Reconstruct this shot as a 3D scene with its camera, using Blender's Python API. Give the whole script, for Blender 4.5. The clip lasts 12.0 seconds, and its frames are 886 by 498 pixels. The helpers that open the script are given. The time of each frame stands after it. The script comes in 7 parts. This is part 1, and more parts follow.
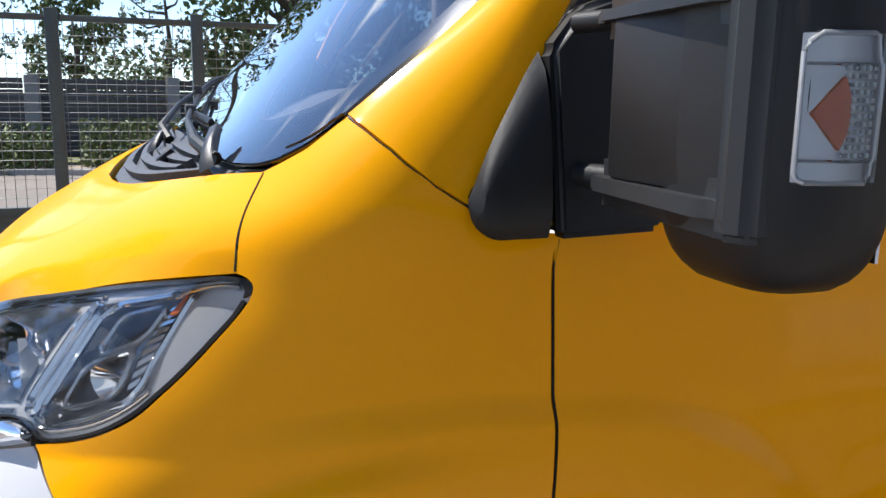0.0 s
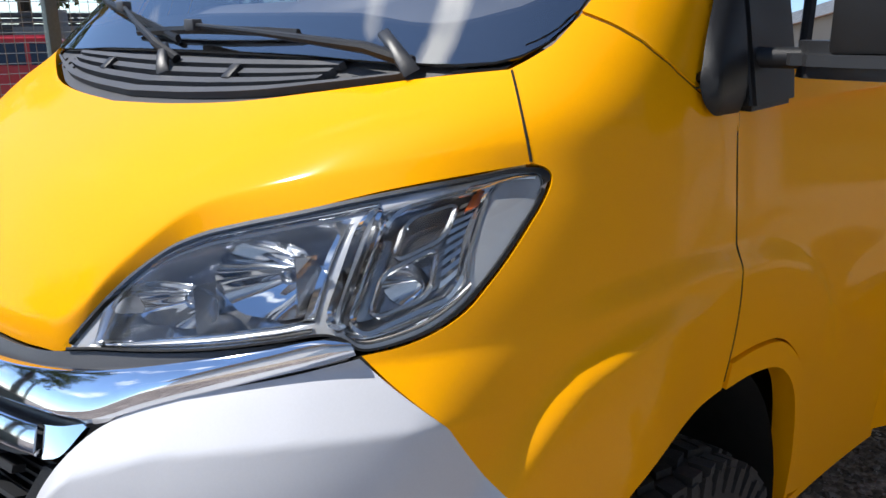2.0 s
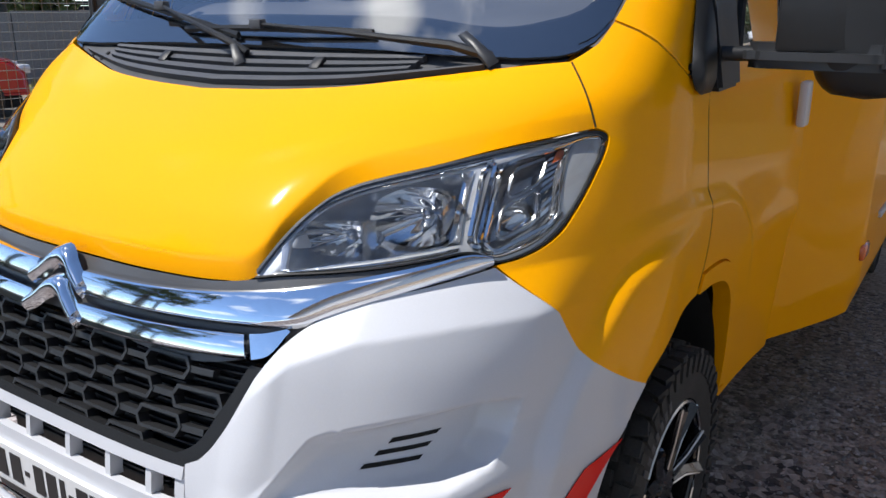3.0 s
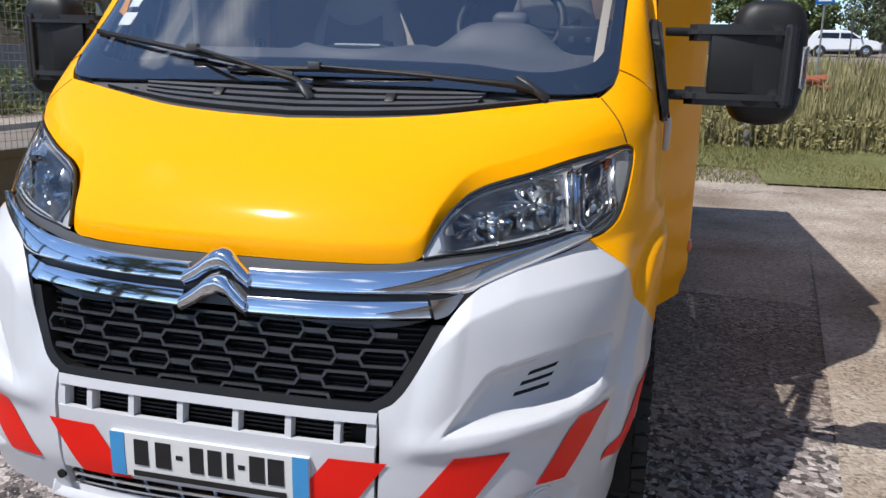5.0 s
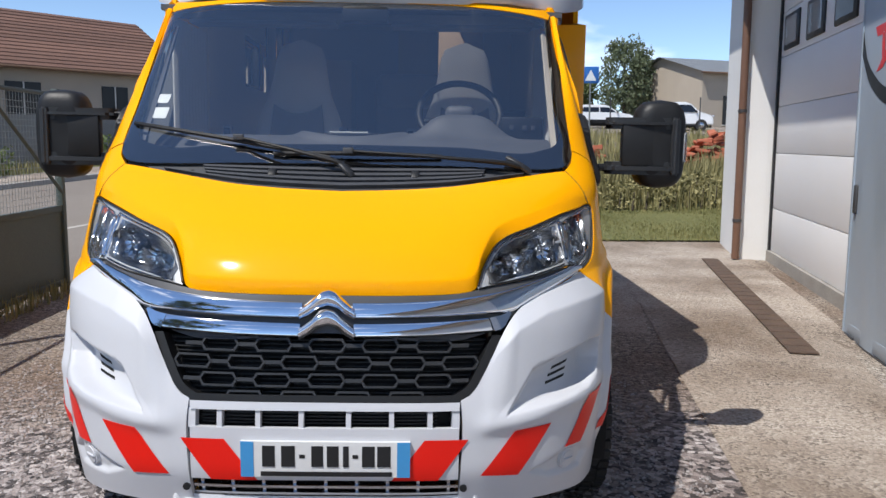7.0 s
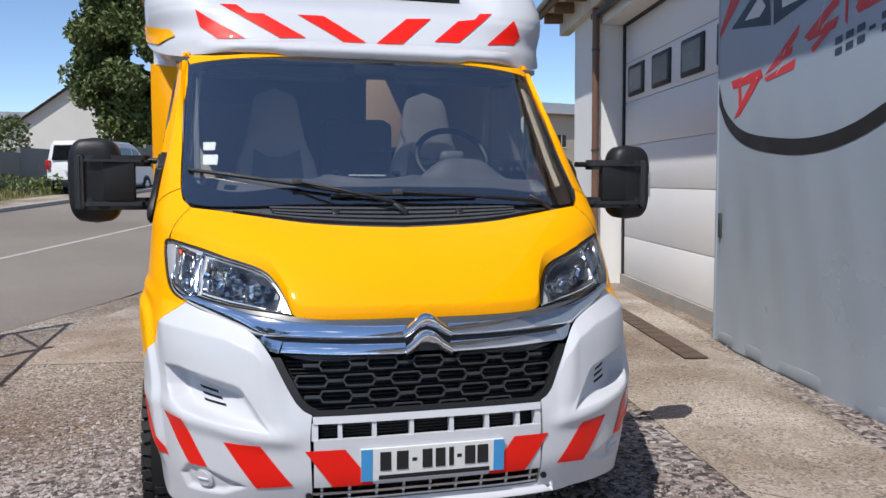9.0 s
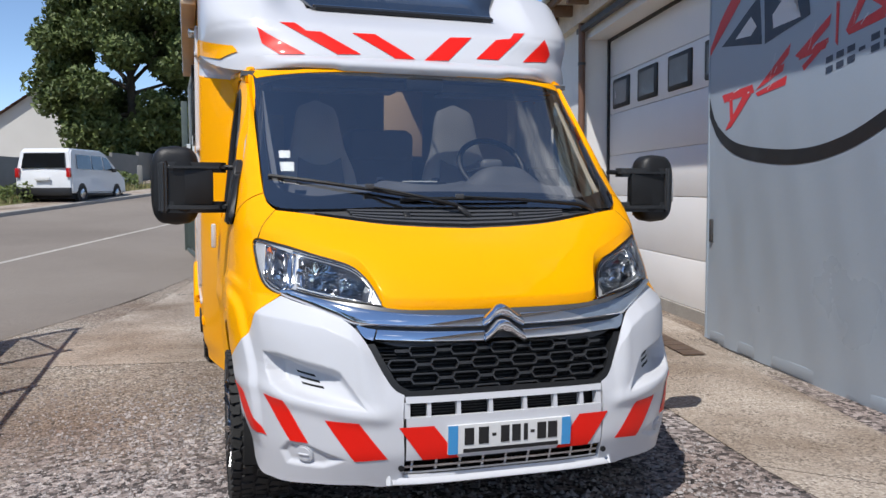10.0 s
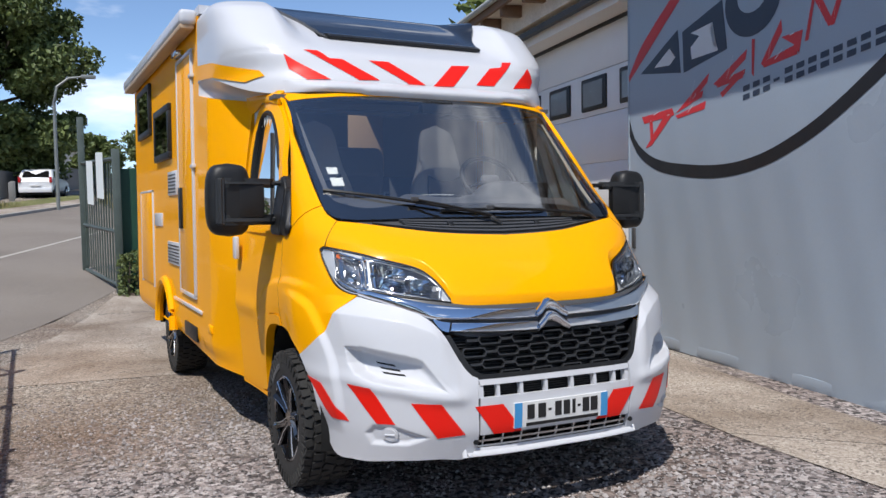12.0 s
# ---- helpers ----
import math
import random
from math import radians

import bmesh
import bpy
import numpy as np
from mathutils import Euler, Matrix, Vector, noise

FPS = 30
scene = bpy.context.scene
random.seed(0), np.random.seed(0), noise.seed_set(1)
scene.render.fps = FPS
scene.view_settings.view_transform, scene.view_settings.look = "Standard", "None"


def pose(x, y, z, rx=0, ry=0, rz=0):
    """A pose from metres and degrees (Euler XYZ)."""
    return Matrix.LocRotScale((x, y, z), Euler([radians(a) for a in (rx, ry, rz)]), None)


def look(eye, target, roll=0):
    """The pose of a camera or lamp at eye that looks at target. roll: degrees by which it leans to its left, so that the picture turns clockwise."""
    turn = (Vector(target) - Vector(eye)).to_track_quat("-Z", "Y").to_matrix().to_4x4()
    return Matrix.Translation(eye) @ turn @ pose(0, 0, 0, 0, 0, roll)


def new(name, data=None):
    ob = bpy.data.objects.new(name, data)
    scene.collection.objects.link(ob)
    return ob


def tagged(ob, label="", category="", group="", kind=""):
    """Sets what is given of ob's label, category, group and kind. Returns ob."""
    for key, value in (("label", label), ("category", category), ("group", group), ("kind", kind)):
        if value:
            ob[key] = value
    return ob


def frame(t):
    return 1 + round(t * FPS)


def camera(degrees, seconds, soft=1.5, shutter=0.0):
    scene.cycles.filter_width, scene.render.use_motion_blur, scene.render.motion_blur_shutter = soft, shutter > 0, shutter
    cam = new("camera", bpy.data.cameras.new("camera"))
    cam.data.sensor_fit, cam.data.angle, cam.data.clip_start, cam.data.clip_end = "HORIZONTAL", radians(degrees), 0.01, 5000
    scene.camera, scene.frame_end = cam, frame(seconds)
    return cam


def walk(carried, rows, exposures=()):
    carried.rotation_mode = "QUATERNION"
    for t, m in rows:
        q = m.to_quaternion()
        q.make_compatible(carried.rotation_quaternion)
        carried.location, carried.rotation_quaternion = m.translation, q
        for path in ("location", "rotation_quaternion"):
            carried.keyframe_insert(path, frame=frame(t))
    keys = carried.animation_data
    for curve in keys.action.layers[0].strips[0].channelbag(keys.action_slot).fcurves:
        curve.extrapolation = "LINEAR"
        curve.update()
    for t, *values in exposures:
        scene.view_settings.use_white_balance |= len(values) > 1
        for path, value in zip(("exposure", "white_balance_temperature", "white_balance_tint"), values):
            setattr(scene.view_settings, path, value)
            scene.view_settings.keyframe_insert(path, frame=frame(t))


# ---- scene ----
cam = camera(56.9, 12.0)
PATH = [
    (0, (2.004, 0.551, 1.482), (0.162, 1.248, 1.133), 0.6),
    (0.5, (1.894, 0.451, 1.442), (0.083, 1.177, 1.003), 0.9),
    (1, (1.824, 0.223, 1.454), (0.103, 1.101, 0.938), 0.5),
    (1.5, (1.778, 0.006, 1.467), (0.191, 1.106, 0.946), -1.0),
    (2, (1.656, -0.2, 1.447), (0.276, 1.15, 0.925), -1.1),
    (2.5, (1.609, -0.467, 1.459), (0.419, 1.047, 0.917), -0.4),
    (3, (1.599, -0.82, 1.477), (0.515, 0.769, 0.93), -0.5),
    (3.5, (1.466, -1.044, 1.452), (0.513, 0.63, 0.915), -0.3),
    (5.5, (0.827, -1.953, 1.469), (0.514, -0.019, 1.065), 0.7),
    (6, (0.66, -2.243, 1.481), (0.46, -0.288, 1.107), 0.2),
    (6.5, (0.505, -2.391, 1.492), (0.429, -0.415, 1.192), 0.4),
    (8.5, (-0.423, -2.76, 1.497), (-0.03, -0.81, 1.29), -0.6),
    (9, (-0.69, -2.831, 1.513), (-0.19, -0.902, 1.345), -0.5),
    (9.5, (-0.996, -3.0, 1.518), (-0.455, -1.081, 1.365), -0.5),
    (10, (-1.23, -3.048, 1.498), (-0.636, -1.143, 1.352), -0.4),
    (10.5, (-1.484, -3.059, 1.503), (-0.763, -1.199, 1.363), -0.3),
    (11, (-1.762, -3.151, 1.494), (-0.957, -1.325, 1.364), -0.5),
    (11.5, (-2.005, -3.222, 1.499), (-1.162, -1.413, 1.371), -0.7),
    (12, (-2.239, -3.193, 1.487), (-1.335, -1.412, 1.376), -1.0),
]
walk(cam, [(t, look(eye, target, roll)) for t, eye, target, roll in PATH], [(0, 0.66), (1.5, 0.45), (2.5, 0.34), (3.5, 0.24), (5.5, 0.10), (9, 0.0), (12, 0.0)])
# ---- body ----
# sun from the front left of the vehicle, clear summer sky
SUN_EL, SUN_AZ = radians(57.0), math.atan2(-0.70, -0.71)
world = bpy.data.worlds.new("sky")
scene.world = world
world.use_nodes = True
wn = world.node_tree.nodes
sky = wn.new("ShaderNodeTexSky")
sky.sky_type, sky.sun_disc = "NISHITA", False
sky.sun_elevation, sky.sun_rotation = SUN_EL, math.pi / 2 - SUN_AZ
sky.altitude = 3000
sky.air_density, sky.dust_density, sky.ozone_density = 1.0, 0.0, 3.0
wt = world.node_tree
# thin fair-weather clouds in the sky
tc, mp, cn, cr, mx = (wn.new("ShaderNode" + k) for k in ("TexCoord", "Mapping", "TexNoise", "ValToRGB", "MixRGB"))
mp.inputs["Scale"].default_value, mp.inputs["Location"].default_value = (1.6, 1.6, 5.0), (7.9, 5.5, 3.3)
cn.inputs["Scale"].default_value, cn.inputs["Detail"].default_value = 1.7, 7.0
cr.color_ramp.elements[0].position, cr.color_ramp.elements[1].position = 0.58, 0.74
mx.inputs[2].default_value = (9.0, 9.2, 9.6, 1)
wt.links.new(tc.outputs["Generated"], mp.inputs[0])
wt.links.new(mp.outputs[0], cn.inputs["Vector"])
wt.links.new(cn.outputs["Fac"], cr.inputs[0])
wt.links.new(cr.outputs[0], mx.inputs[0])
wt.links.new(sky.outputs[0], mx.inputs[1])
wt.links.new(mx.outputs[0], wn["Background"].inputs[0])
wn["Background"].inputs[1].default_value = 0.165
sun = new("sun", bpy.data.lights.new("sun", "SUN"))
sun.data.energy, sun.data.angle, sun.data.color = 4.6, radians(0.53), (1.0, 0.965, 0.92)
sun_dir = Vector((math.cos(SUN_EL) * math.cos(SUN_AZ), math.cos(SUN_EL) * math.sin(SUN_AZ), math.sin(SUN_EL)))
sun.rotation_euler = sun_dir.to_track_quat("Z", "Y").to_euler()

# ---------------------------------------------------------------- materials


def material(name, color, rough=0.5, metal=0.0, vary=0.12, scale=6.0, fine=60.0, bump=0.0, coat=0.0, second=None, mix=0.5, rough_vary=0.1, island=False, detail=5.0, objvar=0.0, **more):
    """Principled surface with variation at two scales and fine relief."""
    m = bpy.data.materials.new(name)
    m.use_nodes = True
    nt, n = m.node_tree, m.node_tree.nodes
    p = n["Principled BSDF"]
    pos = n.new("ShaderNodeTexCoord").outputs["Object"]
    big, small = n.new("ShaderNodeTexNoise"), n.new("ShaderNodeTexNoise")
    big.inputs["Scale"].default_value, small.inputs["Scale"].default_value = scale, fine
    big.inputs["Detail"].default_value = small.inputs["Detail"].default_value = detail
    nt.links.new(pos, big.inputs["Vector"])
    nt.links.new(pos, small.inputs["Vector"])
    add = n.new("ShaderNodeMath")
    add.operation = "ADD"
    nt.links.new(big.outputs["Fac"], add.inputs[0])
    nt.links.new(small.outputs["Fac"], add.inputs[1])
    val = add.outputs[0]
    if island or objvar:
        rnd = n.new("ShaderNodeNewGeometry").outputs["Random Per Island"] if island else n.new("ShaderNodeObjectInfo").outputs["Random"]
        k = n.new("ShaderNodeMath")
        k.operation = "MULTIPLY_ADD"
        k.inputs[1].default_value = objvar or 0.8
        nt.links.new(rnd, k.inputs[0])
        nt.links.new(val, k.inputs[2])
        val = k.outputs[0]
    ramp = n.new("ShaderNodeMapRange")
    ramp.inputs["From Min"].default_value, ramp.inputs["From Max"].default_value = 0.6, 1.4 + (objvar or 0.8 if island or objvar else 0)
    nt.links.new(val, ramp.inputs["Value"])
    c = n.new("ShaderNodeMixRGB")
    lo = [v * (1 - vary) for v in color]
    hi = second if second else [min(1, v * (1 + vary)) for v in color]
    c.inputs[1].default_value, c.inputs[2].default_value = (*lo, 1), (*hi, 1)
    nt.links.new(ramp.outputs[0], c.inputs[0])
    nt.links.new(c.outputs[0], p.inputs["Base Color"])
    r = n.new("ShaderNodeMapRange")
    r.inputs["From Min"].default_value, r.inputs["From Max"].default_value = 0.3, 0.7
    r.inputs["To Min"].default_value, r.inputs["To Max"].default_value = max(0.01, rough * (1 - rough_vary)), min(1, rough * (1 + rough_vary))
    nt.links.new(big.outputs["Fac"], r.inputs["Value"])
    nt.links.new(r.outputs[0], p.inputs["Roughness"])
    p.inputs["Metallic"].default_value = metal
    p.inputs["Coat Weight"].default_value = coat
    p.inputs["Coat Roughness"].default_value = 0.03
    if bump:
        b = n.new("ShaderNodeBump")
        b.inputs["Strength"].default_value, b.inputs["Distance"].default_value = 0.6, bump
        nt.links.new(small.outputs["Fac"], b.inputs["Height"])
        nt.links.new(b.outputs[0], p.inputs["Normal"])
    for key, v in more.items():
        p.inputs[key.replace("_", " ").title().replace("Ior", "IOR")].default_value = v
    return m


def glass_material(name, tint, rough=0.0, alpha=0.25, spec=0.5):
    """Thin clear pane: mostly see-through, with a mirror-like gloss."""
    m = bpy.data.materials.new(name)
    m.use_nodes = True
    nt, n = m.node_tree, m.node_tree.nodes
    p = n["Principled BSDF"]
    out = n["Material Output"]
    tr, mix, fr = n.new("ShaderNodeBsdfTransparent"), n.new("ShaderNodeMixShader"), n.new("ShaderNodeFresnel")
    tr.inputs[0].default_value = (*tint, 1)
    gl = n.new("ShaderNodeBsdfGlossy")
    gl.inputs["Roughness"].default_value = rough
    fr.inputs[0].default_value = 1.5
    amp = n.new("ShaderNodeMath")
    amp.operation, amp.use_clamp = "MULTIPLY_ADD", True
    amp.inputs[1].default_value, amp.inputs[2].default_value = 1.3, alpha
    nt.links.new(fr.outputs[0], amp.inputs[0])
    nt.links.new(amp.outputs[0], mix.inputs[0])
    nt.links.new(tr.outputs[0], mix.inputs[1])
    nt.links.new(gl.outputs[0], mix.inputs[2])
    nt.links.new(mix.outputs[0], out.inputs[0])
    n.remove(p)
    return m


YELLOW = material("yellow_wrap", (0.96, 0.402, 0.0002), 0.5, vary=0.02, scale=1.5, fine=400, coat=0.32, rough_vary=0.15, specular_ior_level=0.03, coat_roughness=0.07)
WHITE = material("white_wrap", (0.57, 0.58, 0.61), 0.45, vary=0.03, scale=1.5, fine=300, coat=0.5, specular_ior_level=0.2)
RED = material("red_reflective_film", (0.76, 0.012, 0.005), 0.42, vary=0.05, scale=8, fine=300, coat=0.22, specular_ior_level=0.2)
BLACK = material("black_plastic", (0.0125, 0.013, 0.014), 0.46, vary=0.25, scale=12, fine=900, bump=0.0006, specular_ior_level=0.36)
GREY_PL = material("grey_plastic", (0.055, 0.057, 0.062), 0.5, vary=0.2, scale=10, fine=900, bump=0.0006)
GLOSSBLACK = material("gloss_black", (0.008, 0.008, 0.009), 0.12, vary=0.2, coat=0.6)
TRIM = material("smooth_grey_trim", (0.075, 0.076, 0.080), 0.34, vary=0.15, scale=6, fine=500)
MIRRORPL = material("satin_black_mirror_plastic", (0.024, 0.025, 0.027), 0.40, vary=0.15, scale=14, fine=900, bump=0.0004)
# near-black that puts deep shade into gaps, slots, hollows and undersides
VOID = material("hollow_shade_black", (0.006, 0.006, 0.006), 0.9)
CHROME = material("chrome", (0.82, 0.84, 0.87), 0.06, 1.0, vary=0.04, rough_vary=0.3)
SATIN = material("satin_silver", (0.55, 0.56, 0.58), 0.22, 1.0, vary=0.06)
LAMPGREY = material("lamp_bezel_grey", (0.62, 0.63, 0.65), 0.24, 0.45, vary=0.06)
LAMPDARK = material("lamp_well", (0.46, 0.48, 0.52), 0.17, 0.85, vary=0.2)
AMBER = material("amber_plastic", (0.65, 0.13, 0.02), 0.2, vary=0.15, fine=200, coat=0.5)
RUBBER = material("tyre_rubber", (0.018, 0.018, 0.0185), 0.78, vary=0.35, scale=9, fine=160, bump=0.001, second=(0.034, 0.033, 0.031))
SEATCLOTH = material("cream_seat_cloth", (0.82, 0.80, 0.74), 0.85, vary=0.1, fine=500, bump=0.0008)
DASH = material("dashboard_grey", (0.085, 0.090, 0.100), 0.55, vary=0.2, fine=700, bump=0.0005)
BENCH = material("grey_bench_cloth", (0.26, 0.255, 0.25), 0.85, vary=0.1, fine=300)
CABWOOD = material("light_oak_veneer", (0.46, 0.33, 0.21), 0.5, vary=0.12, scale=4, fine=40)
CABCREAM = material("cream_laminate", (0.60, 0.55, 0.47), 0.5, vary=0.05)
CURTAIN = material("pleated_blind", (0.62, 0.63, 0.62), 0.8, vary=0.06, scale=20)
PAPER = material("white_paper", (0.72, 0.76, 0.76), 0.6, vary=0.05, fine=80)
PLATEWHITE = material("plate_white", (0.70, 0.70, 0.69), 0.3, vary=0.04, coat=0.3)
PLATEBLUE = material("plate_blue", (0.05, 0.28, 0.58), 0.3, vary=0.05, coat=0.3)
INK = material("black_ink", (0.012, 0.012, 0.013), 0.4)
WINDSCREEN = glass_material("windscreen_glass", (0.97, 0.98, 0.98), alpha=0.27)
TINTED = glass_material("tinted_glass", (0.16, 0.165, 0.175), alpha=0.06)
ACRYLIC = glass_material("grey_acrylic", (0.16, 0.16, 0.17), alpha=0.05)
LENS = glass_material("lamp_lens", (0.93, 0.95, 0.96), alpha=0.015)
CARGLASS = glass_material("car_glass", (0.19, 0.24, 0.25), alpha=0.06)

# ---------------------------------------------------------------- building helpers


def mesh_part(name, verts, faces, mat, parent=None, label="", sharp=38, smooth=True):
    me = bpy.data.meshes.new(name)
    me.from_pydata([tuple(v) for v in verts], [], faces)
    me.validate()
    if smooth:
        me.shade_smooth()
        me.set_sharp_from_angle(angle=radians(sharp))
    me.materials.append(mat)
    ob = new(name, me)
    if parent:
        ob.parent = parent
    if label:
        tagged(ob, label)
    return ob


def part(name, bm, mat, parent=None, label="", sharp=38, smooth=True):
    me = bpy.data.meshes.new(name)
    bmesh.ops.recalc_face_normals(bm, faces=bm.faces)
    bm.to_mesh(me)
    bm.free()
    if smooth:
        me.shade_smooth()
        me.set_sharp_from_angle(angle=radians(sharp))
    me.materials.append(mat)
    ob = new(name, me)
    if parent:
        ob.parent = parent
    if label:
        tagged(ob, label)
    return ob


def thing(name, label, category, group="", m=None):
    ob = tagged(new(name), label, category, group)
    if m is not None:
        ob.matrix_basis = m
    return ob


def box_bm(lo, hi, bevel=0.0, seg=2, bm=None, m=None):
    bm = bm or bmesh.new()
    r = bmesh.ops.create_cube(bm, size=1)
    c = (Vector(lo) + Vector(hi)) / 2
    d = Vector(hi) - Vector(lo)
    for v in r["verts"]:
        v.co = Vector((v.co.x * d.x, v.co.y * d.y, v.co.z * d.z)) + c
    if bevel:
        es = list({e for v in r["verts"] for e in v.link_edges})
        out = bmesh.ops.bevel(bm, geom=es, offset=bevel, segments=seg, profile=0.5, affect="EDGES")
        vs = list({v for f in out["faces"] for v in f.verts} | {v for v in r["verts"] if v.is_valid})
    else:
        vs = r["verts"]
    if m is not None:
        bmesh.ops.transform(bm, matrix=m, verts=vs)
    return bm


def box(name, lo, hi, mat, parent=None, label="", bevel=0.0, seg=2):
    return part(name, box_bm(lo, hi, bevel, seg), mat, parent, label)


def tube_bm(points, radius, sides=10, bm=None, flat=1.0, cap=True):
    """A round (or flattened) rod along points; radius may be a list."""
    bm = bm or bmesh.new()
    pts = [Vector(p) for p in points]
    rad = radius if isinstance(radius, (list, tuple)) else [radius] * len(pts)
    rings = []
    for i, p in enumerate(pts):
        d = (pts[min(i + 1, len(pts) - 1)] - pts[max(i - 1, 0)]).normalized()
        up = Vector((0, 0, 1)) if abs(d.z) < 0.9 else Vector((0, 1, 0))
        a = d.cross(up).normalized()
        b = a.cross(d)
        rings.append([bm.verts.new(p + rad[i] * (math.cos(t) * a + flat * math.sin(t) * b)) for t in np.linspace(0, 2 * math.pi, sides, endpoint=False)])
    for r, s in zip(rings, rings[1:]):
        for k in range(sides):
            bm.faces.new((r[k], r[(k + 1) % sides], s[(k + 1) % sides], s[k]))
    if cap:
        bm.faces.new(rings[0][::-1])
        bm.faces.new(rings[-1])
    return bm


def tube(name, points, radius, mat, parent=None, label="", sides=10, flat=1.0):
    return part(name, tube_bm(points, radius, sides, flat=flat), mat, parent, label)


def prism_bm(outline, depth, place, bm=None):
    """An outline in a plane (2D points) pushed out by depth; place(a, b, d) gives the 3D point."""
    bm = bm or bmesh.new()
    front = [bm.verts.new(place(a, b, depth)) for a, b in outline]
    back = [bm.verts.new(place(a, b, 0.0)) for a, b in outline]
    bm.faces.new(front)
    bm.faces.new(back[::-1])
    n = len(outline)
    for i in range(n):
        bm.faces.new((front[i], back[i], back[(i + 1) % n], front[(i + 1) % n]))
    return bm


def curve(*pts, smooth=True):
    """A curve through a few points, by share of its length."""
    P = np.array(pts, float)
    d = np.r_[0, np.cumsum(np.linalg.norm(np.diff(P, axis=0), axis=1))]
    d /= d[-1]
    T = np.gradient(P, d, axis=0) if len(P) > 2 else np.repeat((P[1:] - P[:1]), 2, axis=0)
    def f(u):
        u = min(max(u, 0.0), 1.0)
        i = min(int(np.searchsorted(d, u, side="right")) - 1, len(P) - 2)
        h = d[i + 1] - d[i]
        s = (u - d[i]) / h
        if not smooth:
            return P[i] * (1 - s) + P[i + 1] * s
        return (2 * s**3 - 3 * s**2 + 1) * P[i] + (s**3 - 2 * s**2 + s) * h * T[i] + (-2 * s**3 + 3 * s**2) * P[i + 1] + (s**3 - s**2) * h * T[i + 1]
    return f


def both(half):
    """A curve given for one half, carried over the middle to the mirrored half."""
    def f(u):
        p = np.array(half(abs(2 * u - 1)), float)
        if u < 0.5:
            p[0] = -p[0]
        return p
    return f


CENTRE = Vector((0, 3.4, 1.2))


def skin(name, fn, nu, nv, mat, parent, lip=0.012, label="", side=1, sharp=38, centre=None, us=None, vs=None, hole=None):
    """A curved panel from fn(u, v), its rim folded inwards by lip; side -1 mirrors it across the vehicle."""
    us = us if us is not None else np.linspace(0, 1, nu + 1)
    vs = vs if vs is not None else np.linspace(0, 1, nv + 1)
    nu, nv = len(us) - 1, len(vs) - 1
    V = np.array([[tuple(fn(float(u), float(v))) for u in us] for v in vs])
    V[..., 0] *= side
    du, dv = np.gradient(V, axis=1), np.gradient(V, axis=0)
    N = np.cross(du, dv)
    N /= np.linalg.norm(N, axis=-1, keepdims=True) + 1e-9
    c = np.array(centre if centre is not None else CENTRE)
    flip = (N * (V - c)).sum() < 0
    if flip:
        N = -N
    w = nu + 1
    faces = []
    for j in range(nv):
        for i in range(nu):
            a, b, cc, d = j * w + i, j * w + i + 1, (j + 1) * w + i + 1, (j + 1) * w + i
            if hole and hole(V[j : j + 2, i : i + 2].reshape(-1, 3).mean(axis=0)):
                continue
            faces.append((a, d, cc, b) if flip else (a, b, cc, d))
    verts = list(V.reshape(-1, 3))
    if lip:
        ring = [(0, i) for i in range(nu)] + [(j, nu) for j in range(nv)] + [(nv, i) for i in range(nu, 0, -1)] + [(j, 0) for j in range(nv, 0, -1)]
        base = len(verts)
        verts += [V[j, i] - lip * N[j, i] for j, i in ring]
        n = len(ring)
        for k in range(n):
            a, b = ring[k][0] * w + ring[k][1], ring[(k + 1) % n][0] * w + ring[(k + 1) % n][1]
            q = (a, base + k, base + (k + 1) % n, b)
            faces.append(q[::-1] if flip else q)
    return mesh_part(name, verts, faces, mat, parent, label, sharp)


# ---------------------------------------------------------------- terrain


def rise(x, y):
    """The ground: level round the vehicle, climbing gently behind it and falling a little to the foot of the sliding door."""
    fall = min(max((0.9806 * (x - 3.5) - 0.1961 * (y - 3.5) + 0.25) / 0.35, 0.0), 1.0)
    return 0.055 * min(max(y - 9.0, 0.0), 55.0) - 0.07 * fall * min(max((4.2 - y) / 0.5, 0.0), 1.0)
# ---------------------------------------------------------------- the motorhome's outer shape
# at each height: how far back the nose is in the middle, half the width, and how square the plan is
NOSE_Z = [0.25, 0.43, 0.60, 0.66, 0.87, 1.00, 1.10, 1.20, 1.30, 1.37, 1.42, 1.80, 2.15]
NOSE_Y = [0.06, 0.0, 0.0, 0.01, 0.07, 0.12, 0.20, 0.31, 0.48, 0.635, 0.70, 1.07, 1.40]
WIDE_Z = [0.25, 0.6, 0.9, 1.06, 1.3, 1.42, 1.8, 2.15]
WIDE_X = [1.0, 1.03, 1.055, 1.055, 1.035, 1.01, 0.97, 0.92]
SQUARE_Z = [0.3, 0.6, 0.9, 1.0, 1.24, 1.31, 1.345, 1.375, 1.45, 1.56, 2.15]
SQUARE_N = [3.5, 3.5, 3.0, 2.7, 2.75, 3.1, 3.8, 4.7, 4.8, 3.9, 3.5]
END_Z = [0.3, 1.3, 1.42, 1.8, 2.15]
END_Y = [1.07, 1.07, 1.15, 1.5, 1.75]
_zz = np.linspace(0.2, 2.3, 211)


def _soft(zs, vs, k=4):
    v = np.interp(_zz, zs, vs)
    for _ in range(k):
        v[1:-1] = (v[:-2] + 2 * v[1:-1] + v[2:]) / 4
    return v


_nose, _wide, _sq, _end = _soft(NOSE_Z, NOSE_Y, 10), _soft(WIDE_Z, WIDE_X, 20), _soft(SQUARE_Z, SQUARE_N, 36), _soft(END_Z, END_Y, 20)


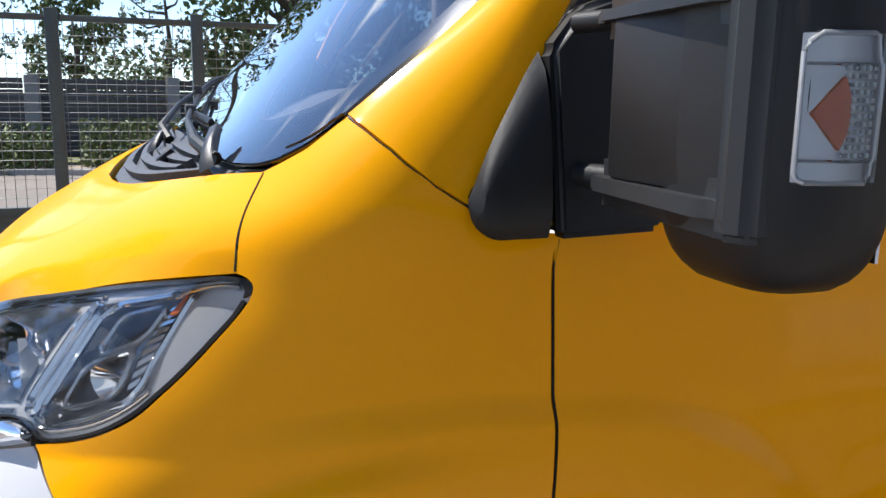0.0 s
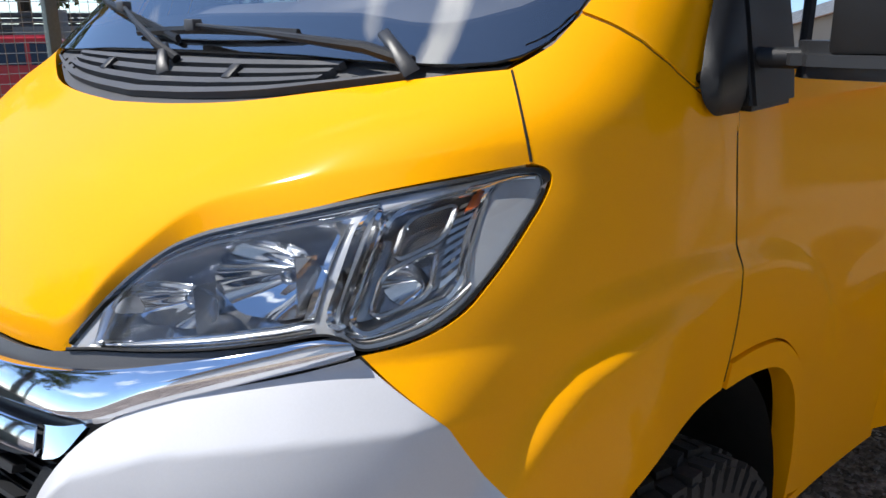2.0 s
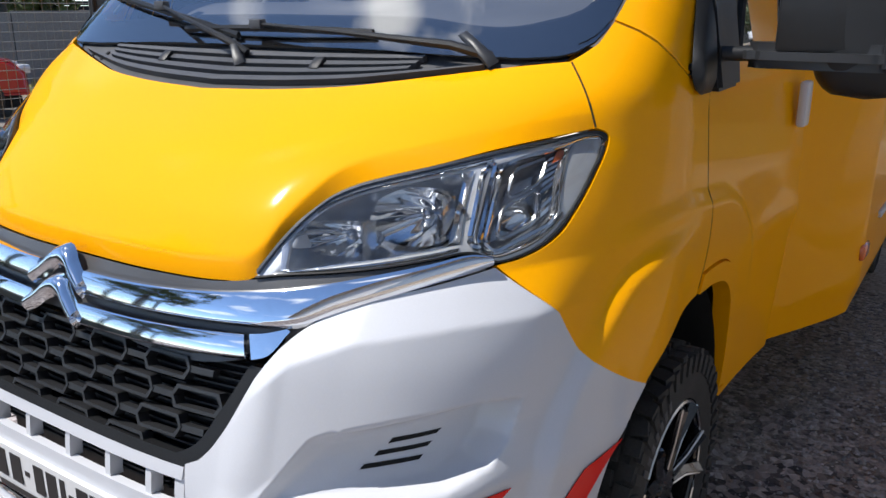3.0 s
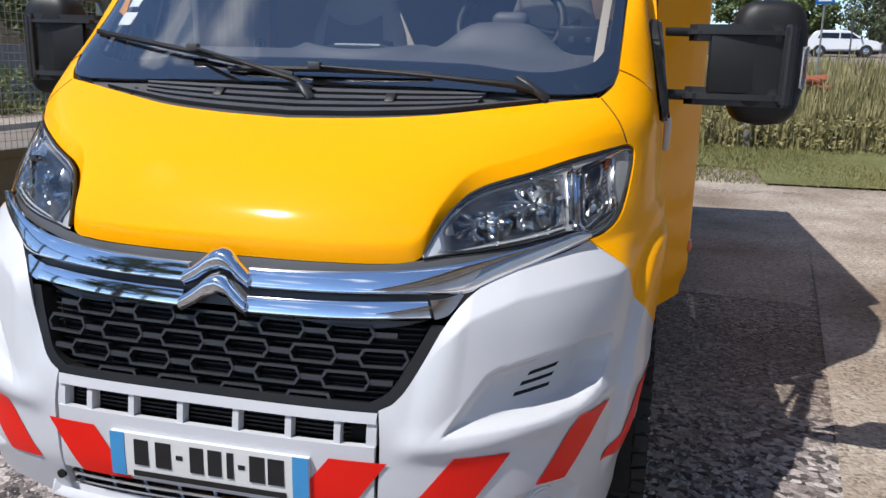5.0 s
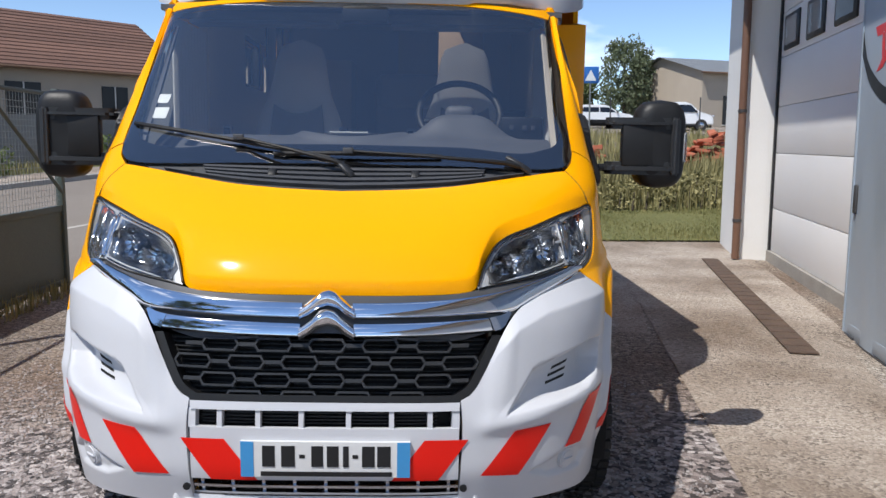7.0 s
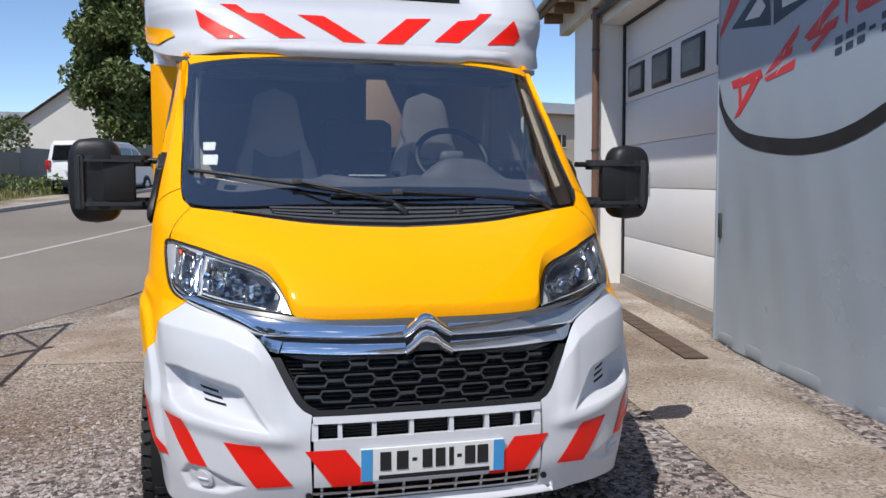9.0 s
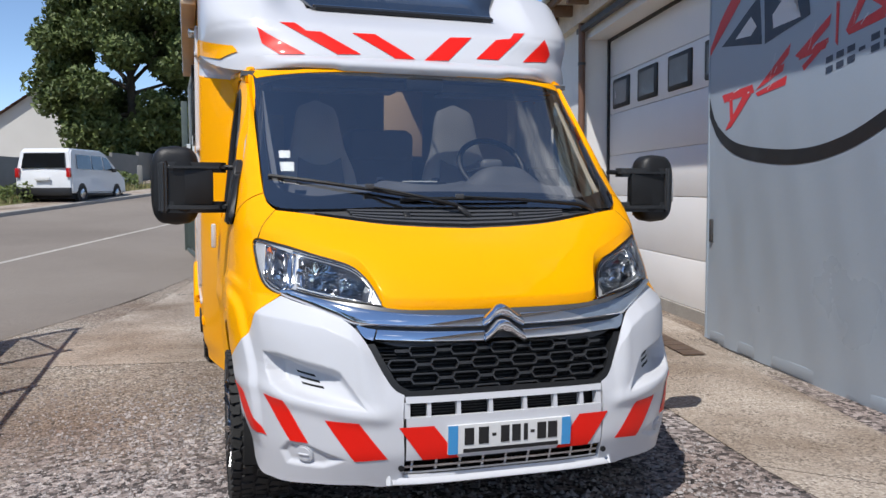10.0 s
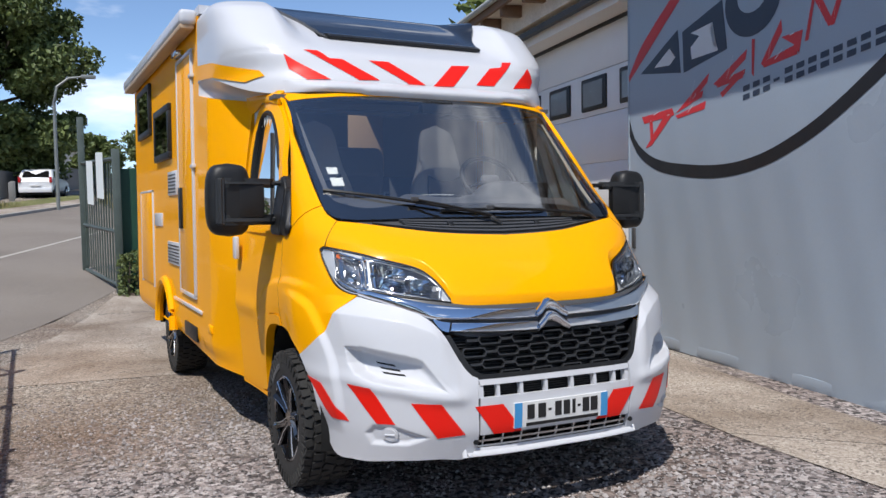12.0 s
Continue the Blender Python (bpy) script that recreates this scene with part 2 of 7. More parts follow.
def shape(z):
    return tuple(float(np.interp(z, _zz, v)) for v in (_nose, _wide, _sq, _end))


def nose(x, z):
    y0, xs, n, ye = shape(z)
    s = min(abs(x) / xs, 0.9995)
    return y0 + (ye - y0) * (1 - (1 - s**n) ** (1 / n))


def front(x, z, off=0.0):
    """The point of the front at (x, z), pushed out by off."""
    x, z, off, e = float(x), float(z), float(off), 0.004
    y = nose(x, z)
    if not off:
        return Vector((x, y, z))
    n = Vector(((nose(x + e, z) - nose(x - e, z)) / (2 * e), -1, (nose(x, z + e) - nose(x, z - e)) / (2 * e))).normalized()
    return Vector((x, y, z)) + off * n


def corner0(t, z):
    y0, xs, n, ye = shape(z)
    t = min(max(t, 0.0), math.pi / 2)
    return Vector((xs * math.sin(t) ** (2 / n), y0 + (ye - y0) * (1 - math.cos(t) ** (2 / n)), z))


def corner(t, z, off=0.0):
    """The same shape by the angle round its corner: 0 in the middle of the nose, a quarter turn at the door's front edge."""
    t, z, off, e = float(t), float(z), float(off), 0.004
    p = corner0(t, z)
    if not off:
        return p
    a = corner0(min(t + e, math.pi / 2), z) - corner0(max(t - e, 0.001), z)
    n = a.cross(corner0(t, z + e) - corner0(t, z - e)).normalized()
    return p + off * (n if n.x >= -0.01 else -n)


def tx(x, z):
    y0, xs, n, ye = shape(z)
    return (math.asin(min((x / xs) ** (n / 2), 1.0)), z)


def ty(y, z):
    y0, xs, n, ye = shape(z)
    return (math.acos(min(max(1 - (y - y0) / (ye - y0), 0.0), 1.0) ** (n / 2)), z)


def between(low, up, surf, off=0.0):
    """A panel's points between a lower and an upper line on a surface; off may depend on (u, v)."""
    def f(u, v):
        a = np.array(low(u)) * (1 - v) + np.array(up(u)) * v
        return surf(a[0], a[1], off(u, v) if callable(off) else off)
    return f


van = thing("motorhome", "yellow and white motorhome with red hazard stripes on gravel", "motorhome")
van.location, van.rotation_euler = (-0.009, 0, 0.012), (0, radians(0.7), 0)

# bonnet
hood_low = both(curve((0, 0.996), (0.26, 0.997), (0.42, 1.002), (0.470, 1.007), (0.488, 1.018), (0.512, 1.078), (0.535, 1.120), (0.560, 1.152), (0.595, 1.173), (0.65, 1.190), (0.715, 1.208), (0.78, 1.227), (0.84, 1.243), (0.90, 1.257), (0.941, 1.2655)))
hood_up = both(curve((0, 1.306), (0.25, 1.315), (0.43, 1.329), (0.54, 1.344), (0.66, 1.361), (0.76, 1.375), (0.858, 1.386)))


def hood_off(u, v):
    """A folded lower edge that fades towards the lamp's outer end, and a slight crown."""
    a, b = np.array(hood_low(u)), np.array(hood_up(u))
    reach = v * float(np.linalg.norm(b - a))
    out = abs(2 * u - 1)
    fold = 0.5 * (math.hypot(1 - reach / 0.034, 0.10) + 1 - reach / 0.034)
    return -0.020 * fold * (1 - 0.75 * min(max((out - 0.62) / 0.25, 0.0), 1.0)) + 0.010 * math.sin(math.pi * min(v, 1)) * max(0, 1 - out**3)


def hood_pt(u, v):
    """The bonnet's points; its outer edges bow out slightly."""
    a = np.array(hood_low(u)) * (1 - v) + np.array(hood_up(u)) * v
    out = max(0.0, abs(2 * u - 1) - 0.75) / 0.25
    a[0] += math.copysign(0.012 * math.sin(math.pi * v) * out * out, u - 0.5)
    return front(a[0], a[1], hood_off(u, v))


skin("bonnet", hood_pt, 120, 60, YELLOW, van, 0.02, "glossy yellow bonnet with a rolled front edge")

# scuttle panel under the windscreen, with its ribs
ws_low = curve((0, 1.398), (0.4, 1.396), (0.70, 1.389), (0.80, 1.391), (0.858, 1.401), (0.886, 1.424), (0.897, 1.450))
cowl_up = both(lambda u: ws_low(u) + np.array([0, 0.014]))
cowl_low = both(lambda u: hood_up(0.5 + u / 2) * np.array([0.985, 1]) + np.array([0, 0.004]))
skin("scuttle_panel", between(lambda u: cowl_low(0.055 + 0.89 * u), lambda u: cowl_up(0.055 + 0.89 * u), front, -0.012), 60, 8, GREY_PL, van, 0.015, "grey plastic scuttle panel with ribs")
for s in (-1, 1):
    skin("screen_corner", between(lambda u: cowl_low(0.945 + 0.055 * u), lambda u: cowl_up(0.945 + 0.055 * u), front, -0.006), 8, 6, GLOSSBLACK, van, 0.012, side=s)
for k in range(4):
    v0 = 0.12 + 0.17 * k
    reach = 0.30 if k else 0.40
    low = lambda u, v0=v0, r=reach: np.array(cowl_low(0.5 + (u - 0.5) * 2 * r)) * (1 - v0) + np.array(cowl_up(0.5 + (u - 0.5) * 2 * r)) * v0
    up = lambda u, v0=v0, r=reach: np.array(cowl_low(0.5 + (u - 0.5) * 2 * r)) * (1 - v0 - 0.09) + np.array(cowl_up(0.5 + (u - 0.5) * 2 * r)) * (v0 + 0.09)
    skin("scuttle_rib", between(low, up, front, 0.004), 40, 1, GREY_PL, van, 0.014)
for s in (-1, 1):
    # slotted intake at each end of the scuttle, its slots' shade painted as near-black strips
    for k in range(3):
        a = 0.50 + 0.07 * k
        skin("scuttle_slot", between(curve((a, 1.352 + 0.004 * k), (a + 0.012, 1.353 + 0.004 * k)), curve((a + 0.004, 1.376), (a + 0.016, 1.377)), front, -0.009), 1, 4, VOID, van, 0.002, side=s)
for x in (-0.27, 0.27):
    p = front(x, 1.362, 0.0)
    part("washer_nozzle", box_bm((-0.016, -0.02, -0.008), (0.016, 0.02, 0.012), 0.006, m=Matrix.Translation(p) @ pose(0, 0, 0, 40, 0, 0)), BLACK, van)

# windscreen: clear pane with a black printed border
ws_up = curve((0, 2.124), (0.5, 2.112), (0.80, 2.090), (0.885, 2.075))
screen_low, screen_up = both(ws_low), both(ws_up)
pane = skin("windscreen", between(screen_low, screen_up, front, 0.004), 60, 30, WINDSCREEN, van, 0.0, "slightly dusty windscreen with black border")
pane.visible_shadow = False
in_low, in_up = both(curve((0, 1.475), (0.45, 1.470), (0.76, 1.462), (0.835, 1.49), (0.862, 1.54))), both(curve((0, 2.085), (0.5, 2.078), (0.80, 2.055), (0.862, 2.03)))
skin("screen_border", between(screen_low, in_low, front, 0.0), 60, 3, GLOSSBLACK, pane, 0.003)
skin("screen_border", between(in_up, screen_up, front, 0.0), 60, 3, GLOSSBLACK, pane, 0.003)
for s in (-1, 1):
    side_in, side_out = curve((0.862, 1.54), (0.868, 1.75), (0.862, 2.03)), curve((0.897, 1.450), (0.899, 1.60), (0.897, 1.89), (0.885, 2.075))
    skin("screen_border", between(side_in, side_out, front, 0.0), 20, 2, GLOSSBLACK, pane, 0.003, side=s)
for z0, z1, x0, x1 in ((1.635, 1.672, 0.762, 0.812), (1.570, 1.615, 0.752, 0.812)):
    skin("sticker", between(curve((x0, z0), (x1, z0)), curve((x0 - 0.005, z1), (x1, z1)), front, -0.003), 4, 2, PAPER, pane, 0.0, side=-1)

# front pillars and door frames
def side_x(y, z):
    y0, xs, n, ye = shape(z)
    if y >= ye:
        return xs
    return corner0(ty(y, z)[0], z).x


pillar_in = curve((0.906, 1.463), (0.903, 1.60), (0.903, 1.89), (0.893, 2.085), (0.88, 2.14))
pillar_out = curve((0.955, 1.352), (1.05, 1.515), (1.25, 1.80), (1.44, 2.02), (1.52, 2.085), (1.62, 2.135))


def pillar(u, v):
    a, b = pillar_in(u), pillar_out(u)
    p, q = front(a[0], a[1], 0.004), Vector((side_x(b[0], b[1]), b[0], b[1]))
    m = (p + q) / 2 + Vector((0.032, -0.028, 0.01))
    r = p * (1 - v) ** 2 + 2 * v * (1 - v) * m + q * v**2
    w = max(0.0, 1 - u / 0.16)
    w = w * w * (3 - 2 * w)
    g = seam_line(v * 0.93)
    return r * (1 - w) + (corner(g[0], g[1] + 0.0025, 0.002)) * w


# seam between pillar and wing, from the windscreen's corner to the door
seam_line = curve(ty(0.824, 1.463), ty(0.840, 1.4445), ty(0.863, 1.4215), ty(0.898, 1.391), ty(0.939, 1.361), (math.pi / 2, 1.312), smooth=False)


for s in (-1, 1):
    skin("front_pillar", pillar, 40, 10, YELLOW, van, 0.02, "yellow front pillar", side=s)

# wings, stepping out round the wheels
ARCH_Y, ARCH_Z, ARCH_R = 0.975, 0.40, 0.425


def ease(a):
    a = min(max(a, 0.0), 1.0)
    return a * a * (3 - 2 * a)


FLARE_A, FLARE_R = [60, 90, 108, 118, 135, 152, 166, 180], [0.60, 0.62, 0.645, 0.655, 0.635, 0.622, 0.60, 0.58]
FOLD_A, FOLD_R = [0, 38, 55, 70, 82, 100, 112, 125], [0.74, 0.73, 0.72, 0.695, 0.675, 0.69, 0.72, 0.75]


def relief(x, y, z):
    """How far the panels stand out: the step round the front wheel, the fold above it and the crease on the bumper."""
    r, a = math.hypot(y - ARCH_Y, z - ARCH_Z), math.degrees(math.atan2(z - ARCH_Z, ARCH_Y - y))
    a = 180 - a if a >= 0 else 180 if y < ARCH_Y else 0
    step = 0.024 * ease((float(np.interp(a, FLARE_A, FLARE_R)) - r) / 0.045 + 0.5) * ease((a - 84) / 32) * ease((z - 0.38) / 0.15)
    d = float(np.interp(a, FOLD_A, FOLD_R)) - r
    fold = 0.014 * ease(d / 0.05 + 0.5) * ease((r - 0.40) / 0.22) * ease((125 - a) / 20) * ease((a - 18) / 30)
    zc = float(np.interp(x, [0.50, 0.549, 0.615, 0.713, 0.84, 0.954], [0.72, 0.805, 0.872, 0.914, 0.937, 0.950]))
    k = 1 - (z - zc) / 0.085 if z > zc else 1 - (zc - z) / 0.19
    ridge = 0.032 * max(0.0, k) * ease((x - 0.50) / 0.10) * ease((1.01 - x) / 0.08)
    return step + fold + ridge


_round = curve((0.873, 1.038), (0.905, 1.0475), (0.926, 1.061), (0.943, 1.083), (0.9525, 1.115), (0.960, 1.155), (0.9635, 1.185), (0.966, 1.215), (0.9655, 1.240), (0.9625, 1.252), (0.954, 1.2615), (0.9425, 1.266))
WING_EDGE = [ty(0.735, 0.728), tx(1.000, 0.842), tx(0.957, 0.945)] + [tx(*_round(q)) for q in np.linspace(0, 1, 40)] + [tx(0.9335, 1.296), tx(0.914, 1.325), tx(0.889, 1.357), tx(0.860, 1.386), tx(0.874, 1.397), tx(0.896, 1.420), tx(0.906, 1.463)]
wing_left = curve(*WING_EDGE, smooth=False)
_we = np.array(WING_EDGE)
_wd = np.r_[0, np.cumsum(np.linalg.norm(np.diff(_we, axis=0), axis=1))]
WING_US = np.unique(np.round(np.r_[np.linspace(0, 1, 100), _wd / _wd[-1]], 5))
wing_right = curve((math.pi / 2, 0.825), (math.pi / 2, 1.312), smooth=False)


def wing(u, v):
    """u upwards, v from the lamp to the door; the lower edge follows the wheel arch."""
    a, b, top = np.array(wing_left(u)), np.array(wing_right(u)), np.array(seam_line(v))
    t, z = a * (1 - v) + b * v + (top - (np.array(wing_left(1)) * (1 - v) + np.array(wing_right(1)) * v)) * u**4
    w = v**1.7
    z = a[1] * (1 - w) + b[1] * w + (top[1] - (wing_left(1)[1] * (1 - w) + wing_right(1)[1] * w)) * u**4
    z += 0.035 * math.sin(math.pi * v ** 0.8) * (1 - u) ** 4
    q = corner0(t, z)
    return corner(t, z, relief(q.x, q.y, z))


for s in (-1, 1):
    skin("wing", wing, 0, 56, YELLOW, van, 0.03, "yellow front wing", side=s, sharp=60, us=WING_US)
    # near-black rods painting the shade in the gaps between the panels
    flip = lambda p: Vector((s * p.x, p.y, p.z))
    part("panel_gap", tube_bm([flip(corner(math.pi / 2, z, relief(9.0, 1.07, z) - 0.0015) + Vector((0, 0.004, 0))) for z in np.linspace(0.84, 1.305, 14)], 0.0019, 6), VOID, van)
    part("panel_gap", tube_bm([flip(front(0.9415 - 0.0815 * q + 0.0125 * math.sin(math.pi * q), 1.267 + 0.118 * q, -0.0004)) for q in np.linspace(0, 1, 12)], 0.0020, 6), VOID, van)
    part("panel_gap", tube_bm([flip(corner(*seam_line(q), -0.0005)) for q in np.linspace(0.02, 0.93, 16)], 0.0011, 6), VOID, van)

# cab doors
def soften(pts):
    """Round the corners of a window outline, but for the two at its foot."""
    for n in (2, 4):
        out = []
        for i, p in enumerate(pts):
            a, b = pts[i - 1], pts[(i + 1) % len(pts)]
            f = 0.03 if i < n else 0.25
            out += [tuple(p[k] + (a[k] - p[k]) * f for k in (0, 1)), tuple(p[k] + (b[k] - p[k]) * f for k in (0, 1))]
        pts = out
    return pts


def door_pt(y, z, off=0.0):
    y0, xs, n, ye = shape(z)
    widen = 0.07 * min(max((y - 1.55) / 0.9, 0.0), 1.0) ** 2
    low = 0.012 * ease((y - 1.5) / 0.2) * math.exp(-((z - 0.86) / 0.05) ** 2)
    return Vector((xs + widen + low + relief(9.0, y, z) + off, y, z))


arch_in = curve((1.076, 0.825), (1.18, 0.824), (1.29, 0.80), (1.40, 0.71), (1.45, 0.63), (1.49, 0.50), (1.50, 0.37))
arch_out = curve((1.076, 0.876), (1.17, 0.878), (1.27, 0.862), (1.36, 0.805), (1.43, 0.735), (1.485, 0.60), (1.515, 0.40))
door_low = curve((1.076, 0.882), (1.17, 0.884), (1.27, 0.868), (1.365, 0.810), (1.435, 0.740), (1.490, 0.60), (1.52, 0.40), (1.66, 0.37), (1.85, 0.37), (2.02, 0.38))
door_up = curve((1.076, 1.312), (1.30, 1.312), (1.7, 1.313), (2.02, 1.315))
for s in (-1, 1):
    door = skin("cab_door", between(door_low, door_up, door_pt), 60, 40, YELLOW, van, 0.03, "yellow cab door", side=s)
    # upper frame, its window and the black mirror foot
    frame_pts = [(1.06, 1.312), (2.02, 1.312), (2.0, 1.75), (1.93, 2.03), (1.80, 2.10), (1.60, 2.095), (1.46, 2.03), (1.26, 1.80)]
    hole = [(1.16, 1.385), (1.885, 1.385), (1.885, 1.72), (1.84, 1.96), (1.77, 2.025), (1.62, 2.025), (1.50, 1.965), (1.30, 1.74)]
    frame_pts, opening = soften(frame_pts), soften(hole)
    bm = bmesh.new()
    for off in (0.012, -0.02):
        for ring in (frame_pts, opening):
            for y, z in ring:
                p = Vector((side_x(max(y, 1.3), z) + off, y, z))
                bm.verts.new((s * p.x, p.y, p.z))
    bm.verts.ensure_lookup_table()
    n = len(frame_pts)
    v = bm.verts
    for i in range(n):
        j = (i + 1) % n
        bm.faces.new((v[i], v[j], v[n + j], v[n + i]))
        bm.faces.new((v[n + i], v[n + j], v[3 * n + j], v[3 * n + i]))
        bm.faces.new((v[i], v[2 * n + i], v[2 * n + j], v[j]))
    part("window_frame", bm, YELLOW, door)
    bm = bmesh.new()
    ring = [Vector((s * (side_x(max(y, 1.3), z) - 0.004), y, z)) for y, z in hole]
    seal = [Vector((s * (side_x(max(y, 1.3), z) - 0.004), y, z)) for y, z in opening]
    bm.faces.new([bm.verts.new(p) for p in seal])
    part("door_window", bm, CARGLASS, door).visible_shadow = False
    part("window_seal", tube_bm([p + Vector((s * 0.008, 0, 0)) for p in seal + seal[:1]], 0.016, 6), BLACK, door)
    part("window_bar", tube_bm([ring[7].lerp(ring[6], 0.4) + Vector((0, 0.16, 0.06)), ring[0] + Vector((0, 0.20, 0))], 0.011, 6), BLACK, door)
    box("door_handle", (s * 1.088 - 0.02, 1.885, 1.14), (s * 1.088 + 0.008, 1.955, 1.28), WHITE, door, "white door handle", bevel=0.009)
    # sill under the door, running into the body
    skin("sill", between(curve((1.50, 0.34), (2.05, 0.345)), curve((1.52, 0.366), (2.05, 0.375)), door_pt, -0.004), 8, 2, YELLOW, van, 0.06, side=s)
    skin("arch_lip", between(arch_in, arch_out, door_pt, 0.006), 30, 3, YELLOW, van, 0.05, "yellow lip of the wheel arch", side=s)
    # closed rear post of the door opening and roof edge above it
    def roof_side(u, v):
        y = 1.50 + 0.55 * u
        a = Vector((side_x(max(y, 1.3), 2.05) + 0.015, y, float(np.interp(y, [1.42, 1.50, 1.62, 1.80, 1.92, 2.05], [2.02, 2.055, 2.085, 2.09, 2.06, 2.05]))))
        b = Vector((float(np.interp(y, [1.42, 1.60, 2.05], [0.880, 0.918, 0.980])), y, float(np.interp(y, [1.42, 1.60, 2.05], [2.125, 2.14, 2.155]))))
        return a.lerp(b, v) + Vector((0.012 * math.sin(math.pi * v), 0, 0.006 * math.sin(math.pi * v)))
    skin("roof_side", roof_side, 24, 6, YELLOW, van, 0.02, side=s)

# white bumper corners with their scoops
bump_low = curve(tx(0.432, 0.335), tx(0.47, 0.305), tx(0.60, 0.303), tx(0.77, 0.297), tx(0.91, 0.278), ty(0.50, 0.29), ty(0.56, 0.40), ty(0.585, 0.55), ty(0.66, 0.67), ty(0.735, 0.722))
bump_rise = curve(tx(0.432, 0.670), tx(0.464, 0.686), tx(0.499, 0.733), tx(0.531, 0.795), tx(0.562, 0.860), tx(0.603, 0.918), tx(0.652, 0.958), tx(0.730, 0.990), tx(0.812, 1.014), tx(0.872, 1.035))
bump_up = curve(*[tuple(bump_rise(q)) for q in np.linspace(0, 1, 24)], tx(0.957, 0.945), tx(1.000, 0.842), ty(0.735, 0.728), smooth=False)


def inside(poly, a, b):
    """How deep (a, b) lies inside a convex outline; negative outside."""
    d, n = 1e9, len(poly)
    for i in range(n):
        (x0, y0), (x1, y1) = poly[i], poly[(i + 1) % n]
        l = math.hypot(x1 - x0, y1 - y0)
        d = min(d, ((x1 - x0) * (b - y0) - (y1 - y0) * (a - x0)) / l)
    return d


SCOOP = [(0.582, 0.617), (0.80, 0.648), (0.875, 0.664), (0.920, 0.692), (0.938, 0.735), (0.941, 0.804), (0.895, 0.808), (0.70, 0.765), (0.672, 0.752)]
FOG = [(0.66, 0.412), (0.74, 0.375), (0.87, 0.37), (0.895, 0.42), (0.87, 0.465), (0.79, 0.462)]


def bump_surf(t, z, off=0.0):
    p = corner(t, z, 0.0)
    d = inside(SCOOP, p.x, z)
    dig = 0.0
    if d > -0.004:
        k = min(max((d + 0.002) / 0.026, 0), 1)
        dig += k * (2 - k) * (0.026 + 0.046 * ease((p.x - 0.60) / 0.22) * ease((z - 0.60) / 0.13))
    d = inside(FOG, p.x, z)
    if d > -0.004:
        k = min(max((d + 0.004) / 0.022, 0), 1)
        dig += 0.016 * k * k * (3 - 2 * k)
    zc = float(np.interp(p.x, [0.50, 0.61, 0.68, 0.77, 0.855, 0.917, 0.96], [0.585, 0.594, 0.606, 0.626, 0.636, 0.655, 0.66]))
    crease = 0.015 * math.exp(-(max(zc - z, (z - zc) * 0.8) / 0.030) ** 2) * ease((p.x - 0.45) / 0.1) * (1 - 0.6 * ease((p.x - 0.90) / 0.07))
    return corner(t, z, off - dig + crease + relief(p.x, p.y, z))


for s in (-1, 1):
    side_bumper = skin("bumper_corner", between(bump_low, bump_up, bump_surf), 170, 130, WHITE, van, 0.02, "white bumper corner with scoop and round cap", side=s, sharp=60)
    for k in range(3):
        z0 = 0.699 + 0.021 * k
        lo, up = curve((0.752 + 0.020 * k, z0 - 0.004), (0.846 + 0.010 * k, z0 + 0.004)), curve((0.758 + 0.020 * k, z0 + 0.005), (0.852 + 0.010 * k, z0 + 0.012))
        # slot laid on the scoop as a near-black strip, its inner shade painted
        skin("scoop_slot", between(lambda u: tx(*lo(u)), lambda u: tx(*up(u)), bump_surf, 0.0015), 12, 2, VOID, side_bumper, 0.004, side=s)
    # round cap in the lamp pocket
    c, nrm = front(0.812, 0.421, -0.016), (front(0.812, 0.421, 0.1) - front(0.812, 0.421, 0)).normalized()
    c.x, nrm.x = s * c.x, s * nrm.x
    m = Matrix.Translation(c) @ nrm.to_track_quat("Z", "Y").to_matrix().to_4x4()
    for r, h, nm in ((0.040, 0.020, "cap_ring"), (0.032, 0.026, "cap")):
        bm = bmesh.new()
        bmesh.ops.create_cone(bm, cap_ends=True, segments=32, radius1=r, radius2=r * 0.93, depth=h, matrix=m)
        part(nm, bm, WHITE, side_bumper)
    part("cap_rib", box_bm((-0.024, -0.004, 0.010), (0.024, 0.004, 0.018), 0.002, m=m), WHITE, side_bumper)

# middle of the bumper: slot with teeth, plate field, lower grille and lip
mid = lambda x0, x1, z0, z1, off: between(curve((x0, z0), (x1, z0)), curve((x0, z1), (x1, z1)), front, off)
bumper = skin("bumper_centre", between(curve((-0.428, 0.408), (0.428, 0.408)), curve((-0.428, 0.582), (0.428, 0.582)), front, 0.0), 40, 12, WHITE, van, 0.02, "white bumper centre with slot and plate field")
skin("bumper_bar", between(curve((-0.428, 0.638), (0.428, 0.638)), curve((-0.43, 0.664), (0.43, 0.664)), front, 0.0), 40, 3, WHITE, bumper, 0.045)
# near-black sheet painting the shaded depth behind the slot
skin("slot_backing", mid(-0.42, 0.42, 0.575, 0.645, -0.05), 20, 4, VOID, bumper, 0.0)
for x0 in (-0.30, 0.02):
    for k in range(4):
        skin("slot_slat", mid(x0 - 0.10, x0 + 0.34, 0.588 + 0.012 * k, 0.593 + 0.012 * k, -0.035), 10, 1, BLACK, bumper, 0.01)
for x in (-0.424, -0.335, -0.212, -0.075, 0.075, 0.212, 0.335, 0.418):
    w = 0.008 if abs(x) < 0.4 else 0.012
    skin("slot_tooth", mid(x - w, x + w, 0.578, 0.642, -0.006), 2, 4, WHITE, bumper, 0.03)
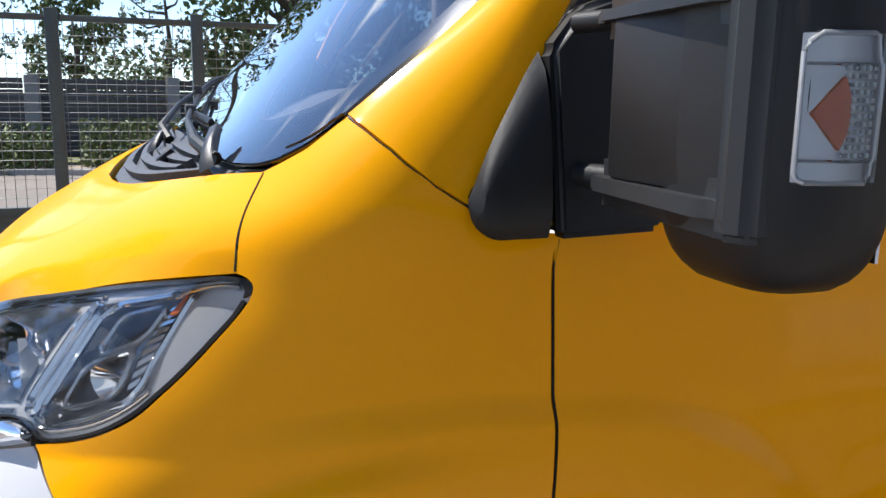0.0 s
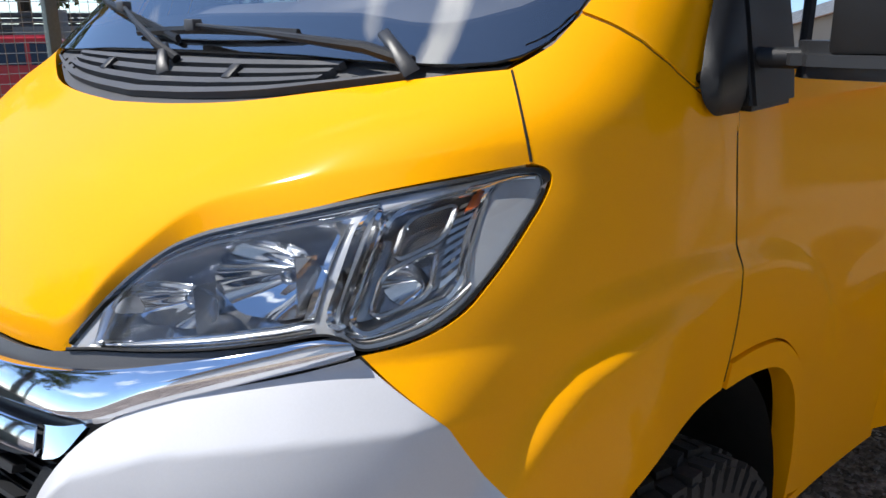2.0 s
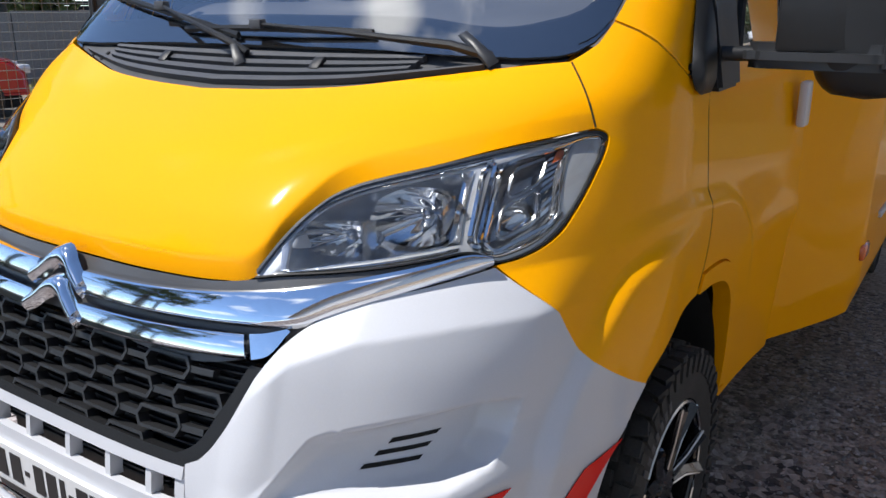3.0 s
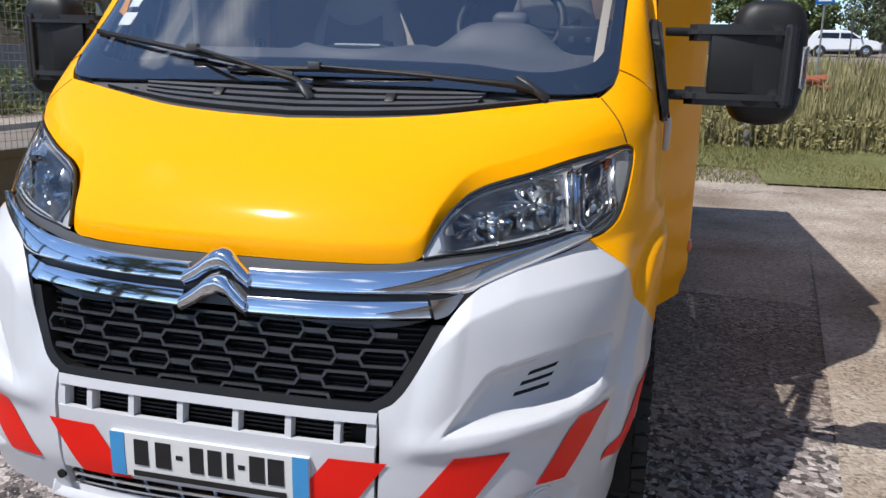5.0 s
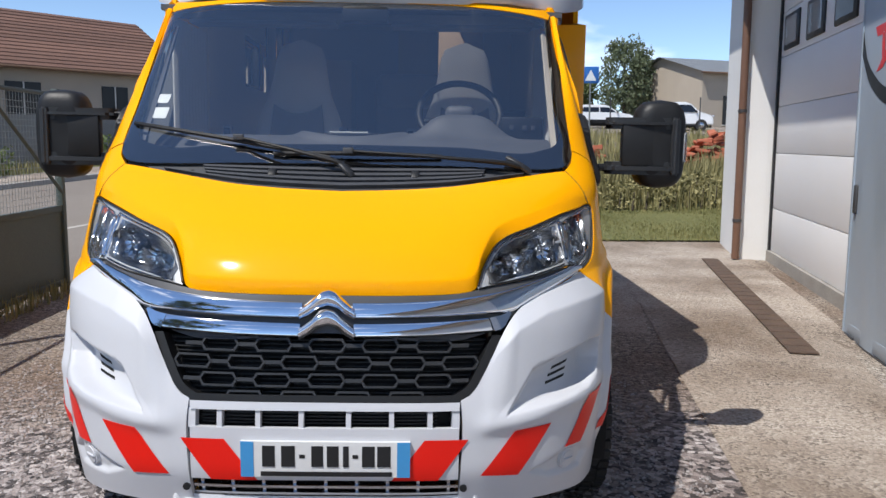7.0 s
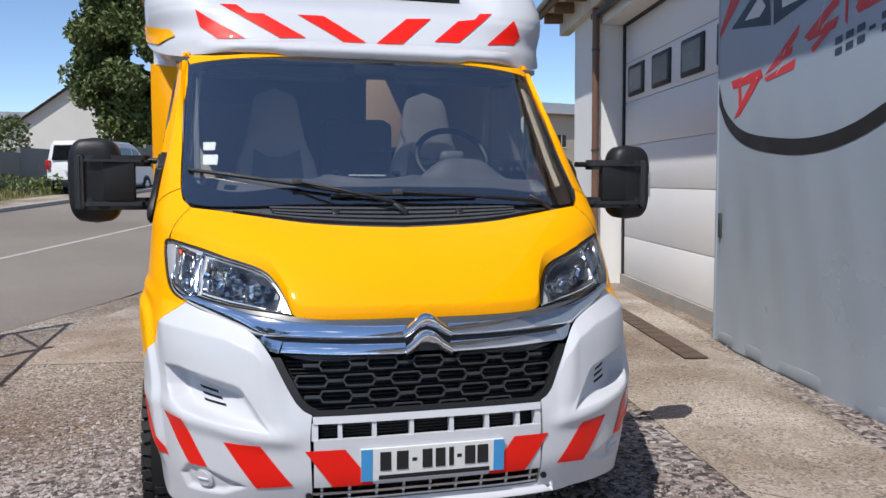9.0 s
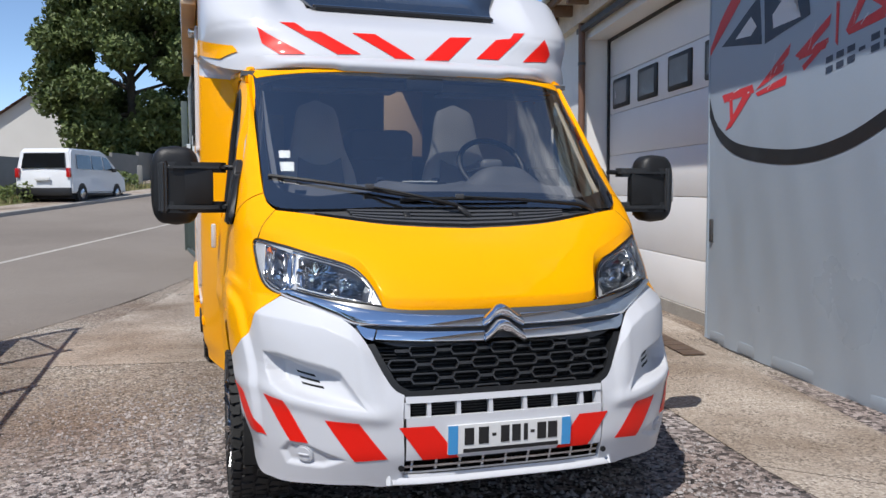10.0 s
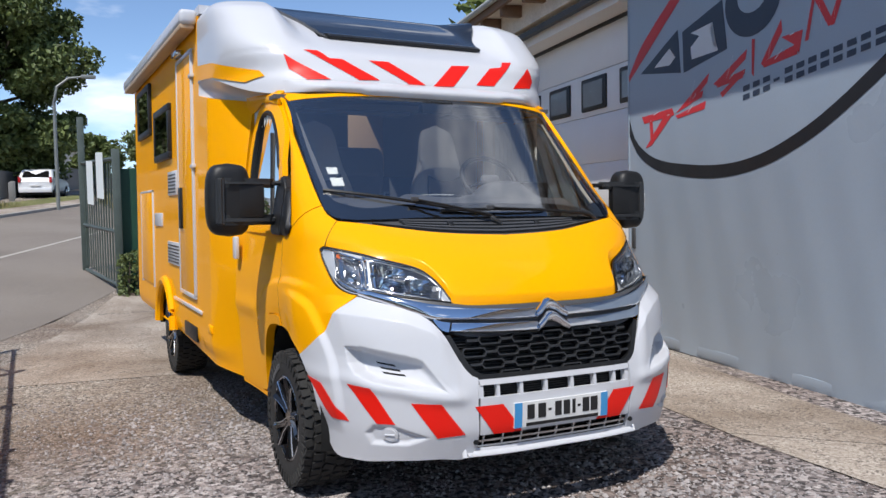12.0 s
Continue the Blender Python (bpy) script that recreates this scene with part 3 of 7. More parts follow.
# lower opening's shaded depth, painted as a near-black sheet
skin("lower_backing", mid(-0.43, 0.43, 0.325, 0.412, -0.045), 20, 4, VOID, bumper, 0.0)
for z in (0.345, 0.372):
    skin("lower_bar", mid(-0.43, 0.43, z - 0.005, z + 0.005, -0.012), 30, 1, SATIN, bumper, 0.02, "silver lower grille bar")
for k in range(9):
    x = -0.40 + 0.1 * k
    skin("lower_tooth", mid(x - 0.005, x + 0.005, 0.33, 0.405, -0.018), 1, 4, SATIN, bumper, 0.02)
skin("front_lip", between(both(curve((0, 0.305), (0.3, 0.305), (0.50, 0.307))), both(curve((0, 0.335), (0.3, 0.335), (0.452, 0.338))), front, lambda u, v: 0.02 * math.sin(math.pi * v) + 0.01), 40, 6, WHITE, bumper, 0.04, "white lower lip")
for s in (-1, 1):
    p = front(s * 0.445, 0.378, 0.004)
    bm = bmesh.new()
    bmesh.ops.create_cone(bm, cap_ends=True, segments=16, radius1=0.012, radius2=0.012, depth=0.012, matrix=Matrix.Translation(p) @ pose(0, 0, 0, 90))
    part("tow_hole", bm, BLACK, bumper)

# registration plate; its characters are plain bars
plate = skin("number_plate", mid(-0.263, 0.272, 0.428, 0.543, 0.012), 20, 2, PLATEWHITE, van, 0.012, "white registration plate with blue ends")
skin("plate_end", mid(-0.263, -0.222, 0.428, 0.543, 0.0135), 2, 2, PLATEBLUE, plate, 0.001)
skin("plate_end", mid(0.231, 0.272, 0.428, 0.543, 0.0135), 2, 2, PLATEBLUE, plate, 0.001)
for x0, x1 in ((-0.195, -0.155), (-0.135, -0.092), (-0.040, -0.003), (0.009, 0.046), (0.060, 0.078), (0.120, 0.160), (0.168, 0.210)):
    skin("character_bar", mid(x0, x1, 0.462, 0.530, 0.0135), 2, 2, INK, plate, 0.001)
for x0 in (-0.078, 0.090):
    skin("character_bar", mid(x0, x0 + 0.018, 0.490, 0.502, 0.0135), 1, 1, INK, plate, 0.001)
skin("caption_bar", mid(-0.20, 0.215, 0.431, 0.446, 0.0135), 8, 1, INK, plate, 0.001)

# red hazard stripes
def stripe(quad, conv, s):
    a, b, c, d = [np.array(conv(*q)) for q in quad]
    low, up = (lambda u: d * (1 - u) + c * u), (lambda u: a * (1 - u) + b * u)
    return skin("hazard_stripe", between(low, up, bump_surf if conv is not None else front, 0.0035), 10, 10, RED, van, 0.001, "red reflective hazard stripe", side=s)


for s in (-1, 1):
    a = [(0.318, 0.546), (0.458, 0.545), (0.362, 0.410), (0.214, 0.410)]
    lo, up = curve((a[3][0], a[3][1]), (a[2][0], a[2][1])), curve((a[0][0], a[0][1]), (a[1][0], a[1][1]))
    skin("hazard_stripe", between(lo, up, front, 0.004), 10, 8, RED, van, 0.001, "red reflective hazard stripe", side=s)
    stripe([(0.610, 0.566), (0.735, 0.573), (0.625, 0.410), (0.500, 0.420)], tx, s)
    stripe([(0.875, 0.632), (0.945, 0.640), (0.857, 0.472), (0.794, 0.474)], tx, s)
    stripe([(0.515, 0.625), (0.64, 0.640), (0.455, 0.468), (0.352, 0.462)], ty, s)

# radiator grille: rim, near-black backing painting the shaded depth, rows of flattened hexagons joined by bars
g_low, g_up = both(curve((0, 0.668), (0.40, 0.668), (0.435, 0.674))), both(curve((0, 0.862), (0.40, 0.863), (0.552, 0.866)))
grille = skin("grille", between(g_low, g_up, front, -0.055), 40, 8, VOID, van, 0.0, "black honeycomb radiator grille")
def g_half(z):
    return float(np.interp(z, [0.668, 0.70, 0.866], [0.425, 0.468, 0.55]))


for s in (-1, 1):
    skin("grille_rim", between(curve((0.430, 0.664), (0.474, 0.698), (0.520, 0.775), (0.564, 0.864)), curve((0.405, 0.684), (0.446, 0.708), (0.492, 0.78), (0.535, 0.866)), front, 0.0), 16, 2, BLACK, grille, 0.06, side=s)
skin("grille_rim", between(curve((-0.43, 0.664), (0.43, 0.664)), curve((-0.41, 0.686), (0.41, 0.686)), front, 0.0), 30, 2, BLACK, grille, 0.06)
for k in range(13):
    z = 0.694 + 0.0135 * k
    w = g_half(z) - 0.02
    skin("grille_slat", mid(-w, w, z - 0.0018, z + 0.0018, -0.038), 24, 1, BLACK, grille, 0.012)


def hex_ring(cx, cz, w, h, t=0.0065):
    bm = bmesh.new()
    out = [(-w, 0), (-w + 0.55 * h, h), (w - 0.55 * h, h), (w, 0), (w - 0.55 * h, -h), (-w + 0.55 * h, -h)]
    rings = []
    for off, grow in ((-0.03, 0), (-0.004, 0), (-0.004, -t), (-0.03, -t)):
        k = 1 + grow / h
        ring = []
        for a, b in out:
            x = cx + a * (1 + grow / w)
            ring.append(bm.verts.new(front(max(-g_half(cz) + 0.01, min(g_half(cz) - 0.01, x)), cz + b * k, off)))
        rings.append(ring)
    for a, b in zip(rings, rings[1:]):
        for i in range(6):
            j = (i + 1) % 6
            bm.faces.new((a[i], a[j], b[j], b[i]))
    return bm


for row in range(4):
    z = 0.838 - 0.0535 * row
    for k in range(-4, 5):
        x = 0.172 * (k + (0.5 if row % 2 else 0.0))
        if abs(x) + 0.03 < g_half(z):
            part("grille_cell", hex_ring(x, z, 0.062, 0.0215), MIRRORPL, grille, smooth=False)
        xb = x + 0.086
        if abs(xb) + 0.02 < g_half(z):
            skin("grille_link", mid(xb - 0.028, xb + 0.028, z - 0.006, z + 0.006, -0.006), 2, 1, MIRRORPL, grille, 0.02)

# black band and chrome bars with the two chevrons
skin("nose_band", between(both(curve((0, 0.876), (0.54, 0.885), (0.60, 0.915), (0.65, 0.956), (0.735, 0.992), (0.862, 1.034))), both(curve((0, 0.992), (0.26, 0.993), (0.44, 1.000), (0.49, 1.008), (0.54, 1.0165), (0.625, 1.0265), (0.715, 1.0385), (0.785, 1.0515), (0.846, 1.062))), front, -0.010), 60, 6, TRIM, van, 0.03, "smooth dark grey band between bonnet and grille")


def bar(low, up, share, high):
    """A faceted bar between two lines: a narrow lower facet, a nearly flat face and a turned-in upper edge."""
    vs = [0.0, 0.06, 0.10, 0.16, 0.2, 0.5, 0.8, 0.86, 0.90, 0.94, 1.0]
    def f(u, v):
        k = share(u)
        w = float(np.interp(v, [0, 0.16, 0.86, 1], [0, k, 0.90, 1]))
        h = float(np.interp(v, [0, 0.12, 0.20, 0.5, 0.82, 0.90, 1], [0.002, 0.92, 1.0, 1.04, 0.98, 0.88, 0.15]))
        return between(low, up, front, 0.004 + high * h)(u, w)
    return f, np.array(vs)


for s in (-1, 1):
    fn, vs = bar(curve((0.085, 0.917), (0.311, 0.921), (0.502, 0.928), (0.575, 0.931), (0.602, 0.934), (0.668, 0.963), (0.733, 0.989), (0.792, 1.011), (0.850, 1.031), (0.868, 1.039)),
                 curve((0.080, 0.967), (0.18, 0.968), (0.32, 0.973), (0.475, 0.985), (0.571, 0.998), (0.640, 1.011), (0.72, 1.029), (0.785, 1.045), (0.838, 1.058), (0.860, 1.053)), lambda u: 0.12 + 0.26 * ease((u - 0.55) / 0.25), 0.015)
    skin("chrome_bar", fn, 60, 0, CHROME, van, 0.012, "polished chrome bar", side=s, sharp=28, vs=vs)
    fn, vs = bar(curve((0.088, 0.860), (0.326, 0.865), (0.532, 0.875)), curve((0.085, 0.904), (0.314, 0.909), (0.517, 0.918)), lambda u: 0.12, 0.014)
    skin("chrome_bar", fn, 30, 0, CHROME, van, 0.012, "polished chrome bar", side=s, sharp=28, vs=vs)
    skin("chrome_end", between(curve((0.540, 0.876), (0.566, 0.884), (0.598, 0.929)), curve((0.524, 0.917), (0.556, 0.922), (0.590, 0.932)), front, 0.010), 8, 4, CHROME, van, 0.012, side=s)
rounding = lambda h: (lambda u, v: 0.006 + h * math.sin(math.pi * min(max(v, 0.02), 0.98)) ** 0.6)
for zc in (0.0, -0.058):
    low = both(curve((0, 0.957 + zc), (0.026, 0.949 + zc), (0.056, 0.928 + zc), (0.088, 0.911 + zc)))
    up = both(curve((0, 1.006 + zc), (0.020, 1.001 + zc), (0.050, 0.977 + zc), (0.088, 0.949 + zc)))
    skin("chevron", between(low, up, front, rounding(0.026)), 32, 10, CHROME, van, 0.02, "polished chrome chevron", sharp=50)

# headlamps
lamp_low = curve((0.493, 1.0125), (0.54, 1.0205), (0.625, 1.0305), (0.715, 1.0425), (0.785, 1.0555), (0.837, 1.0635), (0.852, 1.058), (0.869, 1.047), (0.899, 1.0535), (0.9195, 1.066), (0.936, 1.088), (0.946, 1.119), (0.9535, 1.158), (0.957, 1.187), (0.9597, 1.215), (0.9592, 1.234))
lamp_up = curve((0.494, 1.017), (0.518, 1.074), (0.541, 1.114), (0.566, 1.144), (0.600, 1.1635), (0.65, 1.1805), (0.715, 1.1985), (0.78, 1.2175), (0.84, 1.2335), (0.90, 1.2475), (0.936, 1.2555), (0.950, 1.2530), (0.9570, 1.2455), (0.9590, 1.237))
rim_low = lambda u: lamp_low(u) + np.array([0.0035 * ease((u - 0.62) / 0.1), -0.003])
rim_up = lambda u: lamp_up(u) + np.array([0.004 * ease((u - 0.85) / 0.1) - 0.004 * ease((0.25 - u) / 0.1), 0.0055])


def lamp_uv(u, v, off):
    return between(lamp_low, lamp_up, front)(u, v) if not off else between(lamp_low, lamp_up, front, off)(u, v)


def lamp_pt(a, v, off):
    """A point inside the lamp: a along it, leaning outwards with v upwards."""
    return lamp_uv(min(max(a + 0.14 * (v - 0.5) * ease(a / 0.3) * ease((1 - a) / 0.12), 0.0), 1.0), min(max(v, 0.0), 1.0), off)


def lamp_sheet(a0, a1, v0, v1, off):
    return lambda u, v: lamp_pt(a0 + (a1 - a0) * u, v0 + (v1 - v0) * v, off(u, v) if callable(off) else off)


def lamp_ring(a0, a1, v0, v1, off, r, s, ra=0.035, rv=0.14):
    """A rounded frame inside the lamp."""
    pts = []
    for ca, cv, q in ((a1 - ra, v1 - rv, 0), (a0 + ra, v1 - rv, 1), (a0 + ra, v0 + rv, 2), (a1 - ra, v0 + rv, 3)):
        pts += [lamp_pt(ca + ra * math.cos(w), cv + rv * math.sin(w), off) for w in np.linspace(q * math.pi / 2, (q + 1) * math.pi / 2, 6)]
    return tube_bm([Vector((s * p.x, p.y, p.z)) for p in pts + pts[:2]], r, 6)


def lamp_depth(u, v):
    a = u - 0.14 * (v - 0.5)
    well = 0.075 * ease((a - 0.10) / 0.12) * ease((0.60 - a) / 0.05) + 0.050 * ease((a - 0.64) / 0.03) * ease((0.85 - a) / 0.04)
    return -0.011 - well * ease((v - 0.10) / 0.12) * ease((0.90 - v) / 0.12)


for s in (-1, 1):
    lamp = skin("headlamp", between(rim_low, rim_up, front, lamp_depth), 110, 40, LAMPGREY, van, 0.0, "clear headlamp with chrome reflectors and amber indicator", side=s, sharp=70)
    # black edge strips: thin gasket plus the painted shadow of the gap round the lamp
    skin("lamp_gasket_gap_shade", between(rim_low, lamp_low, front, -0.003), 140, 1, BLACK, lamp, 0.01, side=s)
    skin("lamp_gasket_gap_shade", between(lamp_up, rim_up, front, -0.003), 140, 1, BLACK, lamp, 0.01, side=s)
    # dark floor of the two wells
    def dark_sheet(a0, a1, v0, v1):
        def f(u, v):
            a, b = a0 + (a1 - a0) * u, v0 + (v1 - v0) * v
            return lamp_pt(a, b, lamp_depth(a + 0.14 * (b - 0.5), b) + 0.004)
        return f
    skin("well_floor", dark_sheet(0.085, 0.60, 0.13, 0.90), 40, 24, LAMPDARK, lamp, 0.0, side=s)
    skin("well_floor", dark_sheet(0.645, 0.85, 0.10, 0.90), 20, 20, LAMPDARK, lamp, 0.0, side=s)
    # chrome frames and strips
    part("bezel", lamp_ring(0.625, 0.655, 0.08, 0.92, -0.012, 0.007, s, 0.012), CHROME, lamp)
    part("bezel", lamp_ring(0.67, 0.845, 0.10, 0.90, -0.012, 0.0055, s), CHROME, lamp)
    part("bezel", lamp_ring(0.695, 0.785, 0.20, 0.50, -0.020, 0.0045, s, 0.02, 0.08), SATIN, lamp)
    part("bezel", lamp_ring(0.705, 0.795, 0.54, 0.82, -0.020, 0.0045, s, 0.02, 0.08), SATIN, lamp)
    for a0, a1, v0, v1, off, mt in ((0.12, 0.60, 0.02, 0.065, -0.010, CHROME), (0.10, 0.60, 0.085, 0.13, -0.014, CHROME), (0.18, 0.64, 0.935, 0.975, -0.008, CHROME), (0.66, 0.86, 0.03, 0.08, -0.010, CHROME), (0.80, 0.93, 0.87, 0.94, -0.006, CHROME), (0.575, 0.605, 0.12, 0.90, -0.022, CHROME)):
        skin("bezel_strip", lamp_sheet(a0, a1, v0, v1, lambda u, v, off=off: off + 0.004 * math.sin(math.pi * v)), 16, 4, mt, lamp, 0.006, side=s)
    for k in range(9):
        v0 = 0.20 + 0.07 * k
        skin("clear_rib", lamp_sheet(0.800, 0.838, v0, v0 + 0.04, -0.022), 4, 2, CHROME, lamp, 0.006, side=s)
    # two main reflectors, one indicator
    for ca, cv, r, dpt, tall in ((0.27, 0.48, 0.060, 0.055, 0.62), (0.475, 0.54, 0.066, 0.06, 0.90)):
        c = lamp_pt(ca, cv, -0.022)
        def cup(a, b, c=c, r=r, dpt=dpt, tall=tall):
            ang, q = 2 * math.pi * a, 1 - 0.9 * b
            facet = 0.0035 * math.sin(7 * ang) * q
            return Vector((c.x + r * 1.25 * q * math.cos(ang) + 0.20 * r * q * math.sin(ang), c.y + dpt * (1 - q * q) + facet + 0.55 * r * q * math.cos(ang), c.z + r * tall * q * math.sin(ang)))
        bowl = skin("reflector", cup, 42, 10, CHROME, lamp, 0.0, "faceted chrome reflector", side=s, sharp=25, centre=(0, -9, 1))
        bm = bmesh.new()
        bmesh.ops.create_uvsphere(bm, u_segments=16, v_segments=10, radius=0.013, matrix=Matrix.Translation((s * c.x, c.y + 0.032, c.z)))
        part("bulb_shield", bm, SATIN, bowl)
        skin("reflector_blade", lambda u, v, c=c, r=r: Vector((c.x + r * (0.75 + 0.12 * v), c.y + 0.01 + 0.03 * v, c.z - r * 0.6 + r * 1.2 * u)), 6, 2, SATIN, bowl, 0.004, side=s)
    c = lamp_pt(0.74, 0.36, -0.03)
    def bowl_pt(a, b, c=c):
        ang, q = 2 * math.pi * a, 1 - 0.92 * b
        return Vector((c.x + 0.026 * q * math.cos(ang), c.y + 0.022 * (1 - q * q) + 0.020 * q * math.cos(ang), c.z + 0.030 * q * math.sin(ang)))
    skin("indicator_bowl", bowl_pt, 24, 6, CHROME, lamp, 0.0, side=s, centre=(0, -9, 1))
    skin("indicator", lamp_sheet(0.815, 0.845, 0.70, 0.86, -0.017), 4, 4, AMBER, lamp, 0.006, "amber indicator", side=s)
    glass = skin("lens", between(lamp_low, lamp_up, front, 0.003), 36, 12, LENS, lamp, 0.0, "clear lamp lens", side=s)
    glass.visible_shadow = False

# wipers
def wiper(pivot, knee, x0, z0, x1, z1, s=1):
    w = new("wiper")
    w.parent = van
    a, b = front(*pivot, 0.01), front(*knee, 0.035)
    part("arm", tube_bm([a, a.lerp(b, 0.12) + Vector((0, -0.025, 0.015)), a.lerp(b, 0.6) + Vector((0, -0.02, 0.01)), b], [0.011, 0.010, 0.006, 0.005], 8), BLACK, w)
    pts = [front(x0 + (x1 - x0) * t, z0 + (z1 - z0) * t, 0.014 + 0.008 * math.sin(math.pi * t)) for t in np.linspace(0, 1, 12)]
    part("blade", tube_bm(pts, 0.0065, 6, flat=1.5), BLACK, w)
    part("clip", box_bm((-0.02, -0.012, -0.012), (0.02, 0.012, 0.012), 0.004, m=Matrix.Translation(b)), GREY_PL, w)
    return w


wiper((0.02, 1.375), (-0.42, 1.472), -0.868, 1.535, -0.06, 1.412)
wiper((0.70, 1.385), (0.01, 1.425), -0.28, 1.425, 0.37, 1.424)
for x0, z0, x1, z1 in ((0.035, 1.352, -0.035, 1.385), (0.715, 1.372, 0.618, 1.414)):
    # folded sheet cover over each arm's pivot
    a, b = front(x0, z0, 0.008), front(x1, z1, 0.032)
    d = (b - a).normalized()
    nrm = (front(x0, z0, 0.1) - front(x0, z0)).normalized()
    w_ = d.cross(nrm).normalized() * 0.011
    bm = bmesh.new()
    rows = []
    for q, up, sc in ((0.0, 0.0, 1.3), (0.12, 0.010, 1.25), (0.55, 0.013, 1.0), (0.92, 0.009, 0.9), (1.0, 0.001, 0.85)):
        c = a.lerp(b, q)
        rows.append([bm.verts.new(c + w_ * sc * e + nrm * (up * h)) for e, h in ((-1.0, -0.2), (-0.92, 0.75), (-0.6, 1.0), (0.6, 1.0), (0.92, 0.75), (1.0, -0.2))])
    for r0, r1 in zip(rows, rows[1:]):
        for i in range(5):
            bm.faces.new((r0[i], r0[i + 1], r1[i + 1], r1[i]))
    part("wiper_cover", bm, MIRRORPL, van, "satin black pivot cover of the wiper", sharp=50)

# door mirrors on twin arms
for s in (-1, 1):
    mir = new("door_mirror")
    mir.parent = van
    tagged(mir, "large black door mirror on two arms")
    if s < 0:
        mir.location = (0.05, 0.06, 0)
    # foot on the door: rounded black triangle in two pieces, the rear one hollow
    shift = 0.06 if s < 0 else 0.0
    foot_low, foot_up = curve((0.950, 1.355), (0.956, 1.330), (0.978, 1.312), (1.02, 1.309), (1.062, 1.309)), curve((0.953, 1.365), (0.985, 1.43), (1.02, 1.49), (1.045, 1.53), (1.062, 1.553))
    def foot_pt(y, z, off):
        return Vector((side_x(y, z) + 0.010 + off, y - shift, z))
    ob = skin("mirror_foot", between(foot_low, foot_up, foot_pt, lambda u, v: 0.024 * math.sin(math.pi * v) ** 0.5 * ease(u / 0.25)), 14, 10, BLACK, mir, 0.03, "smooth black front of the mirror foot", side=s)
    bm = bmesh.new()
    prism_bm([(1.068, 1.309), (1.228, 1.313), (1.240, 1.40), (1.222, 1.575), (1.170, 1.632), (1.118, 1.612), (1.068, 1.556)], 0.045, lambda a, b, d: Vector((s * (side_x(max(a, 1.1), b) - 0.012 + d), a - shift, b)), bm)
    bmesh.ops.bevel(bm, geom=[e for e in bm.edges], offset=0.010, segments=3, affect="EDGES")
    ob2 = part("mirror_foot", bm, BLACK, mir, "black rear of the mirror foot")
    if s < 0:
        for o in (ob, ob2):
            o.location = (-0.05, 0.0, 0)
    # twin arms of box section, joined by a post, with a plate between them
    for z0, z1 in ((1.562, 1.612), (1.364, 1.420)):
        bm = bmesh.new()
        plan = [(1.082, 1.112), (1.118, 1.070), (1.375, 1.044), (1.428, 1.072), (1.428, 1.13), (1.085, 1.162)]
        prism_bm(plan, z1 - z0, lambda a, b, d, z0=z0: Vector((s * a, b, z0 + d)), bm)
        bmesh.ops.bevel(bm, geom=[e for e in bm.edges], offset=0.019, segments=4, affect="EDGES")
        part("mirror_arm", bm, MIRRORPL, mir, "black mirror arm")
    for z0, z1 in ((1.574, 1.602), (1.376, 1.410)):
        part("arm_hinge", tube_bm([(s * 1.03, 1.10, (z0 + z1) / 2), (s * 1.12, 1.12, (z0 + z1) / 2)], (z1 - z0) / 2, 10), BLACK, mir)
    box("arm_plate", (min(s * 1.165, s * 1.40), 1.066, 1.40), (max(s * 1.165, s * 1.40), 1.12, 1.585), BLACK, mir, "", 0.010)
    bm = bmesh.new()
    prism_bm([(1.388, 1.046), (1.418, 1.060), (1.428, 1.10), (1.42, 1.13), (1.37, 1.13), (1.372, 1.062)], 0.25, lambda a, b, d: Vector((s * a, b, 1.364 + d)), bm)
    bmesh.ops.bevel(bm, geom=[e for e in bm.edges], offset=0.009, segments=3, affect="EDGES")
    part("arm_post", bm, MIRRORPL, mir)
    def shell_m(u, v):
        ang = 2 * math.pi * u
        zz = 1.303 + 0.390 * v
        k = (1 - abs(2 * v - 1) ** 5) ** 0.34 if 0 < v < 1 else 0.0
        ex = 0.55
        cx, cy = math.cos(ang), math.sin(ang)
        px = math.copysign(abs(cx) ** ex, cx)
        py = math.copysign(abs(cy) ** (0.7 if cy < 0 else 0.35), cy)
        belly = 0.085 if cy < 0 else 0.06
        slim = 1 - 0.08 * abs(2 * v - 1) ** 2
        return Vector((1.342 + 0.116 * px * k * slim, 1.15 + belly * py * k, zz))
    skin("mirror_housing", shell_m, 48, 36, BLACK, mir, 0.0, "black mirror housing", side=s, centre=(s * 1.34, 1.15, 1.48))
    skin("mirror_glass", lambda u, v: Vector((1.26 + 0.16 * u, 1.214, 1.34 + 0.28 * v)), 1, 1, CHROME, mir, 0.004, side=s)
    # side repeater in the outer end of the housing
    if s < 0:
        continue
    def hx(y):
        k = min(abs(y - 1.15) / 0.085, 1.0) ** (1 / 0.7)
        return 1.342 + 0.1155 * max(0.0, 1 - k * k) ** 0.275
    def rep_pt(u, v, off):
        y = 1.083 + 0.066 * u
        return Vector((hx(y) + off, y, 1.424 + 0.126 * v))
    sig = skin("repeater", lambda u, v: rep_pt(u, v, 0.001), 6, 6, LAMPGREY, mir, 0.012, "clear mirror indicator with amber bulb", side=s)
    # pressed frame round the lens, a toothed field and the amber bulb behind
    loop = [(0.10, 0.0), (0.9, 0.0), (0.96, 0.05), (0.96, 0.13), (1.0, 0.17), (1.0, 0.78), (0.93, 0.85), (0.88, 0.98), (0.84, 1.0), (0.16, 1.0), (0.04, 0.94), (0.0, 0.88), (0.0, 0.06), (0.03, 0.02), (0.10, 0.0)]
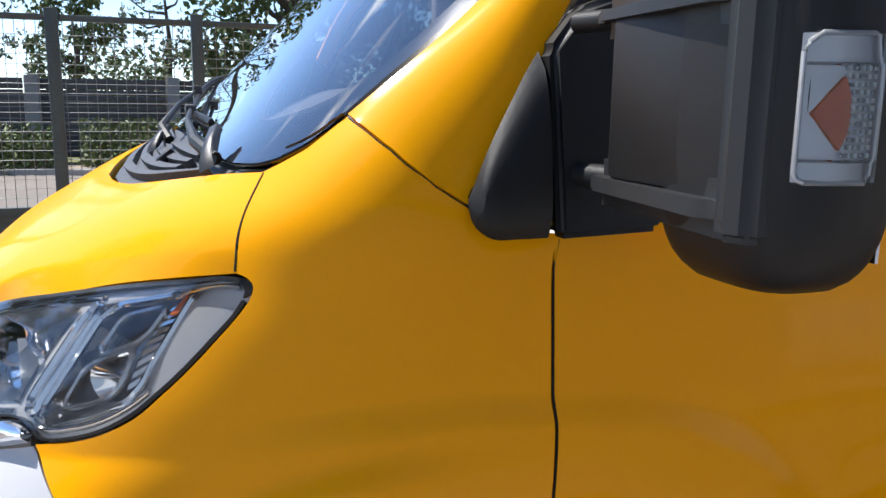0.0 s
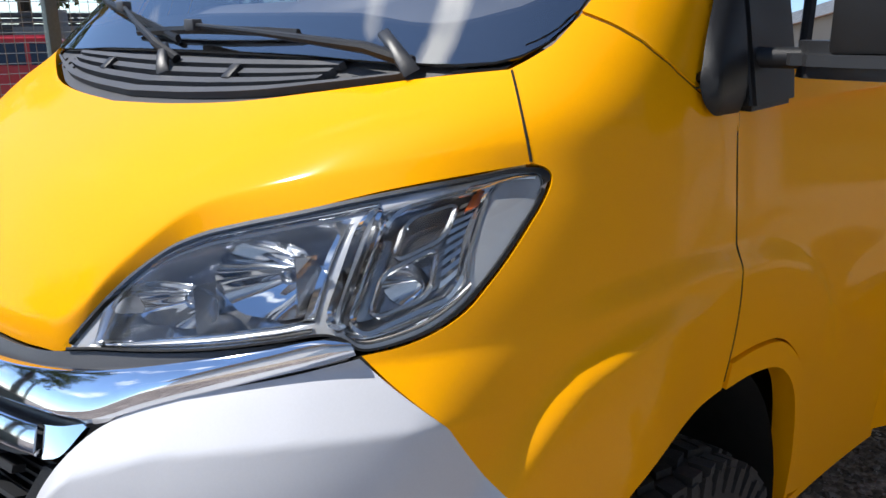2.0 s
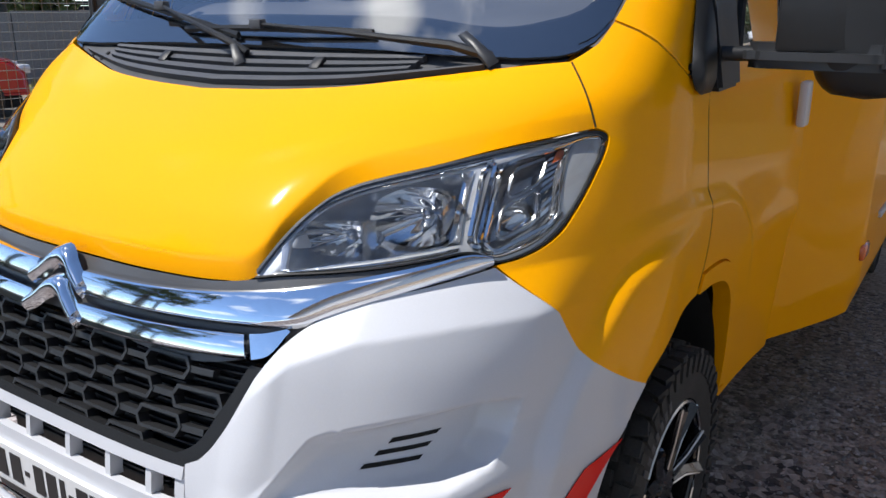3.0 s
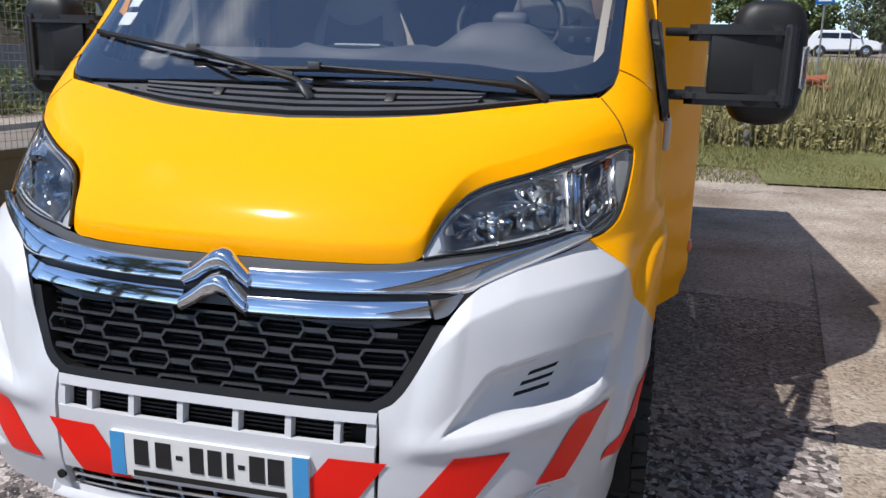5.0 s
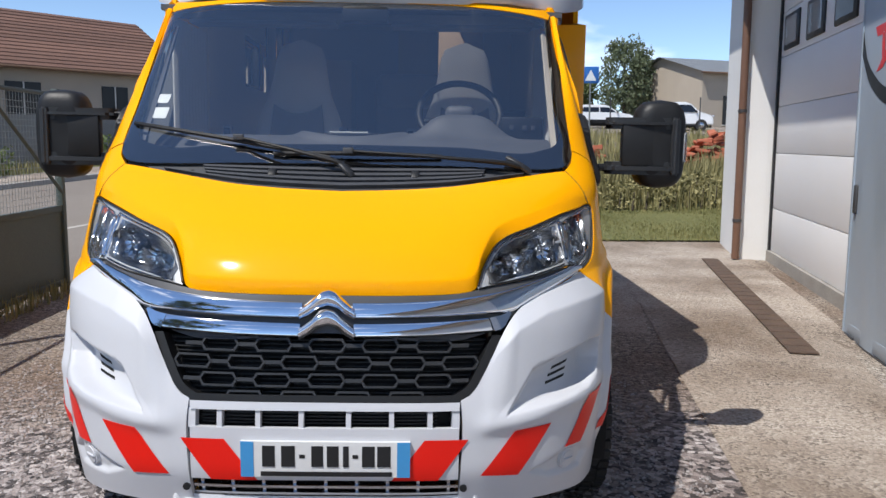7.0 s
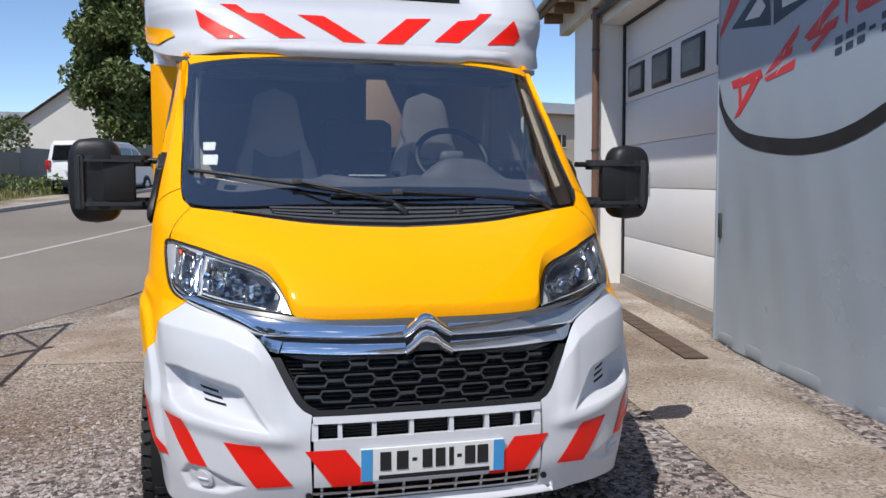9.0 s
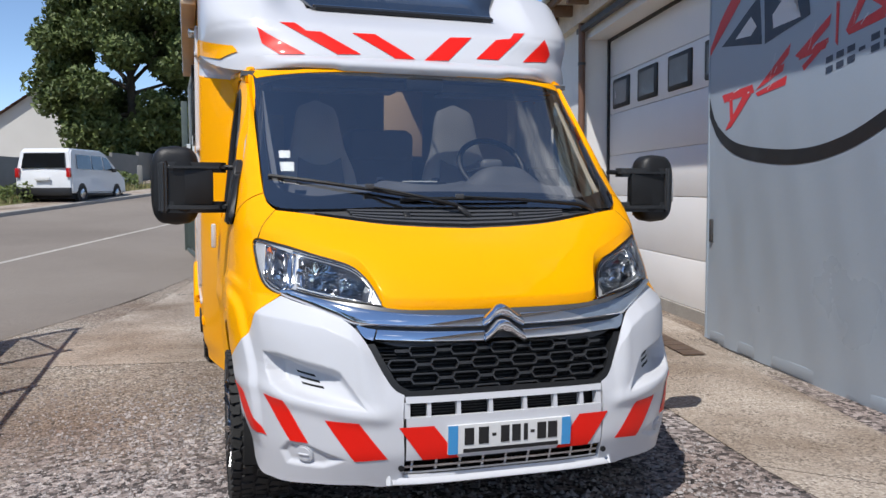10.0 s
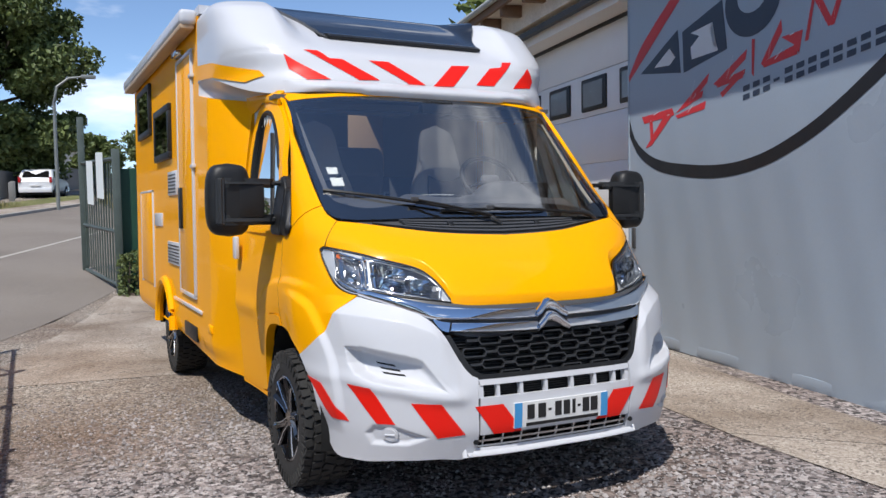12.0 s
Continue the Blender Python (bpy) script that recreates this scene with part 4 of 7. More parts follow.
    part("repeater_frame", tube_bm([Vector((s * p.x, p.y, p.z)) for p in (rep_pt(a, b, 0.004) for a, b in loop)], 0.0024, 8), LAMPGREY, sig, "clear moulded frame")
    for z in (0.15, 0.80):
        part("repeater_rib", tube_bm([Vector((s * p.x, p.y, p.z)) for p in (rep_pt(a, z, 0.004) for a in np.linspace(0.03, 0.97, 6))], 0.0016, 6), CHROME, sig)
    for i in range(5):
        for j in range(12):
            p = rep_pt(0.52 + 0.10 * i, 0.19 + 0.053 * j, 0.0024)
            part("repeater_cell", box_bm((-0.0016, -0.0022, -0.0022), (0.0016, 0.0022, 0.0022), 0.0008, 1, m=Matrix.Translation((s * p.x, p.y, p.z))), CHROME if (i + j) % 3 == 0 else PAPER, sig)
    p = rep_pt(0.46, 0.47, 0.0)
    bm = bmesh.new()
    prism_bm([(0.0, 0.031), (-0.010, 0.019), (-0.023, 0.0), (-0.010, -0.019), (0.0, -0.031), (0.006, -0.016), (0.007, 0.0), (0.006, 0.016)], 0.004, lambda a, b, d: Vector((s * (hx(p.y + a) + 0.0008 + d), p.y + a, p.z + b)), bm)
    part("repeater_bulb", bm, AMBER, sig, "amber bulb")
    skin("repeater_lens", lambda u, v: rep_pt(1.06 * u - 0.03, 1.02 * v - 0.01, 0.007), 8, 6, LENS, sig, 0.008, side=s).visible_shadow = False

# white over-cab fairing with the dark roof window
FZ = [2.13, 2.22, 2.40, 2.546, 2.70, 2.86]
FY = [1.43, 1.446, 1.58, 1.88, 2.19, 2.60]
_fz = np.linspace(2.1, 2.9, 81)


def _soft2(a, b, k):
    v = np.interp(_fz, a, b)
    for _ in range(k):
        v[1:-1] = (v[:-2] + 2 * v[1:-1] + v[2:]) / 4
    return v


_fy = _soft2(FZ, FY, 12)


CAP_HALF = {-1: 1.153, 1: 1.188}


def cap_n(z):
    """How square the fairing's plan is at a height."""
    return 3.7 + 2.5 * ease((z - 2.25) / 0.3)


def cap_dims(z, s=-1):
    y0 = float(np.interp(z, _fz, _fy))
    return y0, CAP_HALF[s] - 0.10 * max(0, (z - 2.74) / 0.12) ** 2, max(0.10, 2.73 - y0)


def cap_shoulder(x, z):
    """The raised cheeks on both sides of the roof window."""
    return 0.30 * ease((abs(x) - 0.62) / 0.22) * min(max((z - 2.40) / 0.34, 0), 1) * ease((2.90 - z) / 0.10)


def cap0(x, z):
    y0, xs, d = cap_dims(z, 1 if x > 0 else -1)
    s = min(abs(x) / xs, 0.9995)
    n = cap_n(z)
    return y0 + d * (1 - (1 - s**n) ** (1 / n)) - cap_shoulder(x, z)


def cap_at(y, z):
    """The fairing's side at (y, z)."""
    y0, xs, d = cap_dims(z)
    n = cap_n(z)
    q = 1 - min(max((y + cap_shoulder(1.0, z) - y0) / d, 0.0), 1.0)
    return Vector((xs * (1 - q**n) ** (1 / n), y, z))


def cap_front(x, z, off=0.0):
    x, z, off, e = float(x), float(z), float(off), 0.004
    n = Vector(((cap0(x + e, z) - cap0(x - e, z)) / (2 * e), -1, (cap0(x, z + e) - cap0(x, z - e)) / (2 * e))).normalized()
    return Vector((x, cap0(x, z), z)) + off * n


def cap_edge(y):
    """Height of the fairing's lower edge, climbing along its side."""
    return 2.135 + 0.195 * math.sin(math.pi / 2 * min(max((y - 1.62) / 1.0, 0.0), 1.0)) ** 1.3


def cap_side(u, z, s=-1):
    y0, xs, d = cap_dims(z, s)
    t = math.pi / 2 * min(max(u, 0.0), 1.0)
    n = cap_n(z)
    x, y = xs * math.sin(t) ** (2 / n), y0 + d * (1 - math.cos(t) ** (2 / n))
    return Vector((x, y - cap_shoulder(x, z) * math.cos(t) ** 0.5, z))


def cap_surf(u, v, s=-1):
    """u from the middle round the corner to the body; v from the lower edge to the roof."""
    z = 2.135 + 0.725 * v
    for _ in range(3):
        low = cap_edge(cap_side(u, z, s).y)
        z = low + (2.86 - low) * v
    return cap_side(u, z, s)


for s in (-1, 1):
    skin("roof_fairing", lambda u, v: cap_surf(u, v, s), 0, 60, WHITE, van, 0.03, "white over-cab roof fairing", side=s, sharp=60, hole=lambda p: abs(p[0]) < 0.55 and 2.555 < p[2] < 2.845 and p[1] < 2.6, us=np.r_[np.linspace(0, 0.5, 40)[:-1], np.linspace(0.5, 1, 110)])

    def wedge(u, v):
        """The hollow under the fairing's side, down to the roof of the cab and the neck."""
        y = 1.60 + 1.13 * u
        e = cap_edge(y)
        top = cap_at(y, e + 0.002)
        low = Vector((float(np.interp(y, [1.60, 2.05, 2.45, 2.73], [0.905, 0.955, 1.10, 1.150])), y, float(np.interp(y, [1.60, 2.05, 2.45, 2.73], [2.12, 2.135, 2.195, 2.245]))))
        p = low.lerp(Vector((top.x - 0.004, y, e + 0.004)), v)
        p.x -= 0.035 * math.sin(math.pi * v) * math.sin(math.pi * min(u * 1.0, 1)) ** 0.5
        return p
    skin("fairing_wedge", wedge, 30, 8, WHITE, van, 0.01, "white hollow under the fairing", side=s)
    box("fairing_post", (s * 1.04 - 0.09, 2.70, 2.20), (s * 1.04 + 0.09, 2.78, 2.80), WHITE, van)
skin("fairing_underside", lambda u, v: Vector(((u - 0.5) * 1.9, 1.52 - 0.05 * v + 0.35 * (abs(u - 0.5) * 2) ** 6, 2.125 + 0.03 * v)), 30, 3, YELLOW, van, 0.02, centre=(0, 1.6, 3))
skin("cab_roof_edge", between(both(curve((0, 2.118), (0.5, 2.108), (0.80, 2.080), (0.875, 2.07))), both(curve((0, 2.138), (0.5, 2.130), (0.80, 2.112), (0.90, 2.125))), front, 0.006), 40, 3, YELLOW, van, 0.03, "yellow strip above the windscreen")


def fairing_lip(u, v):
    """The fairing's lower lip, rolled under; it hangs deeper over the middle of the windscreen."""
    x = (u - 0.5) * 1.74
    deep = 1 - ease((abs(x - 0.03) - 0.44) / 0.07)
    yf = front(x, 2.112, 0.006).y
    end = ease((abs(x) - 0.66) / 0.20)
    a, c = cap_front(x, 2.21, 0.003), Vector((x, yf - 0.050 - 0.012 * deep, 2.178 - 0.008 * deep))
    b = Vector((x, yf + 0.006, 2.132 - 0.014 * deep))
    c, b = c.lerp(cap_front(x, 2.17, 0.002), end), b.lerp(cap_front(x, 2.137, 0.001), end)
    return a * (1 - v) ** 2 + 2 * v * (1 - v) * c + b * v**2


skin("fairing_lip", fairing_lip, 90, 12, WHITE, van, 0.012, "white rolled lip of the fairing", centre=(0, 2.2, 2.3))
skylight = skin("roof_window", between(curve((-0.52, 2.535), (0.60, 2.535)), curve((-0.66, 2.85), (0.80, 2.85)), cap_front, 0.02), 30, 16, TINTED, van, 0.03, "dark tinted panoramic roof window")
skin("window_trim", between(curve((-0.50, 2.528), (0.61, 2.528)), curve((-0.50, 2.55), (0.61, 2.55)), cap_front, 0.028), 30, 2, BLACK, skylight, 0.02)
skin("window_trim", between(curve((-0.515, 2.550), (0.61, 2.550)), curve((-0.515, 2.558), (0.61, 2.558)), cap_front, 0.027), 30, 1, SATIN, skylight, 0.01)


def film_on_cap(name, outline, mat, label, at, off=0.004):
    """A cut piece of film laid on the fairing: an outline in two surface coordinates."""
    bm = bmesh.new()
    bm.faces.new([bm.verts.new((a, b, 0)) for a, b in outline])
    for _ in range(5):
        bmesh.ops.triangulate(bm, faces=bm.faces[:])
        far = [e for e in bm.edges if e.calc_length() > 0.03]
        if far:
            bmesh.ops.subdivide_edges(bm, edges=far, cuts=1)
    for v in bm.verts:
        v.co = at(v.co.x, v.co.y, off)
    return part(name, bm, mat, van, label)


for outline in ([(-0.855, 2.375), (-0.800, 2.335), (-0.612, 2.216), (-0.745, 2.213), (-0.832, 2.281)],
                [(-0.734, 2.405), (-0.652, 2.405), (-0.595, 2.356), (-0.515, 2.354), (-0.309, 2.225), (-0.441, 2.220)],
                [(-0.343, 2.357), (-0.211, 2.358), (-0.001, 2.213), (-0.117, 2.212)],
                [(0.236, 2.367), (0.373, 2.376), (0.194, 2.217), (0.049, 2.209)],
                [(0.526, 2.371), (0.627, 2.389), (0.678, 2.436), (0.750, 2.440), (0.507, 2.241), (0.367, 2.237)],
                [(0.877, 2.408), (0.907, 2.316), (0.859, 2.262), (0.673, 2.240)]):
    film_on_cap("hazard_stripe", outline, RED, "red reflective hazard stripe", cap_front)

# living body: side walls, roof, skirts; half widths of its two sides
BODY_X = {-1: 1.15, 1: 1.25}
for s in (-1, 1):
    def wall(u, v):
        y = 2.025 + 4.425 * u
        low = float(np.interp(y, [2.025, 2.72, 4.0], [0.375, 0.40, 0.44]))
        top = float(np.interp(y, [2.05, 2.45, 2.73], [2.135, 2.195, 2.245])) if y < 2.73 else 2.83
        z = low + (top - low) * v
        k = 1 - (1 - min(max((y - 2.03) / 0.42, 0.0), 1.0)) ** 1.15
        x0 = shape(min(z, 2.15))[1] + 0.018
        tuck = 0.03 * ease((0.52 - z) / 0.10)
        return Vector((x0 + (BODY_X[s] - x0) * k - tuck * k, y, z))
    us = np.r_[np.linspace(0, 0.1592, 26), np.linspace(0.1594, 1, 90)]
    skin("side_wall", wall, 0, 50, YELLOW, van, 0.03, "yellow side wall of the living body", side=s, us=us, hole=lambda p: ((p[1] - 4.46) / 0.44) ** 2 + ((p[2] - 0.40) / 0.42) ** 2 < 1 or (p[0] < 0 and ((4.02 < p[1] < 4.76 and 1.94 < p[2] < 2.28) or (5.18 < p[1] < 5.96 and 2.22 < p[2] < 2.60))))
    part("marker_lamp", box_bm((s * (BODY_X[s] - 0.01) - 0.02, 2.42, 0.60), (s * (BODY_X[s] - 0.01) + 0.02, 2.54, 0.66), 0.012), AMBER if s > 0 else YELLOW, van)
    part("skirt_rail", box_bm((s * (BODY_X[s] + 0.006) - 0.008, 2.75, 0.70), (s * (BODY_X[s] + 0.006) + 0.008, 3.95, 0.725), 0.004), WHITE, van)
# roof or ceiling with an opening added to let daylight into the interior
def plate_with_hatch(z0, z1, half, y0, y1):
    bm = bmesh.new()
    for a0, a1, b0, b1 in ((-half, half, y0, 3.05), (-half, half, 3.75, y1), (-half, -0.35, 3.05, 3.75), (0.40, half, 3.05, 3.75)):
        box_bm((a0, b0, z0), (a1, b1, z1), 0.0, bm=bm)
    return bm


part("living_roof", plate_with_hatch(2.80, 2.86, 1.15, 2.66, 6.45), WHITE, van, "white body roof")
# unseen hatch pane, added with its opening to brighten the interior
box("added_light_hatch", (-0.36, 3.04, 2.862), (0.41, 3.76, 2.875), ACRYLIC, van, "unseen grey acrylic hatch added to light the interior", 0.0).visible_shadow = False
box("rear_wall", (-1.14, 6.40, 0.5), (1.14, 6.45, 2.82), WHITE, van)
box("floor_pan", (-0.97, 1.5, 0.42), (0.97, 6.42, 0.52), BLACK, van)
box("front_pan", (-0.62, 0.25, 0.30), (0.62, 1.6, 0.40), BLACK, van)

# side fittings on the door side (the vehicle's right)
sx = -1.152
def fitting(name, y0, y1, z0, z1, mat, depth=0.015, label="", parent=None, bevel=0.006):
    return box(name, (sx - depth, y0, z0), (sx + 0.01, y1, z1), mat, parent or van, label, bevel)


for y0, y1, z0, z1 in ((5.12, 6.02, 2.17, 2.66), (3.95, 4.82, 1.88, 2.34)):
    w = new("side_window")
    w.parent = van
    tagged(w, "dark hinged acrylic side window")
    for a0, a1, b0, b1 in ((y0, y1, z0, z0 + 0.06), (y0, y1, z1 - 0.06, z1), (y0, y0 + 0.06, z0 + 0.06, z1 - 0.06), (y1 - 0.06, y1, z0 + 0.06, z1 - 0.06)):
        fitting("window_frame", a0, a1, b0, b1, BLACK, 0.03, "", w, 0.008)
    skin("pane", lambda u, v: Vector((sx - 0.024, y0 + 0.05 + (y1 - y0 - 0.1) * u, z0 + 0.05 + (z1 - z0 - 0.1) * v)), 2, 2, ACRYLIC, w, 0.004).visible_shadow = False
entry = fitting("entrance_door", 2.96, 3.56, 0.82, 2.58, YELLOW, 0.012, "yellow entrance door in a white frame")
for y0, y1, z0, z1 in ((2.935, 2.965, 0.80, 2.60), (3.555, 3.585, 0.80, 2.60), (2.935, 3.585, 0.79, 0.82), (2.935, 3.585, 2.58, 2.61)):
    fitting("door_trim", y0, y1, z0, z1, WHITE, 0.018, "", entry)
fitting("door_latch", 3.40, 3.50, 1.30, 1.62, BLACK, 0.03, "", entry)
for z in (2.40, 1.75):
    fitting("door_hinge", 2.90, 3.0, z, z + 0.03, WHITE, 0.025, "", entry)
for y0, y1, z0, z1 in ((3.70, 4.14, 1.57, 1.77), (3.60, 4.22, 0.99, 1.18)):
    g = fitting("side_vent", y0, y1, z0, z1, WHITE, 0.012, "white louvred fridge vent")
    for k in range(6):
        zz = z0 + 0.02 + k * (z1 - z0 - 0.03) / 6
        fitting("louvre", y0 + 0.04, y1 - 0.04, zz, zz + 0.012, GREY_PL, 0.016, "", g, 0.002)
fitting("service_hatch", 4.55, 5.0, 1.30, 1.42, WHITE, 0.012, "white service hatch")
hatch = fitting("locker_door", 5.15, 6.0, 0.72, 1.62, YELLOW, 0.010, "yellow locker door with white edge")
for y0, y1, z0, z1 in ((5.13, 5.15, 0.70, 1.64), (6.0, 6.02, 0.70, 1.64), (5.13, 6.02, 1.62, 1.64)):
    fitting("hatch_trim", y0, y1, z0, z1, WHITE, 0.013, "", hatch, 0.003)
fitting("step_box", 2.95, 3.45, 0.47, 0.58, BLACK, 0.01, "black folded entrance step")
fitting("awning_lamp", 3.30, 3.50, 2.62, 2.66, SATIN, 0.06, "small awning lamp")
awn = box("awning", (-1.265, 2.76, 2.745), (-1.14, 6.45, 2.85), WHITE, van, "white roof-edge awning box", 0.03, 3)
box("awning_rail", (-1.26, 2.78, 2.715), (-1.16, 6.40, 2.747), CABWOOD, awn, "beige awning front rail", 0.008)
film_on_cap("side_flash", [(2.725, 2.447), (2.25, 2.395), (1.72, 2.280), (1.68, 2.243), (1.80, 2.215), (2.25, 2.300), (2.725, 2.345)], YELLOW, "yellow flash on the fairing side",
            lambda y, z, off: Vector((-cap_at(y, z).x - off, y - off, z)), 0.006)
for s in (-1, 1):
    part("wheel_arch_lip", tube_bm([(s * (BODY_X[s] + 0.005), 4.46 + 0.44 * math.cos(a), 0.40 + 0.42 * math.sin(a)) for a in np.linspace(math.pi * 0.98, 0.02, 24)], 0.040, 8), YELLOW, van)
    # rear wheel liners, the shade of the well put into their near-black colour
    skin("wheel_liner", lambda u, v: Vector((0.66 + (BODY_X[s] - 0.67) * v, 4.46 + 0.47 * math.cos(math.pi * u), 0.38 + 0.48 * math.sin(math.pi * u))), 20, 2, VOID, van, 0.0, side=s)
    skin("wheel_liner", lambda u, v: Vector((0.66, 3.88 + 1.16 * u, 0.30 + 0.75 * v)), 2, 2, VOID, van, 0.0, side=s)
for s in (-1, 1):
    # liner of the front wheel well, near-black to paint the well's deep shade
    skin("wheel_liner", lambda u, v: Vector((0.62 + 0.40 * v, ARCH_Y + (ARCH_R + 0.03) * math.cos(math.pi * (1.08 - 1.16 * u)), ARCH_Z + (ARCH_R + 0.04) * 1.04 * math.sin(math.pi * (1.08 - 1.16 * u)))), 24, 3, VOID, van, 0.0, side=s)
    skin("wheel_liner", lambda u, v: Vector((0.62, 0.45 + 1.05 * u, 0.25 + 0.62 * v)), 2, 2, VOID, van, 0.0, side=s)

# wheels: all-terrain tyres on black and silver rims
def wheel(y, s):
    R, W, cz = 0.362, 0.25, 0.350
    w = new("wheel")
    w.parent = van
    w.location = (s * (0.935 if y < 2 else 0.98), y, cz)
    w.rotation_euler = (0, 0, 0 if s > 0 else math.pi)
    prof = [(-0.125, 0.225), (-0.132, 0.27), (-0.128, 0.315), (-0.112, 0.342), (-0.06, 0.349), (0.06, 0.349), (0.112, 0.342), (0.128, 0.315), (0.132, 0.27), (0.125, 0.225)]
    n = 48
    verts = [(x, r * math.cos(a), r * math.sin(a)) for a in np.linspace(0, 2 * math.pi, n, endpoint=False) for x, r in prof]
    k = len(prof)
    faces = [(i * k + j, i * k + j + 1, ((i + 1) % n) * k + j + 1, ((i + 1) % n) * k + j) for i in range(n) for j in range(k - 1)]
    tyre = mesh_part("tyre", verts, faces, RUBBER, w, "black all-terrain tyre")
    # tread blocks in staggered rows and shoulder lugs
    bm = bmesh.new()
    rng = random.Random(5)
    m = 44
    for i in range(m):
        for row, (x, lw) in enumerate(((-0.112, 0.042), (-0.062, 0.05), (0.0, 0.052), (0.062, 0.05), (0.112, 0.042))):
            a = 2 * math.pi * (i + (0.5 if row % 2 else 0) + rng.uniform(-0.08, 0.08)) / m
            h = 0.012 if abs(x) < 0.1 else 0.010
            rr = 0.349 if abs(x) < 0.1 else 0.343
            bw = lw / 2 * rng.uniform(0.85, 1.0)
            mt = Matrix.Rotation(a, 4, "X") @ Matrix.Translation((x, 0, rr)) @ Matrix.Rotation(rng.uniform(-0.35, 0.35), 4, "Z")
            box_bm((-bw, -0.0175, -0.01), (bw, 0.0175, h), 0, bm=bm, m=mt)
        for sd in (-1, 1):
            a = 2 * math.pi * (i + 0.25) / m
            mt = Matrix.Rotation(a, 4, "X") @ Matrix.Translation((sd * 0.129, 0, 0.318))
            box_bm((-0.006, -0.012, -0.026), (0.006, 0.012, 0.022), 0, bm=bm, m=mt)
    part("tread", bm, RUBBER, tyre, smooth=False)
    for i in range(7):
        a0 = math.radians(20 + 6 * i)
        mt = Matrix.Rotation(a0, 4, "X") @ Matrix.Translation((0.133, 0, 0.275))
        part("letter_bar", box_bm((-0.002, -0.008, -0.016), (0.002, 0.008, 0.016), 0.001, m=mt), GREY_PL, tyre)
    prof = [(0.118, 0.226), (0.126, 0.218), (0.115, 0.205), (0.03, 0.196), (-0.10, 0.20)]
    k = len(prof)
    verts = [(x, r * math.cos(a), r * math.sin(a)) for a in np.linspace(0, 2 * math.pi, n, endpoint=False) for x, r in prof]
    faces = [(i * k + j, i * k + j + 1, ((i + 1) % n) * k + j + 1, ((i + 1) % n) * k + j) for i in range(n) for j in range(k - 1)]
    rim = mesh_part("rim", verts, faces, GLOSSBLACK, w, "black and polished alloy rim")
    bm = bmesh.new()
    bmesh.ops.create_cone(bm, cap_ends=True, segments=32, radius1=0.195, radius2=0.195, depth=0.02, matrix=Matrix.Translation((-0.02, 0, 0)) @ pose(0, 0, 0, 0, 90, 0))
    part("brake_disc", bm, VOID, rim)
    for i in range(5):
        a = 2 * math.pi * i / 5 + 0.3
        for d in (-0.16, 0.16):
            pts = [Vector((0.09, 0.045 * math.sin(a + d), 0.045 * math.cos(a + d))), Vector((0.10, 0.12 * math.sin(a + d * 0.9), 0.12 * math.cos(a + d * 0.9))), Vector((0.112, 0.212 * math.sin(a + d * 1.5), 0.212 * math.cos(a + d * 1.5)))]
            part("spoke", tube_bm(pts, [0.030, 0.026, 0.034], 6, flat=0.6), GLOSSBLACK, rim)
            part("spoke_face", tube_bm([p + Vector((0.020, 0.012 * math.cos(a) * (1 if d > 0 else -1), -0.012 * math.sin(a) * (1 if d > 0 else -1))) for p in pts], [0.005, 0.005, 0.006], 6, flat=0.8), SATIN, rim)
    tube_pts = [(0.122, 0.216 * math.cos(a), 0.216 * math.sin(a)) for a in np.linspace(0, 2 * math.pi, 40)]
    part("rim_edge", tube_bm(tube_pts, 0.006, 6), SATIN, rim)
    bm = bmesh.new()
    bmesh.ops.create_cone(bm, cap_ends=True, segments=24, radius1=0.06, radius2=0.045, depth=0.03, matrix=Matrix.Translation((0.10, 0, 0)) @ pose(0, 0, 0, 0, 90, 0))
    part("hub_cap", bm, GLOSSBLACK, rim)
    return w


for y in (0.975, 4.46):
    for s in (-1, 1):
        wheel(y, s)

# cab interior
def dash_pt(u, v):
    x = -0.86 + 1.72 * u
    z = 1.405 + 0.105 * math.sin(math.pi / 2 * min(v / 0.55, 1)) - 0.06 * max(0.0, v - 0.6)
    z += 0.115 * math.exp(-(((x - 0.47) / 0.19) ** 4)) * math.exp(-(((v - 0.78) / 0.26) ** 4))
    z += 0.022 * math.exp(-((math.hypot((x + 0.02) / 0.22, (v - 0.62) / 0.30) - 1) / 0.16) ** 2)
    return Vector((x, 0.92 + 0.50 * v + 0.06 * (2 * u - 1) ** 2, z))


dash = skin("dashboard", dash_pt, 90, 40, DASH, van, 0.15, "dark grey dashboard with a hooded instrument panel", centre=(0, 1, -3))
box("dash_tray", (-0.14, 1.17, 1.505), (0.10, 1.30, 1.525), BLACK, dash, bevel=0.006)
box("document", (-0.12, 1.185, 1.525), (0.05, 1.28, 1.531), PAPER, dash)
part("dash_monitor", box_bm((0.66, 1.36, 1.50), (0.86, 1.41, 1.615), 0.012, 2), BLACK, dash, "small black monitor on the dashboard")
for x in (0.70, 0.76, 0.80):
    part("monitor_button", box_bm((x, 1.352, 1.555), (x + 0.02, 1.361, 1.575), 0.002, 1), GREY_PL, dash)
def ring_pts(c, r, tilt, n=32):
    return [Vector(c) + Vector((r * math.cos(a), r * math.sin(a) * math.cos(tilt), r * math.sin(a) * math.sin(tilt))) for a in np.linspace(0, 2 * math.pi, n)]


